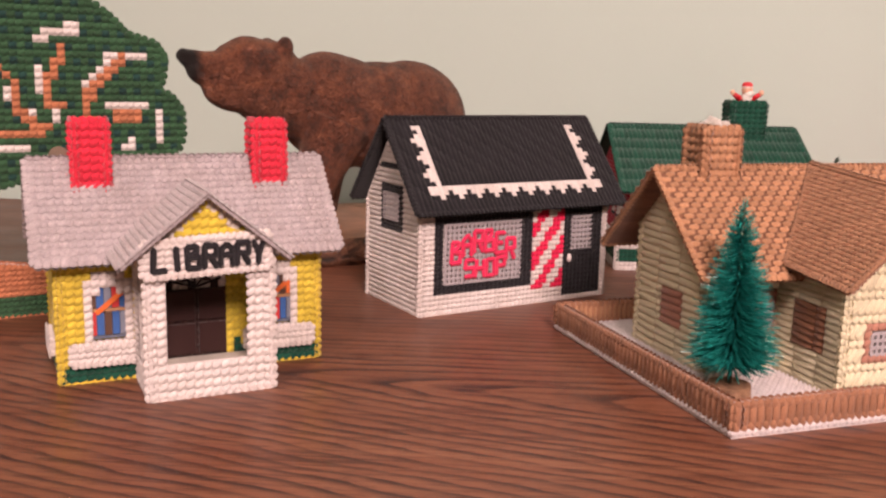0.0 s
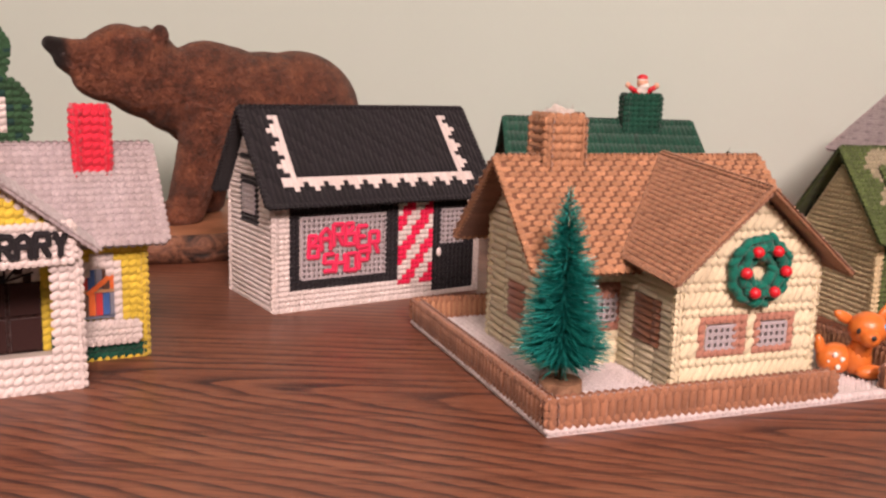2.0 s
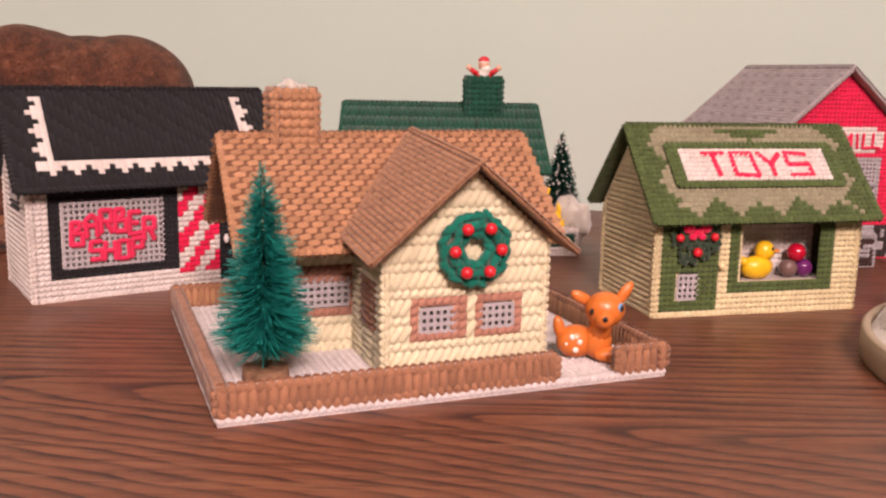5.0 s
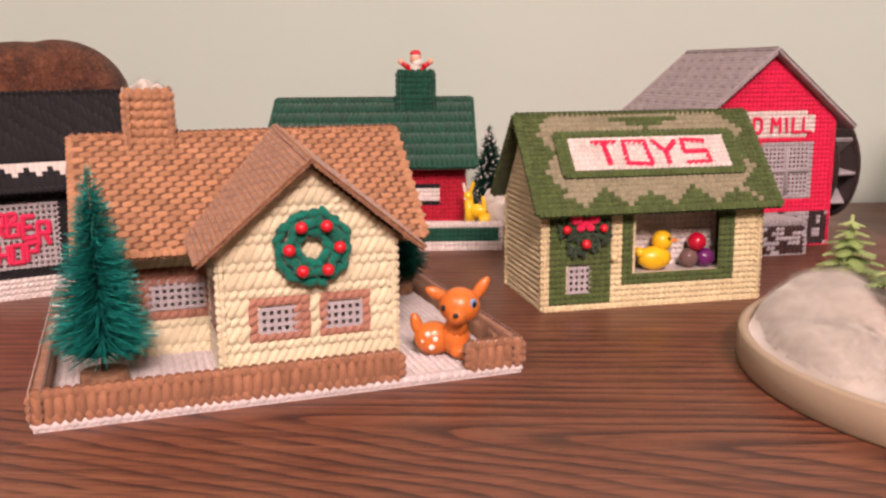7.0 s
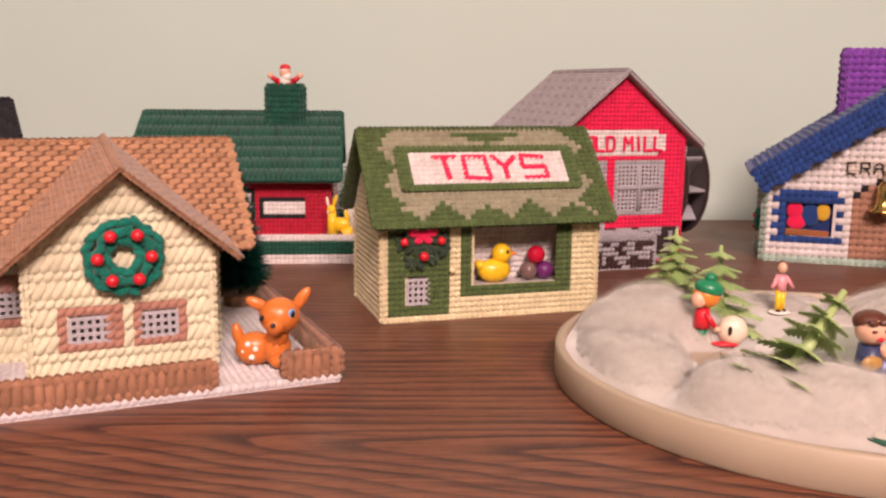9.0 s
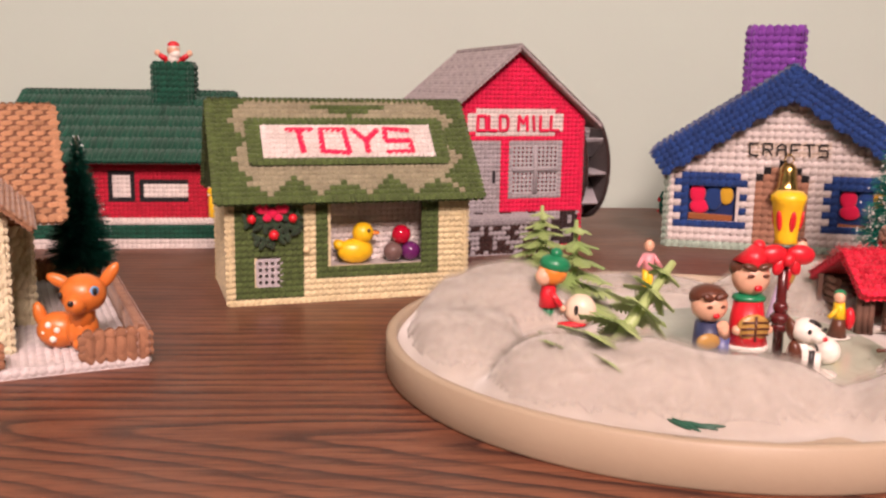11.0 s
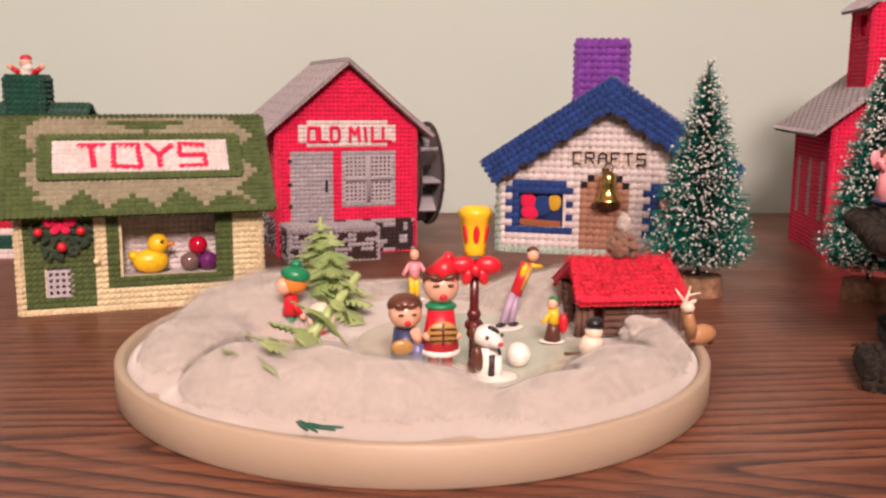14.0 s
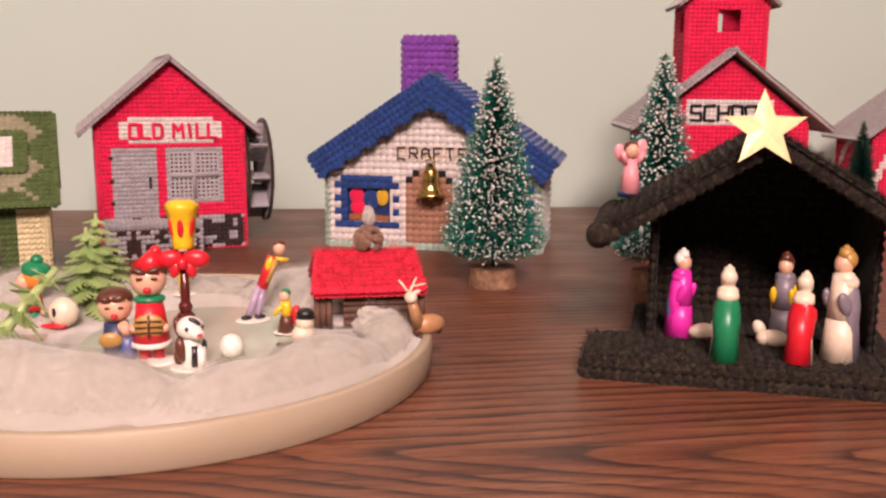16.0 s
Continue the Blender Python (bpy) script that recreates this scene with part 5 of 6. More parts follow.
for a, b2, ra, rb in (((-18, -26, 120), (-42, -28, 66), 34, 21), ((-42, -28, 66), (-54, -30, 30), 21, 18), ((-2, 26, 120), (-4, 28, 66), 34, 21), ((-4, 28, 66), (-10, 28, 30), 20, 18), ((110, -24, 105), (116, -28, 62), 38, 24), ((116, -28, 62), (112, -28, 30), 24, 20), ((122, 24, 105), (140, 26, 62), 38, 24), ((140, 26, 62), (138, 26, 30), 24, 20)):
    add_limb(bm, a, b2, ra, rb, 0, S, 16)
for c in ((-62, -31, 30), (-18, 28, 30), (104, -28, 30), (130, 26, 30)):
    add_ball(bm, c, (26, 19, 13), 0, S)
bear = part("bear_statue", bm, bear_wood(), None, smooth=True)
bear.matrix_world = pose(0.006, 1.045, 0.0030, 0, 0, 39)
md = bear.modifiers.new("fuse", "REMESH")
md.mode, md.voxel_size, md.use_smooth_shade = "VOXEL", 0.0022, True
sm = bear.modifiers.new("soften", "SMOOTH")
sm.factor, sm.iterations = 0.6, 9
tagged(bear, "carved reddish-brown standing bear statue on a log slab", "statue")

bm = bmesh.new()
rng = random.Random(11)
N = 72
rings = []
for z, k in ((0.0, 0.97), (0.007, 1.0), (0.014, 1.01), (0.021, 0.995), (0.025, 0.97)):
    ring = []
    for i in range(N):
        a = 2 * math.pi * i / N
        w = 1 + 0.06 * noise.noise((math.cos(a) * 1.5, math.sin(a) * 1.5, 4.0)) + 0.025 * noise.noise((math.cos(a) * 9, math.sin(a) * 9, z * 160))
        ring.append(bm.verts.new((0.185 * k * w * math.cos(a), 0.112 * k * w * math.sin(a), z)))
    rings.append(ring)
for a, b2 in zip(rings, rings[1:]):
    for i in range(N):
        f = bm.faces.new((a[i], a[(i + 1) % N], b2[(i + 1) % N], b2[i]))
        f.smooth = True
top = bm.faces.new(rings[-1])
top.material_index = 1
bm.faces.new(rings[0][::-1])


def bark():
    m, nt, b = material("rough_bark")
    vec = coords(nt)
    n1 = noisy(nt, vec, 45, 6, 0.7, 1.0)
    c = ramp(nt, n1, (0.36, (0.018, 0.012, 0.009)), (0.46, (0.10, 0.045, 0.026)), (0.6, (0.26, 0.115, 0.06)), (0.72, (0.17, 0.13, 0.10)))
    nt.links.new(c, b.inputs["Base Color"])
    b.inputs["Roughness"].default_value = 0.6
    bumped(nt, b, n1, 1.0, 0.006)
    return m


log = part("log_slab", bm, [bark(), painted("cut_log_top", (0.34, 0.15, 0.075), 0.45, 0.35, scale=40)])
log.matrix_world = pose(0.0, 1.045, 0, 0, 0, 39)
tagged(log, "slab of log with rough bark edge under the bear", "log slab")

# ---- flat stitched tree ----
ftree = empty("stitched_tree", pose(-0.067, 0.795, 0, 0, 0, 35), "flat stitched green tree with snowy branches on a mound", "toy tree")
crown = [(-0.126, 0.088), (-0.107, 0.0935), (-0.070, 0.101), (-0.028, 0.110), (0.0, 0.1115), (0.0045, 0.122), (0.0040, 0.142), (-0.004, 0.153), (-0.0132, 0.1565), (-0.0090, 0.164), (-0.0075, 0.180), (-0.014, 0.190), (-0.034, 0.196), (-0.043, 0.206), (-0.056, 0.216), (-0.070, 0.224), (-0.098, 0.232), (-0.130, 0.228), (-0.170, 0.200), (-0.196, 0.160), (-0.190, 0.115), (-0.16, 0.092)]


def strokes(*lines):
    """Each line of points as a list of its segments."""
    return [seg for line in lines for seg in zip(line, line[1:])]


limbs = strokes([(-0.0773, 0.182), (-0.0875, 0.162), (-0.0865, 0.1437), (-0.0770, 0.1437)], [(-0.0362, 0.178), (-0.060, 0.155), (-0.0643, 0.137)], [(-0.0455, 0.138), (-0.0259, 0.138)], [(-0.119, 0.170), (-0.108, 0.160), (-0.108, 0.1436), (-0.0985, 0.131)], [(-0.121, 0.125), (-0.098, 0.1235), (-0.090, 0.131)], [(-0.070, 0.131), (-0.058, 0.134)])
snows = strokes([(-0.0930, 0.188), (-0.085, 0.196), (-0.0674, 0.1975)], [(-0.0932, 0.158), (-0.0925, 0.168)], [(-0.0630, 0.160), (-0.0439, 0.1800), (-0.0244, 0.1815)], [(-0.0491, 0.1452), (-0.0236, 0.1452)], [(-0.0117, 0.140), (-0.0123, 0.1214)], [(-0.114, 0.150), (-0.114, 0.156)], [(-0.083, 0.136), (-0.085, 0.139)], [(-0.040, 0.116), (-0.034, 0.118)], [(-0.121, 0.116), (-0.106, 0.116)], [(-0.103, 0.137), (-0.101, 0.139)])


def near(seg, u, v, w):
    (x0, y0), (x1, y1) = seg
    k = max(0, min(1, ((u - x0) * (x1 - x0) + (v - y0) * (y1 - y0)) / ((x1 - x0) ** 2 + (y1 - y0) ** 2)))
    return math.hypot(u - x0 - k * (x1 - x0), v - y0 - k * (y1 - y0)) < w


def tree_paint(i, j, u, v):
    if any(near(s, u, v, 0.0031) for s in limbs):
        return 1
    if any(near(s, u, v, 0.0030) for s in snows):
        return 2
    return 3 if j % 2 and (i * 7 + j * 3) % 5 < 2 else 0


panel("crown", ftree, FRONT, crown, tree_paint, [LEAF, ORANGE, WHITE, yarn("deep_leaf", (0.012, 0.055, 0.045), 0.3)], "green stitched crown with orange branches", "long", edge=0, pitch=0.0050)
panel("trunk", ftree, at_front(0.001), [(-0.170, 0.0), (-0.136, 0.0), (-0.140, 0.100), (-0.166, 0.100)], lambda *a: 0, [ORANGE], edge=0)
panel("mound", ftree, at_front(-0.012), [(-0.200, 0), (-0.092, 0), (-0.092, 0.026), (-0.104, 0.0335), (-0.150, 0.040), (-0.200, 0.034)], lambda i, j, u, v: 1 if v < 0.014 else 0, [ORANGE, LEAF], "orange-brown stitched mound with grass", "tent", edge=0, th=0.012)
# coin-like silver disc propped behind the library roof
bm = bmesh.new()
bmesh.ops.create_cone(bm, cap_ends=True, segments=32, radius1=0.0058, radius2=0.0058, depth=0.0016, matrix=pose(0, 0, 0, 90, 0, 0))
button = part("metal_button", bm, painted("dull_silver", (0.55, 0.42, 0.32), 0.3, metal=0.9), lib, "dull silver button on the ridge")
button.location = (0.007, 0.040, 0.1215)

# brass bell in front of the craft shop
bell = empty("bell", pose(0.9535, 0.975, 0.009) @ Matrix.Scale(0.86, 4), "small shiny brass bell hanging before the shop door", "bell")
prof = [(0.0022, 0.0785), (0.0055, 0.0775), (0.0078, 0.073), (0.0086, 0.064), (0.0096, 0.056), (0.0125, 0.0515), (0.0150, 0.0492), (0.0148, 0.0476), (0.0122, 0.0488), (0.0085, 0.053)]


def lathe(profile, seg=28, m=None):
    bm = bmesh.new()
    mm = m or Matrix()
    rows = [[bm.verts.new(mm @ Vector((r * math.cos(2 * math.pi * k / seg), r * math.sin(2 * math.pi * k / seg), z))) for k in range(seg)] for r, z in profile]
    for a, b in zip(rows, rows[1:]):
        for k in range(seg):
            f = bm.faces.new((a[k], b[k], b[(k + 1) % seg], a[(k + 1) % seg]))
            f.smooth = True
    return bm


BRASS = painted("polished_brass", (0.62, 0.42, 0.14), 0.16, 0.15, metal=1.0, bump=0.02)
part("bell_body", lathe(prof), BRASS, bell)
bm = bmesh.new()
add_ball(bm, (0, 0, 0.0462), 0.0027)
add_limb(bm, (0, 0, 0.047), (0, 0, 0.07), 0.0006, 0.0006)
part("clapper", bm, BRASS, bell, "small white-tipped clapper", True)
bm = bmesh.new()
for k in range(12):
    a, b = 2 * math.pi * k / 12, 2 * math.pi * (k + 1) / 12
    add_limb(bm, (0.0045 * math.cos(a), 0.0, 0.082 + 0.0045 * math.sin(a)), (0.0045 * math.cos(b), 0.0, 0.082 + 0.0045 * math.sin(b)), 0.0008, 0.0008, seg=6)
add_limb(bm, (0, 0, 0.0865), (0.001, 0.0135, 0.088), 0.0006, 0.0006, seg=6)
part("hanging_loop", bm, BRASS, bell)

# ---- tray with the winter scene ----
TC, TR, TH = (0.775, 0.6575), 0.1490, 0.018
tray = empty("round_tray", pose(*TC, 0), "round pale cream wooden tray holding a winter scene", "tray")


def pale_wood():
    m, nt, b = material("pale_cream_wood")
    vec = coords(nt)
    n1, n2 = noisy(nt, vec, 14, 4), noisy(nt, vec, 240, 3)
    nt.links.new(mixed(nt, n1, (0.35, 0.275, 0.185, 1), (0.43, 0.35, 0.25, 1)), b.inputs["Base Color"])
    b.inputs["Roughness"].default_value = 0.48
    bumped(nt, b, n2, 0.12, 0.0006)
    return m


CREAMWOOD = pale_wood()
part("tray_rim", lathe([(TR - 0.0055, 0.0135), (TR - 0.0050, TH - 0.0008), (TR - 0.0040, TH), (TR - 0.0012, TH), (TR, TH - 0.0012), (TR, 0.0016), (TR - 0.0015, 0.0)], 120), CREAMWOOD, tray)
part("tray_floor", lathe([(0.0, 0.0), (TR - 0.001, 0.0003), (TR - 0.001, 0.013), (TR - 0.006, 0.0135), (0.0, 0.0135)], 96), CREAMWOOD, tray)

# cotton wool snow with a bare frozen pond in the middle
# heaps: x, y, two radii, height
MOUNDS = [(-0.058, -0.080, 0.052, 0.040, 0.0175), (-0.010, -0.098, 0.046, 0.030, 0.017), (0.058, -0.108, 0.040, 0.028, 0.015), (0.098, -0.080, 0.036, 0.040, 0.015), (0.124, -0.022, 0.018, 0.046, 0.010), (-0.112, -0.005, 0.030, 0.060, 0.0120), (-0.090, 0.066, 0.056, 0.058, 0.0165), (-0.02, 0.118, 0.08, 0.024, 0.006), (0.092, 0.078, 0.052, 0.05, 0.017), (0.03, 0.100, 0.05, 0.030, 0.004), (0.030, -0.088, 0.04, 0.018, 0.005)]
PUFFS = []
prng = random.Random(17)
for a, b, sx, sy, k in MOUNDS:
    for j in range(max(6, int(sx * sy * 6500))):
        w, q = prng.uniform(0, 2 * math.pi), math.sqrt(prng.uniform(0, 0.8))
        PUFFS.append((a + sx * q * math.cos(w), b + sy * q * math.sin(w), prng.uniform(0.016, 0.034), prng.uniform(0.3, 1.0) * 0.0085 * k / 0.02))


def snow_height(x, y):
    wob = 0.30 * noise.fractal(Vector((x * 28, y * 28, 0.7)), 1.0, 2.0, 3)
    total = 0.0
    for a, b, sx, sy, k in MOUNDS:
        d = ((x - a) / sx) ** 2 + ((y - b) / sy) ** 2 + wob
        if d < 1:
            total += (k * (1 - d) ** 0.62) ** 2.5
    h = total ** 0.4
    lump = 0.0
    for a, b, r, k in PUFFS:
        d = ((x - a) ** 2 + (y - b) ** 2) / (r * r)
        if d < 1:
            lump = max(lump, k * (1 - d) ** 0.8)
    h += lump * min(1.0, h / 0.006)
    h += min(1.0, h / 0.004) * 0.0004 * noise.fractal(Vector((x * 75, y * 75, 2.7)), 1.0, 2.0, 3)
    thin = 0.0018 + 0.0035 * noise.fractal(Vector((x * 22, y * 22, 5.1)), 1.0, 2.0, 2) - (0.004 if y < -0.05 or x < -0.07 else 0.0)
    pond = math.exp(-((x - 0.026) / 0.044) ** 2 - ((y + 0.018) / 0.056) ** 2)
    pond = min(1.0, pond * 1.5) ** 1.3
    fade = min(1.0, max(0.0, (TR - 0.006 - math.hypot(x, y)) / 0.012))
    return 0.0138 + max(-0.0010, max(h, thin) * fade ** 0.5 * (1 - pond) - 0.0004)


bm = bmesh.new()
rows = []
NR, NA = 110, 260
for i in range(NR + 1):
    r = (TR - 0.0052) * i / NR
    rows.append([bm.verts.new((r * math.cos(2 * math.pi * k / NA), r * math.sin(2 * math.pi * k / NA), snow_height(r * math.cos(2 * math.pi * k / NA), r * math.sin(2 * math.pi * k / NA)))) for k in range(NA if i else 1)])
# the wool has no creases: ease every ring towards its neighbours
for turn in range(7):
    ease = [[v.co.z for v in row] for row in rows]
    for i in range(2, NR):
        for k in range(NA):
            rows[i][k].co.z = 0.3 * ease[i][k] + 0.2 * (ease[i - 1][k] + ease[i + 1][k]) + 0.15 * (ease[i][k - 1] + ease[i][(k + 1) % NA])
for k in range(NA):
    bm.faces.new((rows[0][0], rows[1][k], rows[1][(k + 1) % NA]))
for a, b in zip(rows[1:], rows[2:]):
    for k in range(NA):
        bm.faces.new((a[k], b[k], b[(k + 1) % NA], a[(k + 1) % NA]))
snow = part("cotton_snow", bm, COTTON, None, smooth=True)
snow.location = (*TC, 0)
tagged(snow, "fluffy white cotton wool snow mounded over the tray", "cotton wool", kind="stuff")
rng = np.random.default_rng(21)
roots, tips = [], []
for k in range(4500):
    a, q = rng.uniform(0, 2 * math.pi), (TR - 0.012) * math.sqrt(rng.uniform())
    x, y = q * math.cos(a), q * math.sin(a)
    z = snow_height(x, y)
    if z < 0.0150 or z < 0.0185 and k % 4:
        continue
    d = rng.normal(0, 1, 3) * (1, 1, 0.35)
    d *= rng.uniform(0.004, 0.013) / np.linalg.norm(d)
    roots.append((x, y, z - 0.0004))
    tips.append((x + d[0], y + d[1], z + 1.6 * abs(d[2]) + 0.0012))
blades("cotton_fibres", roots, tips, 0.00003, COTTON, snow)


def wisp_material(name, low, high, most):
    """Loose fibres: patchy, half see-through."""
    m, nt, b = material(name)
    vec = coords(nt)
    b.inputs["Base Color"].default_value = (0.60, 0.56, 0.50, 1)
    b.inputs["Roughness"].default_value = 1.0
    b.inputs["Specular IOR Level"].default_value = 0.0
    tangle = noisy(nt, vec, 75, 6, 0.7, 1.2)
    nt.links.new(ramp(nt, tangle, (low, (0, 0, 0)), (high, (most,) * 3)), b.inputs["Alpha"])
    return m


# loose wisps that stand off the heaps
for lift, low, high, most in ((0.0012, 0.30, 0.70, 0.50), (0.0026, 0.36, 0.74, 0.38), (0.0042, 0.42, 0.78, 0.26)):
    verts, faces = [tuple(v.co) for v in snow.data.vertices], []
    for f in snow.data.polygons:
        z = [verts[k][2] for k in f.vertices]
        if min(z) > 0.0170 and math.hypot(f.center.x, f.center.y) < TR - 0.009:
            faces.append(tuple(f.vertices))
    me = bpy.data.meshes.new("cotton_wisps")
    me.from_pydata([(x * (1 + lift * 0.8), y * (1 + lift * 0.8), z + lift * min(1.0, max(0.0, (z - 0.0165) / 0.006))) for x, y, z in verts], [], faces)
    linked("cotton_wisps", me, wisp_material("cotton_wisp", low, high, most), snow, "thin see-through cotton wisps", True, "stuff")
# the pond
bm = bmesh.new()
bmesh.ops.create_circle(bm, cap_ends=True, segments=64, radius=1, matrix=Matrix.Translation((0.028, -0.012, 0.0160)) @ Matrix.Diagonal((0.060, 0.070, 1, 1)))
pond = part("frozen_pond", bm, painted("pale_green_ice", (0.50, 0.55, 0.44), 0.16, 0.08, scale=60))
pond.location = (*TC, 0)
tagged(pond, "pale green glossy frozen pond in the cotton snow", "pond")


def ground_at(x, y):
    return snow_height(x - TC[0], y - TC[1])


def pine(m, h, r, label, seed, tiers=6, stem=0.0026):
    """A moulded plastic fir: tiers of flat toothed fronds on a stem."""
    tree = empty("plastic_fir", m, label, "toy tree", "plastic firs")
    rg = random.Random(seed)
    bm = bmesh.new()
    add_limb(bm, (0, 0, 0), (0, 0, h * 0.97), stem, stem * 0.4, seg=10)
    part("stem", bm, FIRGREEN, tree)
    for t in range(tiers):
        k = t / (tiers - 1)
        z = h * (0.14 + 0.74 * k)
        rr = r * (1 - 0.72 * k)
        for b in range(6):
            a = 2 * math.pi * (b + 0.5 * (t % 2)) / 6 + rg.uniform(-0.15, 0.15)
            mm = Matrix.Translation((0, 0, z)) @ Matrix.Rotation(a, 4, "Z") @ Matrix.Rotation(radians(16 + rg.uniform(-8, 8)), 4, "Y")
            bm = bmesh.new()
            n = 5
            for q in range(n):
                x = rr * (0.2 + 0.62 * q / (n - 1))
                ln = rr * (0.42 - 0.22 * q / (n - 1))
                for s in (-1, 1):
                    p0, p1, p2 = Vector((x - rr * 0.06, 0, 0.0004)), Vector((x + rr * 0.16, 0, 0.0004)), Vector((x + ln * 0.8, s * ln * 0.95, -ln * 0.12))
                    vs = [bm.verts.new(mm @ v) for v in (p0, p1, p2, p0 - Vector((0, 0, 0.0009)), p1 - Vector((0, 0, 0.0009)))]
                    for f in ((0, 1, 2), (3, 2, 4), (0, 2, 3), (1, 4, 2)):
                        bm.faces.new([vs[i] for i in f])
            p = [bm.verts.new(mm @ Vector(v)) for v in ((0, -0.0011, 0), (0, 0.0011, 0), (rr * 1.05, 0, -0.0005), (0, 0, 0.0012))]
            for f in ((0, 2, 3), (3, 2, 1), (1, 2, 0)):
                bm.faces.new([p[i] for i in f])
            part("frond", bm, FIRGREEN, tree)
    return tree


m, nt, b = material("moulded_fir_green")
info = nt.nodes.new("ShaderNodeObjectInfo")
nt.links.new(mixed(nt, info.outputs["Random"], (0.23, 0.34, 0.11, 1), (0.38, 0.48, 0.19, 1)), b.inputs["Base Color"])
b.inputs["Roughness"].default_value = 0.4
FIRGREEN = m
pine(pose(0.7185, 0.776, 0.016), 0.050, 0.030, "light green moulded plastic fir standing in cotton snow", 1, 8)
pine(pose(0.7284, 0.716, 0.015), 0.051, 0.032, "light green moulded plastic fir standing in cotton snow", 2)
lean = Matrix.Translation((0.7110, 0.578, 0.020)) @ Matrix.Rotation(radians(28), 4, "Z") @ Matrix.Rotation(radians(43), 4, "Y")
pine(lean, 0.062, 0.030, "fallen light green plastic fir leaning out of the snow", 3, 6, 0.0040)

# dark sprig half buried at the front of the snow
sprig = empty("green_sprig", pose(0.727, 0.520, 0.0225, 0, 0, -35) @ Matrix.Scale(0.72, 4), "dark green plastic sprig poking out of the cotton", "sprig")
for k in range(5):
    bm = bmesh.new()
    add_ball(bm, (0.004 + 0.003 * k, 0.0015 * (k - 2), 0.001), (0.0085, 0.0012, 0.0010), 0, None, (0, 8 * (k % 2), 14 * (k - 2)))
    part("sprig_leaf", bm, painted("sprig_green", (0.015, 0.085, 0.05), 0.35), sprig, "", True)

# child dragging the fir
figure("elf_figurine", pose(0.7085, 0.680, 0.0150, 0, 0, -10) @ Matrix.Scale(1.1, 4), [
    ("l", (0, 0, 1), (0, 0, 10), 2.6, 3.0, "green"), ("l", (-2, 0, 3), (-5, 0, 7), 2, 2, "green"), ("l", (0, 0, 9), (0, 0, 19), 4.6, 3.2, "red"), ("l", (1, -3, 17), (6, -4, 10), 1.6, 1.3, "red"), ("b", (7, -4, 9), 1.5, "skin"),
    ("b", (1.5, 0, 25), (7.0, 6.4, 6.0), "orange"), ("b", (-2.5, -3, 23.5), (3.8, 4.0, 4.2), "skin"), ("b", (2.5, 0, 29), (7.4, 6.8, 4.6), "green", (0, 12, 0)), ("b", (3, 0, 34), (3.0, 3.0, 2.8), "green"), ("b", (-1, -1, 1), (4.4, 2.2, 1.6), "red"), ("b", (15, 0, 8), (7.5, 6, 7.5), "pale"), ("b", (13, -6, 9), (1.0, 0.6, 2.4), "black"), ("b", (11, -3, 1.4), (7, 2.4, 1.3), "red")],
    "ceramic child with green cap and red coat in the snow", "figurine", ["green", "red", "skin", "orange", "pale", "black"], "figurines")
# singers round the lamp post
figure("singing_boy_figurine", pose(0.7685, 0.611, 0.0160, 0, 0, 8) @ Matrix.Scale(1.12, 4), [
    ("l", (0, 0, 0), (0, 0, 17), 6.6, 5.0, "navy"), ("l", (4, -3, 0), (5, -3, 12), 4.0, 3.0, "blue"), ("l", (5, -4, 12), (3, -6, 17), 2.4, 2.2, "skin"), ("b", (-2, -5, 10), (5, 1.6, 3.4), "gold"), ("b", (0, 0, 23.5), (7.2, 6.8, 6.8), "skin"), ("b", (0, 1.6, 26.5), (7.6, 6.8, 5.2), "brown"), ("b", (-3.2, -5.4, 27.6), (2.6, 1.6, 1.6), "brown", (0, 20, 0)), ("b", (1.8, -5.8, 28.0), (3.0, 1.5, 1.5), "brown", (0, -15, 0)), ("b", (-2.6, -6.0, 24), (1.3, 0.7, 0.7), "brown"), ("b", (2.6, -6.0, 24), (1.3, 0.7, 0.7), "brown"), ("b", (0, -6.6, 20.6), (1.4, 0.8, 1.1), "red")],
    "ceramic singing boy in dark coat with song book", "figurine", ["navy", "blue", "skin", "gold", "brown", "red"], "figurines")
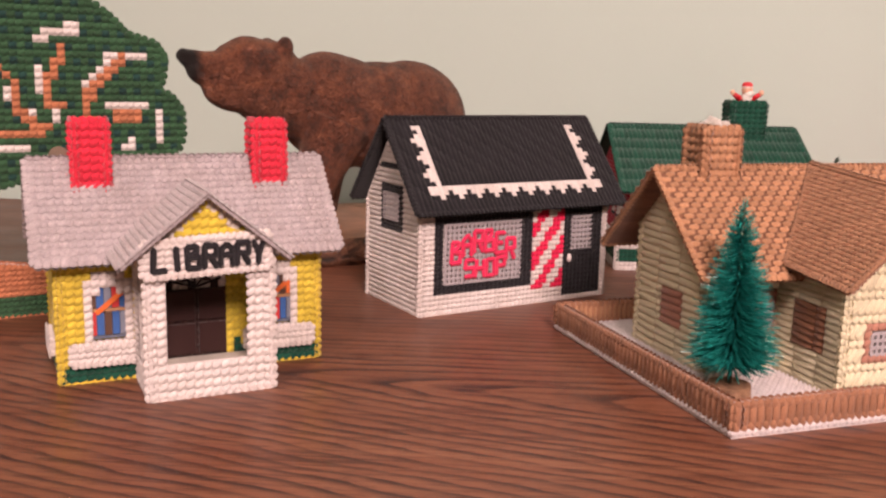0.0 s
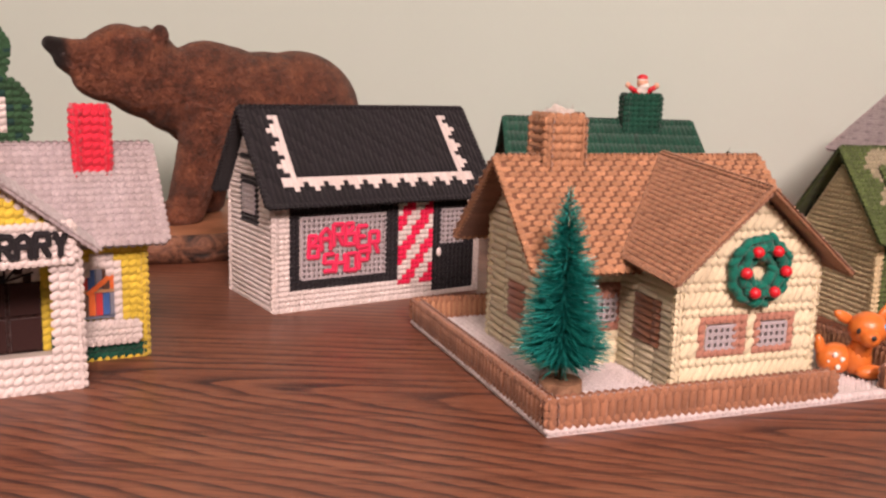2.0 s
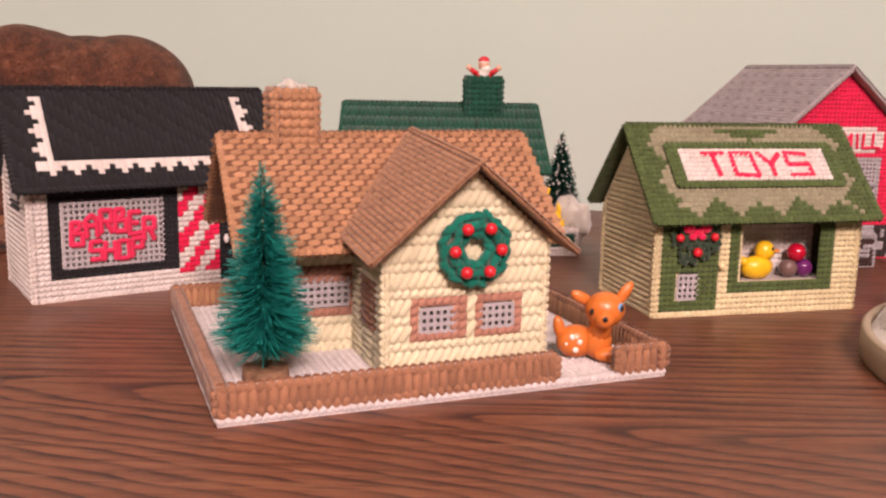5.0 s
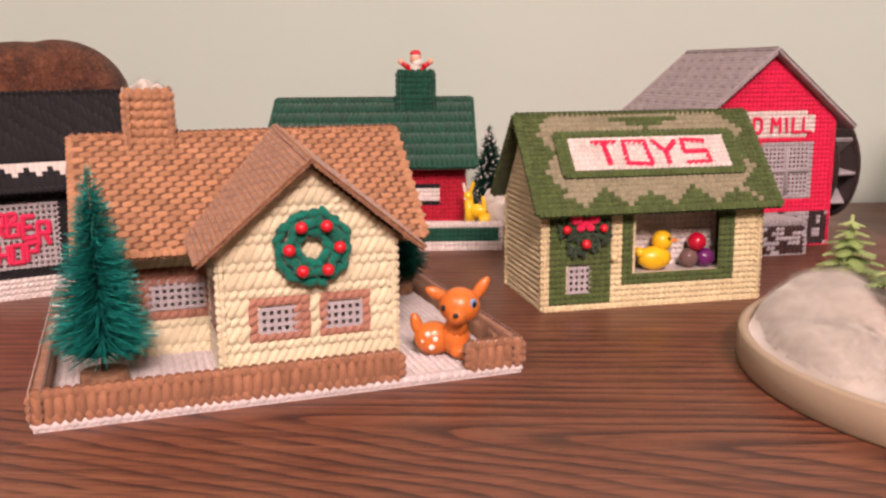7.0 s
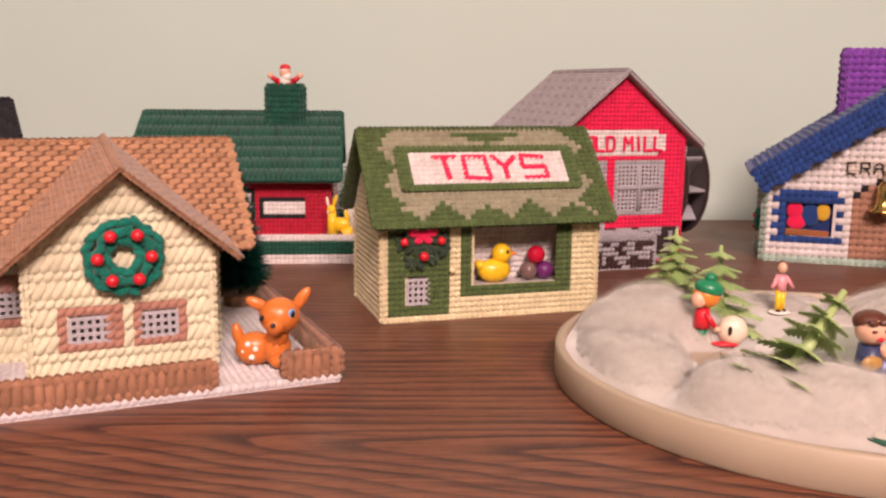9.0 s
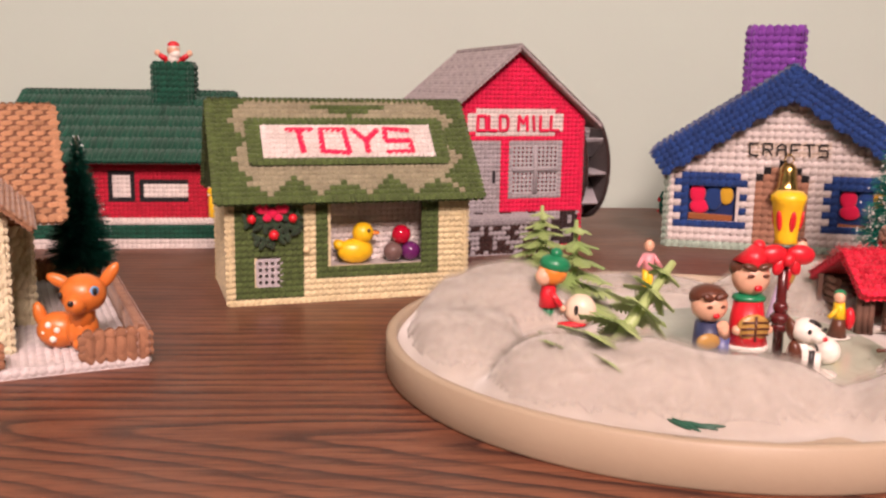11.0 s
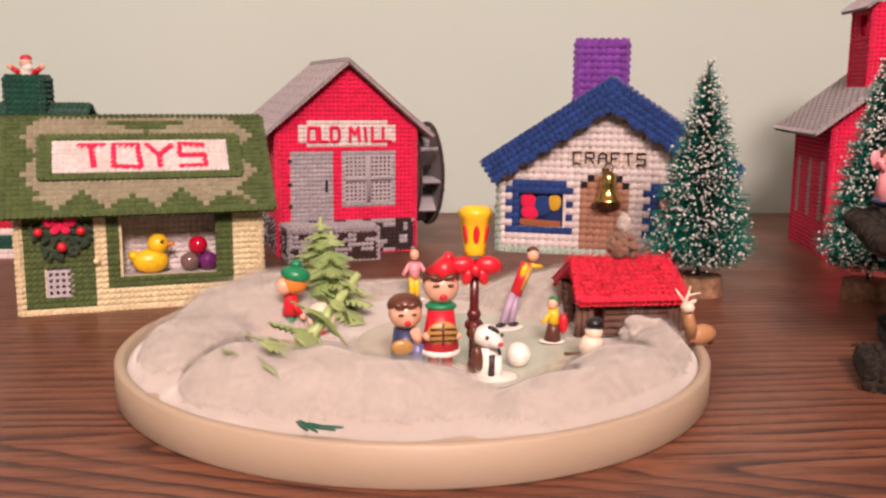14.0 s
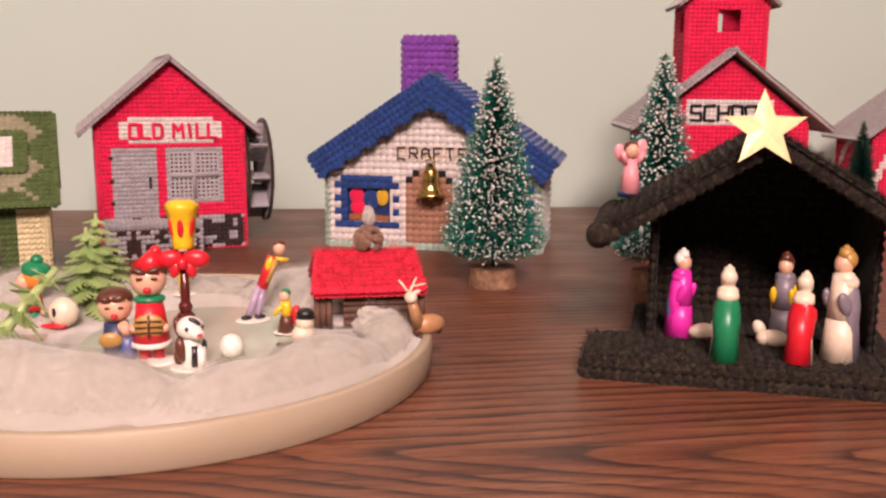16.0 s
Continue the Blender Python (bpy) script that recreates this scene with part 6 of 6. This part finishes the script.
figure("caroller_figurine", pose(0.7850, 0.609, 0.0155, 0, 0, 5) @ Matrix.Scale(1.1, 4), [
    ("l", (-3, 0, 0), (-3, 0, 10), 2.4, 2.6, "red"), ("l", (3, 0, 0), (3, 0, 10), 2.4, 2.6, "red"), ("l", (0, 0, 8), (0, 0, 27), 8.4, 5.6, "red"), ("l", (0, 0, 7.4), (0, 0, 9.6), 9.0, 8.6, "white"), ("b", (0, -6.0, 17), (7.0, 1.8, 5.6), "gold"), ("l", (0, -7.9, 12), (0, -7.9, 22), 0.5, 0.5, "brown"), ("l", (-5.4, -7.6, 14.5), (5.4, -7.6, 14.5), 0.45, 0.45, "brown"), ("l", (-5.8, -7.7, 17.0), (5.8, -7.7, 17.0), 0.45, 0.45, "brown"), ("l", (-5.4, -7.6, 19.5), (5.4, -7.6, 19.5), 0.45, 0.45, "brown"), ("b", (-3.0, -6.0, 41.2), (3.4, 2.0, 1.5), "brown", (0, 18, 0)), ("b", (2.6, -6.2, 41.4), (3.2, 1.8, 1.4), "brown", (0, -14, 0)), ("b", (-6.4, -5, 16), (2.0, 2.0, 2.0), "skin"), ("b", (6.4, -5, 16), (2.0, 2.0, 2.0), "skin"), ("b", (0, 0, 28), (6.8, 6.0, 2.4), "green"), ("b", (0, -0.5, 36.5), (7.6, 7.2, 7.6), "skin"), ("b", (0, 1.4, 39.5), (8.0, 7.4, 5.4), "brown"), ("l", (0, 0.4, 40.5), (3, 1, 49), 7.6, 2.0, "red"), ("b", (3.2, 1, 48.5), 2.6, "red"),
    ("b", (-3, -7.2, 38), (1.5, 0.6, 0.8), "brown"), ("b", (3, -7.2, 38), (1.5, 0.6, 0.8), "brown"), ("b", (0, -7.6, 33.2), (1.7, 0.9, 1.3), "red"), ("b", (0, -2, 0.6), (13, 9, 1.1), "white")],
    "ceramic singing child in red cap and coat with book", "figurine", ["red", "white", "gold", "skin", "green", "brown"], "figurines")
figure("dog_figurine", pose(0.8055, 0.598, 0.0155, 0, 0, 0) @ Matrix.Scale(1.15, 4), [
    ("b", (0, 0, 7), (5.6, 5.0, 8.0), "white"), ("b", (0, -2, 17), (5.6, 5.2, 4.8), "white"), ("b", (3, -5.5, 15.5), (3.2, 3.2, 2.4), "white"), ("b", (4.6, -8.0, 15.2), (1.2, 0.9, 0.9), "red"), ("b", (-4.8, -0.6, 17), (1.9, 3.0, 4.6), "brown", (0, -12, 0)), ("b", (-3.6, -2.8, 8), (2.6, 2.6, 5.5), "brown", (0, -10, 0)), ("b", (2.2, -4.6, 20.2), (2.8, 1.2, 1.2), "black", (0, 30, 0)), ("b", (-0.6, -6.9, 17.6), (0.8, 0.6, 1.0), "black"), ("b", (4.4, 0.5, 9), (1.8, 3.0, 2.6), "black"), ("l", (1.6, -4.4, 1), (1.8, -4.2, 10), 1.3, 1.3, "black"), ("l", (4.2, -3.4, 0), (4.0, -3, 9), 1.8, 2.0, "white"), ("b", (-5, 1, 4), (2.6, 2.4, 3.6), "brown"), ("b", (2, -2, 0.5), (11, 8, 1.0), "white"), ("b", (5.4, -6, 18.4), (0.7, 0.5, 0.8), "black")],
    "white ceramic dog with black and brown patches", "figurine", ["white", "red", "brown", "black"], "figurines")
figure("snowball", pose(0.8222, 0.610, 0.0218), [("b", (0, 0, 0), (6.0, 6.0, 6.0), "white")], "white ceramic snowball on the pond edge", "snowball", ["white"])

post = empty("lamp_post_ornament", pose(0.8010, 0.6125, 0.016), "miniature street lamp with yellow head and red bow", "street lamp")
bm = bmesh.new()
add_limb(bm, (0, 0, 0), (0, 0, 0.052), 0.0024, 0.0021)
for z, r in ((0.020, 0.0046), (0.016, 0.0036), (0.025, 0.0034)):
    add_ball(bm, (0, 0, z), (r, r, 0.0034))
part("pole", bm, painted("maroon_glaze", (0.09, 0.012, 0.012), 0.2), post, "maroon glazed pole")
part("lamp_head", lathe([(0.0001, 0.0768), (0.0058, 0.0766), (0.0080, 0.0748), (0.0082, 0.0730), (0.0073, 0.0712), (0.0050, 0.0560), (0.0055, 0.0540), (0.0001, 0.0535)], 6), G["yellow"], post, "yellow glazed lantern head")
for k in range(6):
    a = 2 * math.pi * (k + 0.5) / 6
    bm = bmesh.new()
    add_ball(bm, (0.0056 * math.cos(a), 0.0056 * math.sin(a), 0.0640), (0.0009, 0.0015, 0.0046), 0, None, (0, 9, math.degrees(a)))
    part("lantern_pane", bm, G["red"], post, "red painted lantern pane", True)
bm = bmesh.new()
for s in (-1, 1):
    add_ball(bm, (s * 0.0062, -0.002, 0.0490), (0.0066, 0.0036, 0.0045), 0, None, (0, s * 6, 0))
    add_ball(bm, (s * 0.0036, -0.003, 0.0440), (0.0026, 0.0020, 0.0042), 0, None, (0, s * -18, 0))
add_ball(bm, (0, -0.004, 0.0470), (0.0028, 0.0028, 0.0032))
part("bow", bm, G["red"], post, "shiny red bow", True)

# skaters and the other small figures
figure("skater_figurine", pose(0.7775, 0.7465, 0.0165, 0, 0, 20) @ Matrix.Scale(1.05, 4), [("b", (0, 0, 0.6), (7, 6, 0.9), "white"), ("l", (-1.6, 0, 1), (-1.4, 0, 14), 1.5, 2.0, "yellow"), ("l", (1.6, 0, 1), (1.4, 0, 14), 1.5, 2.0, "yellow"), ("b", (-2, -1, 1.6), (1.2, 2.2, 1.2), "black"), ("b", (2, -1, 1.6), (1.2, 2.2, 1.2), "black"), ("l", (0, 0, 13.5), (0, 0, 23), 2.9, 3.4, "pink"), ("l", (-3, 0, 22), (-7.5, -1, 16), 1.4, 1.1, "pink"), ("l", (3, 0, 22), (8, -1, 15), 1.4, 1.1, "pink"), ("b", (0, 0, 27.6), (2.8, 3.0, 3.4), "skin"), ("b", (0.6, 0.9, 28.4), (3.0, 2.8, 3.2), "brown")],
    "small skater in pink top and yellow trousers", "figurine", ["white", "yellow", "black", "pink", "skin", "brown"], "figurines")
figure("skater_figurine", pose(0.8260, 0.680, 0.0160, 0, 0, 25) @ Matrix.Scale(1.08, 4), [("b", (0, 0, 0.6), (9.5, 7.5, 0.9), "white"), ("l", (-3, 0, 2), (4, 0, 18), 1.7, 2.2, "lilac"), ("l", (2, -1, 2), (6, 0, 18), 1.7, 2.2, "lilac"), ("b", (-4, -1, 2.4), (3.0, 1.6, 1.3), "black"), ("b", (3, -2, 2.4), (3.0, 1.6, 1.3), "black"), ("l", (5, 0, 17), (12, 0, 33), 3.0, 3.4, "red"), ("l", (7, -2.6, 20), (12.5, -3, 32), 1.2, 1.6, "gold"), ("l", (12, -2, 32), (19, -3, 31), 1.4, 1.0, "yellow"), ("b", (15, -0.5, 37), (3.2, 3.0, 3.4), "skin"), ("b", (15.4, 0.4, 39), (3.2, 3.0, 2.4), "brown"), ("b", (9, -2, 30), (2, 1.6, 4), "yellow", (0, 24, 0))],
    "small skater leaning in red coat and lilac trousers", "figurine", ["white", "lilac", "black", "red", "gold", "yellow", "skin", "brown"], "figurines")
figure("villager_figurine", pose(0.8460, 0.650, 0.0165, 0, 0, 0), [("b", (0, 0, 0.6), (7, 5, 0.9), "white"), ("l", (0, 0, 1), (0.5, 0, 11), 4.6, 2.8, "brown"), ("l", (0.5, 0, 10), (0, 0, 18), 3.0, 2.6, "yellow"), ("l", (-1, -2, 16), (-6, -2.6, 11), 1.3, 1.1, "yellow"), ("b", (5.5, 0, 10), (2.6, 3, 5.6), "red"), ("b", (-0.4, -0.6, 20.6), (2.8, 2.8, 3.0), "skin"), ("b", (0.2, 0.4, 22.2), (2.9, 2.8, 2.2), "green")],
    "small villager in yellow jacket with red sack", "figurine", ["white", "brown", "yellow", "red", "skin", "green"], "figurines")
figure("snowman_figurine", pose(0.8570, 0.608, 0.0210, 0, 0, 0) @ Matrix.Scale(1.15, 4), [("b", (0, 0, 4.5), (5.4, 5.2, 5.6), "pale"), ("b", (0.6, -0.4, 11), (3.8, 3.8, 3.6), "pale"), ("b", (1, 0, 14.5), (3.8, 3.6, 2.6), "black"), ("b", (1, 0, 13.0), (4.4, 4.2, 0.8), "black")], "small cream snowman with black hat by the hut", "figurine", ["pale", "black"], "figurines")
figure("pipe_ornament", pose(0.8500, 0.608, 0.0215, 0, 0, 0), [("l", (-5, 0, 1), (3, 0, 1.6), 0.7, 0.8, "brown"), ("b", (3.6, 0, 2.4), (1.6, 1.4, 2.2), "brown"), ("b", (-5, 0, 1.2), (1.2, 1.0, 1.0), "brown")], "tiny dark brown pipe lying on the cotton snow", "ornament", ["brown"])
figure("deer_figurine", pose(0.9175, 0.638, 0.0170, 0, 0, 20), [("b", (4, 0, 6), (9, 5, 5.4), "tan"), ("l", (-2, 0, 6), (-7, -2, 20), 3.6, 2.4, "tan"), ("b", (-8, -3, 22), (3.2, 4.2, 3.0), "pale"), ("l", (-8, -1, 24), (-2, 3, 31), 0.8, 0.5, "pale"), ("l", (-8, -1, 24), (-13, 1, 31), 0.8, 0.5, "pale"), ("l", (-5, 1, 27), (2, 0, 28), 0.6, 0.4, "pale"), ("b", (-5, -3, 24.5), (2.8, 1.0, 1.2), "pale", (0, -15, 0)), ("l", (-5, 0, 1), (0, 0, 5), 1.8, 2.4, "brown"), ("l", (10, 0, 1), (8, 0, 5), 1.6, 2.4, "brown")],
    "small brown deer with pale antlers beside the hut", "figurine", ["tan", "pale", "brown"], "figurines")

# hut with a red felt roof
hut = empty("felt_hut", pose(0.8890, 0.684, 0.0150, 0, 0, 4), "little brown stick hut with red crocheted roof", "toy hut")
HUTWOOD = painted("hut_sticks", (0.15, 0.075, 0.05), 0.8, 0.4, scale=150, bump=0.5)
for x in (-0.025, 0.026):
    for y in (-0.020, 0.018):
        for q in range(3):
            bm = bmesh.new()
            add_limb(bm, (x + (q - 1) * 0.0032, y, 0), (x + (q - 1) * 0.0032, y, 0.024), 0.0019, 0.0018, seg=8)
            part("stick_post", bm, HUTWOOD, hut)
for q in range(6):
    z = 0.003 + q * 0.0037
    for a, e in (((-0.026, 0.019, z), (0.027, 0.019, z)), ((-0.026, 0.004, z + 0.0004), (-0.026, 0.019, z + 0.0004)), ((-0.014, -0.019, z), (0.027, -0.019, z)), ((0.027, -0.019, z + 0.0004), (0.027, 0.019, z + 0.0004))):
        bm = bmesh.new()
        add_limb(bm, a, e, 0.0019, 0.0019, seg=8)
        part("wall_stick", bm, HUTWOOD, hut)
part("hut_floor", bmesh_box((-0.026, -0.018, 0.0), (0.027, 0.018, 0.003), 0.0008), COTTON, hut)
RUN, RISE = 0.027, 0.017
HLEN = 0.060
FELT = yarn("felt_red", (0.80, 0.016, 0.055), 0.2)
for s in (-1, 1):
    ln = math.hypot(RUN, RISE)
    mm = frame3((-HLEN / 2, -RUN, 0.0225), (1, 0, 0), (0, RUN, RISE)) if s < 0 else frame3((HLEN / 2, RUN, 0.0225), (-1, 0, 0), (0, -RUN, RISE))
    panel("felt_roof", hut, mm, [(0, 0), (HLEN, 0), (HLEN - 0.003, ln), (0.003, ln)], lambda *a: 0, [FELT], "red crocheted roof", "tent", edge=0, pitch=0.0036, th=0.003)
rg = np.random.default_rng(8)
roots, tips = [], []
for k in range(2600):
    x, y = rg.uniform(-HLEN / 2, HLEN / 2), RUN * (2 * rg.uniform() - 1)
    p = np.array((x, y, 0.0240 + RISE * (1 - abs(y) / RUN)))
    d = rg.normal(0, 1, 3) * rg.uniform(0.0010, 0.0022)
    roots.append(p)
    tips.append(p + d + (0, 0, 0.0008))
blades("felt_fuzz", roots, tips, 0.00016, FELT, hut)
bm = bmesh.new()
rg = random.Random(3)
for k in range(70):
    a, q = rg.uniform(0, 2 * math.pi), math.acos(rg.uniform(-0.5, 1))
    d = Vector((math.sin(q) * math.cos(a), math.sin(q) * math.sin(a), math.cos(q)))
    add_ball(bm, Vector((0.002, 0.002, 0.0450)) + d * 0.0072, (0.0021, 0.0021, 0.0026), 0, None, (math.degrees(q), 0, math.degrees(a)), 6, 5)
part("pompom_chimney", bm, yarn("pompom_brown", (0.26, 0.14, 0.09), 0.3), hut, "fuzzy brown pompom chimney", True)
tuft("cotton_smoke", pose(0.8910, 0.686, 0.0735), (0.0032, 0.0032, 0.0060), "wisp of grey cotton smoke above the hut", 7.7)
tuft("cotton_snow", pose(0.8950, 0.648, 0.0225), (0.013, 0.010, 0.008), "white cotton wool snow drifted in front of the hut", 9.2)

# ---- stable with figures ----
ST = pose(0.996, 0.614, 0, 0, 0, -20)
stable = empty("nativity_stable", ST, "dark brown crocheted open stable with peaked roof", "toy stable")
SW, SD = 0.182, 0.122
BACK_IN, BACK_Y = 0.024, 0.046
bm = bmesh.new()
add_box(bm, (0, 0, 0.0006), (SW, BACK_Y, 0.0120), 0.0048)
part("stable_base", bm, WOOL, stable, "dark tweedy yarn base")
bm = bmesh.new()
add_box(bm, (BACK_IN, BACK_Y - 0.003, 0.0006), (SW - BACK_IN, SD, 0.0112), 0.003)
part("stable_floor", bm, WOOL, stable, "dark tweedy yarn floor")
foot = [(0, 0), (SW - 0.008, 0), (SW - 0.008, BACK_Y - 0.007), (SW - BACK_IN - 0.006, BACK_Y + 0.002), (SW - BACK_IN - 0.006, SD - 0.006), (BACK_IN - 0.002, SD - 0.006), (BACK_IN - 0.002, BACK_Y + 0.002), (0, BACK_Y - 0.007)]
panel("base_stitches", stable, frame3((0.004, 0.004, 0.0118), (1, 0, 0), (0, 1, 0)), foot, lambda *a: 0, [WOOL], "", "tent", edge=0, pitch=0.0055, th=0.0008)
panel("base_rim", stable, frame3((0.002, -0.0004, 0.0012), (1, 0, 0), (0, 0, 1)), [(0, 0), (SW - 0.004, 0), (SW - 0.004, 0.009), (0, 0.009)], lambda *a: 0, [WOOL], "", "tent", edge=0, pitch=0.005, th=0.0008)
EZ, PZ, SC = 0.072, 0.124, 0.090
for x in (0.034, SW - 0.036):
    mm = frame3((x, 0.112, 0.0115), (0, -1, 0), (0, 0, 1)) if x < 0.09 else frame3((x, 0.040, 0.0115), (0, 1, 0), (0, 0, 1))
    panel("stable_side", stable, mm, [(0, 0), (0.072, 0), (0.072, 0.075), (0, 0.075)], lambda *a: 0, [WOOL], "", "tent", edge=0, pitch=0.0055)
panel("stable_back", stable, frame3((0.034, 0.112, 0.0115), (1, 0, 0), (0, 0, 1)), [(0, 0), (0.112, 0), (0.112, 0.076), (0.056, 0.106), (0, 0.076)], lambda i, j, u, v: None if (i * 3 + j * 5) % 7 == 0 and v > 0.05 else 0, [WOOL], "", "tent", edge=0, pitch=0.0055)
for s in (-1, 1):
    run, rise = SC - 0.006, PZ - EZ
    ln = math.hypot(run, rise)
    dep = 0.108
    mm = frame3((SC - run, 0.014 + dep, EZ), (0, -1, 0), (run, 0, rise)) if s < 0 else frame3((SC + run, 0.014, EZ), (0, 1, 0), (-run, 0, rise))
    panel("stable_roof", stable, mm, [(0, 0), (dep, 0), (dep, ln), (0, ln)], lambda *a: 0, [WOOL], "dark crocheted roof", "tent", edge=0, pitch=0.0055, th=0.006, back=0)
# dark looped yarn rolls along the eaves
for s in (-1, 1):
    bm = bmesh.new()
    rg = random.Random(9 + s)
    for k in range(46):
        y = 0.012 + 0.112 * k / 45
        add_ball(bm, (SC + s * (SC - 0.007) + rg.gauss(0, 0.0008), y, EZ - 0.001 + rg.gauss(0, 0.0008)), (0.0068, 0.0022, 0.0056), 0, None, (0, s * 25, rg.uniform(-25, 25)), 8, 6)
    part("eave_roll", bm, WOOL, stable, "rolled dark yarn eave", True, "stuff")
rg = np.random.default_rng(31)
roots, tips = [], []
for k in range(17000):
    if k % 2:
        x, y = rg.uniform(0, SW), rg.uniform(0, BACK_Y)
        if k % 3 == 0:
            x, y = rg.uniform(BACK_IN, SW - BACK_IN), rg.uniform(BACK_Y, SD)
        p = np.array((x, y, 0.0120))
    else:
        x = rg.uniform(0.006, 2 * SC - 0.006)
        p = np.array((x, 0.013 + 0.11 * rg.uniform() ** 2.5, EZ + (PZ - EZ) * (1 - abs(x - SC) / (SC - 0.006)) + 0.0012))
    d3 = rg.normal(0, 1, 3)
    d3 *= rg.uniform(0.002, 0.0065) / np.linalg.norm(d3)
    roots.append(p)
    tips.append(p + d3 * (1, 1, 0.8) + (0, 0, 0.0008))
blades("yarn_fuzz", roots, tips, 0.00012, WOOL, stable)
bm = bmesh.new()
pts = [((0.0205 if k % 2 == 0 else 0.0085) * math.sin(math.pi * k / 5), (0.0205 if k % 2 == 0 else 0.0085) * math.cos(math.pi * k / 5)) for k in range(10)]
c0, c1 = bm.verts.new((0, -0.0012, 0)), bm.verts.new((0, 0.0016, 0))
rim = [bm.verts.new((x, 0, z)) for x, z in pts]
for k in range(10):
    bm.faces.new((c0, rim[(k + 1) % 10], rim[k]))
    bm.faces.new((c1, rim[k], rim[(k + 1) % 10]))
star = part("star", bm, painted("gold_foil", (0.92, 0.74, 0.40), 0.22, 0.1, metal=1.0, bump=0.03))
star.matrix_world = ST @ pose(0.0835, 0.0085, 0.1275, -20, 0, 4)
tagged(star, "shiny faceted gold star on the stable roof", "star")


def standing(name, x, y, h, robe, cloak, head, hair, label, yaw=0, back=None, lean=0):
    """A robed figure h millimetres high, simplified."""
    k = h / 50
    mats = list(dict.fromkeys([robe, cloak, head, hair] + ([back] if back else [])))
    sh = [("l", (0, 0, 0), (0, 0, 20 * k), 8.0 * k, 6.0 * k, robe), ("l", (0, 0, 19 * k), (0, 0, 38 * k), 6.2 * k, 4.8 * k, robe), ("b", (0, 1.6 * k, 22 * k), (7.4 * k, 5.6 * k, 17 * k), cloak), ("b", (-5 * k, -2.5 * k, 26 * k), (2.2 * k, 3.0 * k, 6 * k), cloak, (25, 0, 0)), ("b", (5 * k, -2.5 * k, 26 * k), (2.2 * k, 3.0 * k, 6 * k), cloak, (25, 0, 0)), ("b", (0, 0, 37 * k), (5.6 * k, 4.6 * k, 3.6 * k), robe), ("b", (0, -0.6 * k, 43 * k), (4.0 * k, 4.2 * k, 4.8 * k), head), ("b", (0, 1.0 * k, 45 * k), (4.4 * k, 4.2 * k, 4.4 * k), hair), ("l", (0, 0, 46 * k), (0, 0, 50 * k), 3.6 * k, 2.6 * k, hair), ("b", (0, 0, 50 * k), (1.6 * k, 1.6 * k, 1.6 * k), hair)]
    sh.append(("l", (0, 2.2 * k, 0), (0, 1.6 * k, 32 * k), 7.6 * k, 5.0 * k, cloak))
    sh.append(("b", (0, 1.0 * k, 35 * k), (6.0 * k, 5.2 * k, 4.2 * k), robe))
    if back:
        sh.append(("b", (0, 4.0 * k, 18 * k), (6.6 * k, 3.6 * k, 15 * k), back))
    return figure(name, ST @ pose(x, y, 0.0125, lean, 0, yaw), sh, label, "figurine", mats, "stable figurines")


standing("kneeling_woman_figurine", 0.050, 0.047, 48, "magenta", "magenta", "skin", "white", "robed figurine in magenta and blue with white veil", 60, "blue")
standing("king_figurine", 0.0715, 0.010, 47, "pale", "green", "pale", "pale", "crowned figurine in a long green cloak", 180)
standing("king_figurine", 0.1065, 0.012, 45, "pale", "red", "pale", "pale", "bowed figurine in red and cream cloak", 160, None, 8)
standing("king_figurine", 0.1270, 0.024, 57, "pale", "grey", "skin", "gold", "tall crowned figurine in cream and grey robe", -60)
standing("shepherd_figurine", 0.1030, 0.052, 48, "grey", "yellow", "skin", "brown", "figurine in yellow cloak holding a thin staff", -20)
for x, y, a in ((0.062, 0.044, 20), (0.098, 0.040, 160)):
    figure("sheep_figurine", ST @ pose(x, y, 0.0125, 0, 0, a), [("b", (0, 0, 4.6), (8, 4.4, 4.6), "pale"), ("b", (8, 0, 9), (3.4, 3.0, 4.4), "pale", (0, 30, 0)), ("b", (5, 1, 4), (4, 3.6, 4), "pale")], "small cream sheep lying on the stable floor", "figurine", ["pale"], "stable figurines")
figure("angel_figurine", ST @ pose(0.018, 0.096, 0.083, 0, 0, 20), [("b", (0, 0, 2), (8, 6, 3), "navy"), ("l", (0, 0, 2), (0, 0, 22), 6.5, 3.6, "pink"), ("b", (0, -1, 27), (4, 4, 4.6), "skin"), ("b", (0, 0.6, 29), (4.4, 4.2, 3.8), "brown"), ("l", (-3, -1, 19), (-6, -3, 26), 1.8, 1.6, "pink"), ("l", (3, -1, 19), (7, -3, 26), 1.8, 1.6, "pink"), ("b", (6, 3, 27), (4.2, 1.4, 7), "pink", (0, 22, 0)), ("b", (-5, 3, 25), (4, 1.4, 6), "pink", (0, -22, 0))],
    "pink angel figurine perched on the stable roof", "figurine", ["navy", "pink", "skin", "brown"], "figurines")
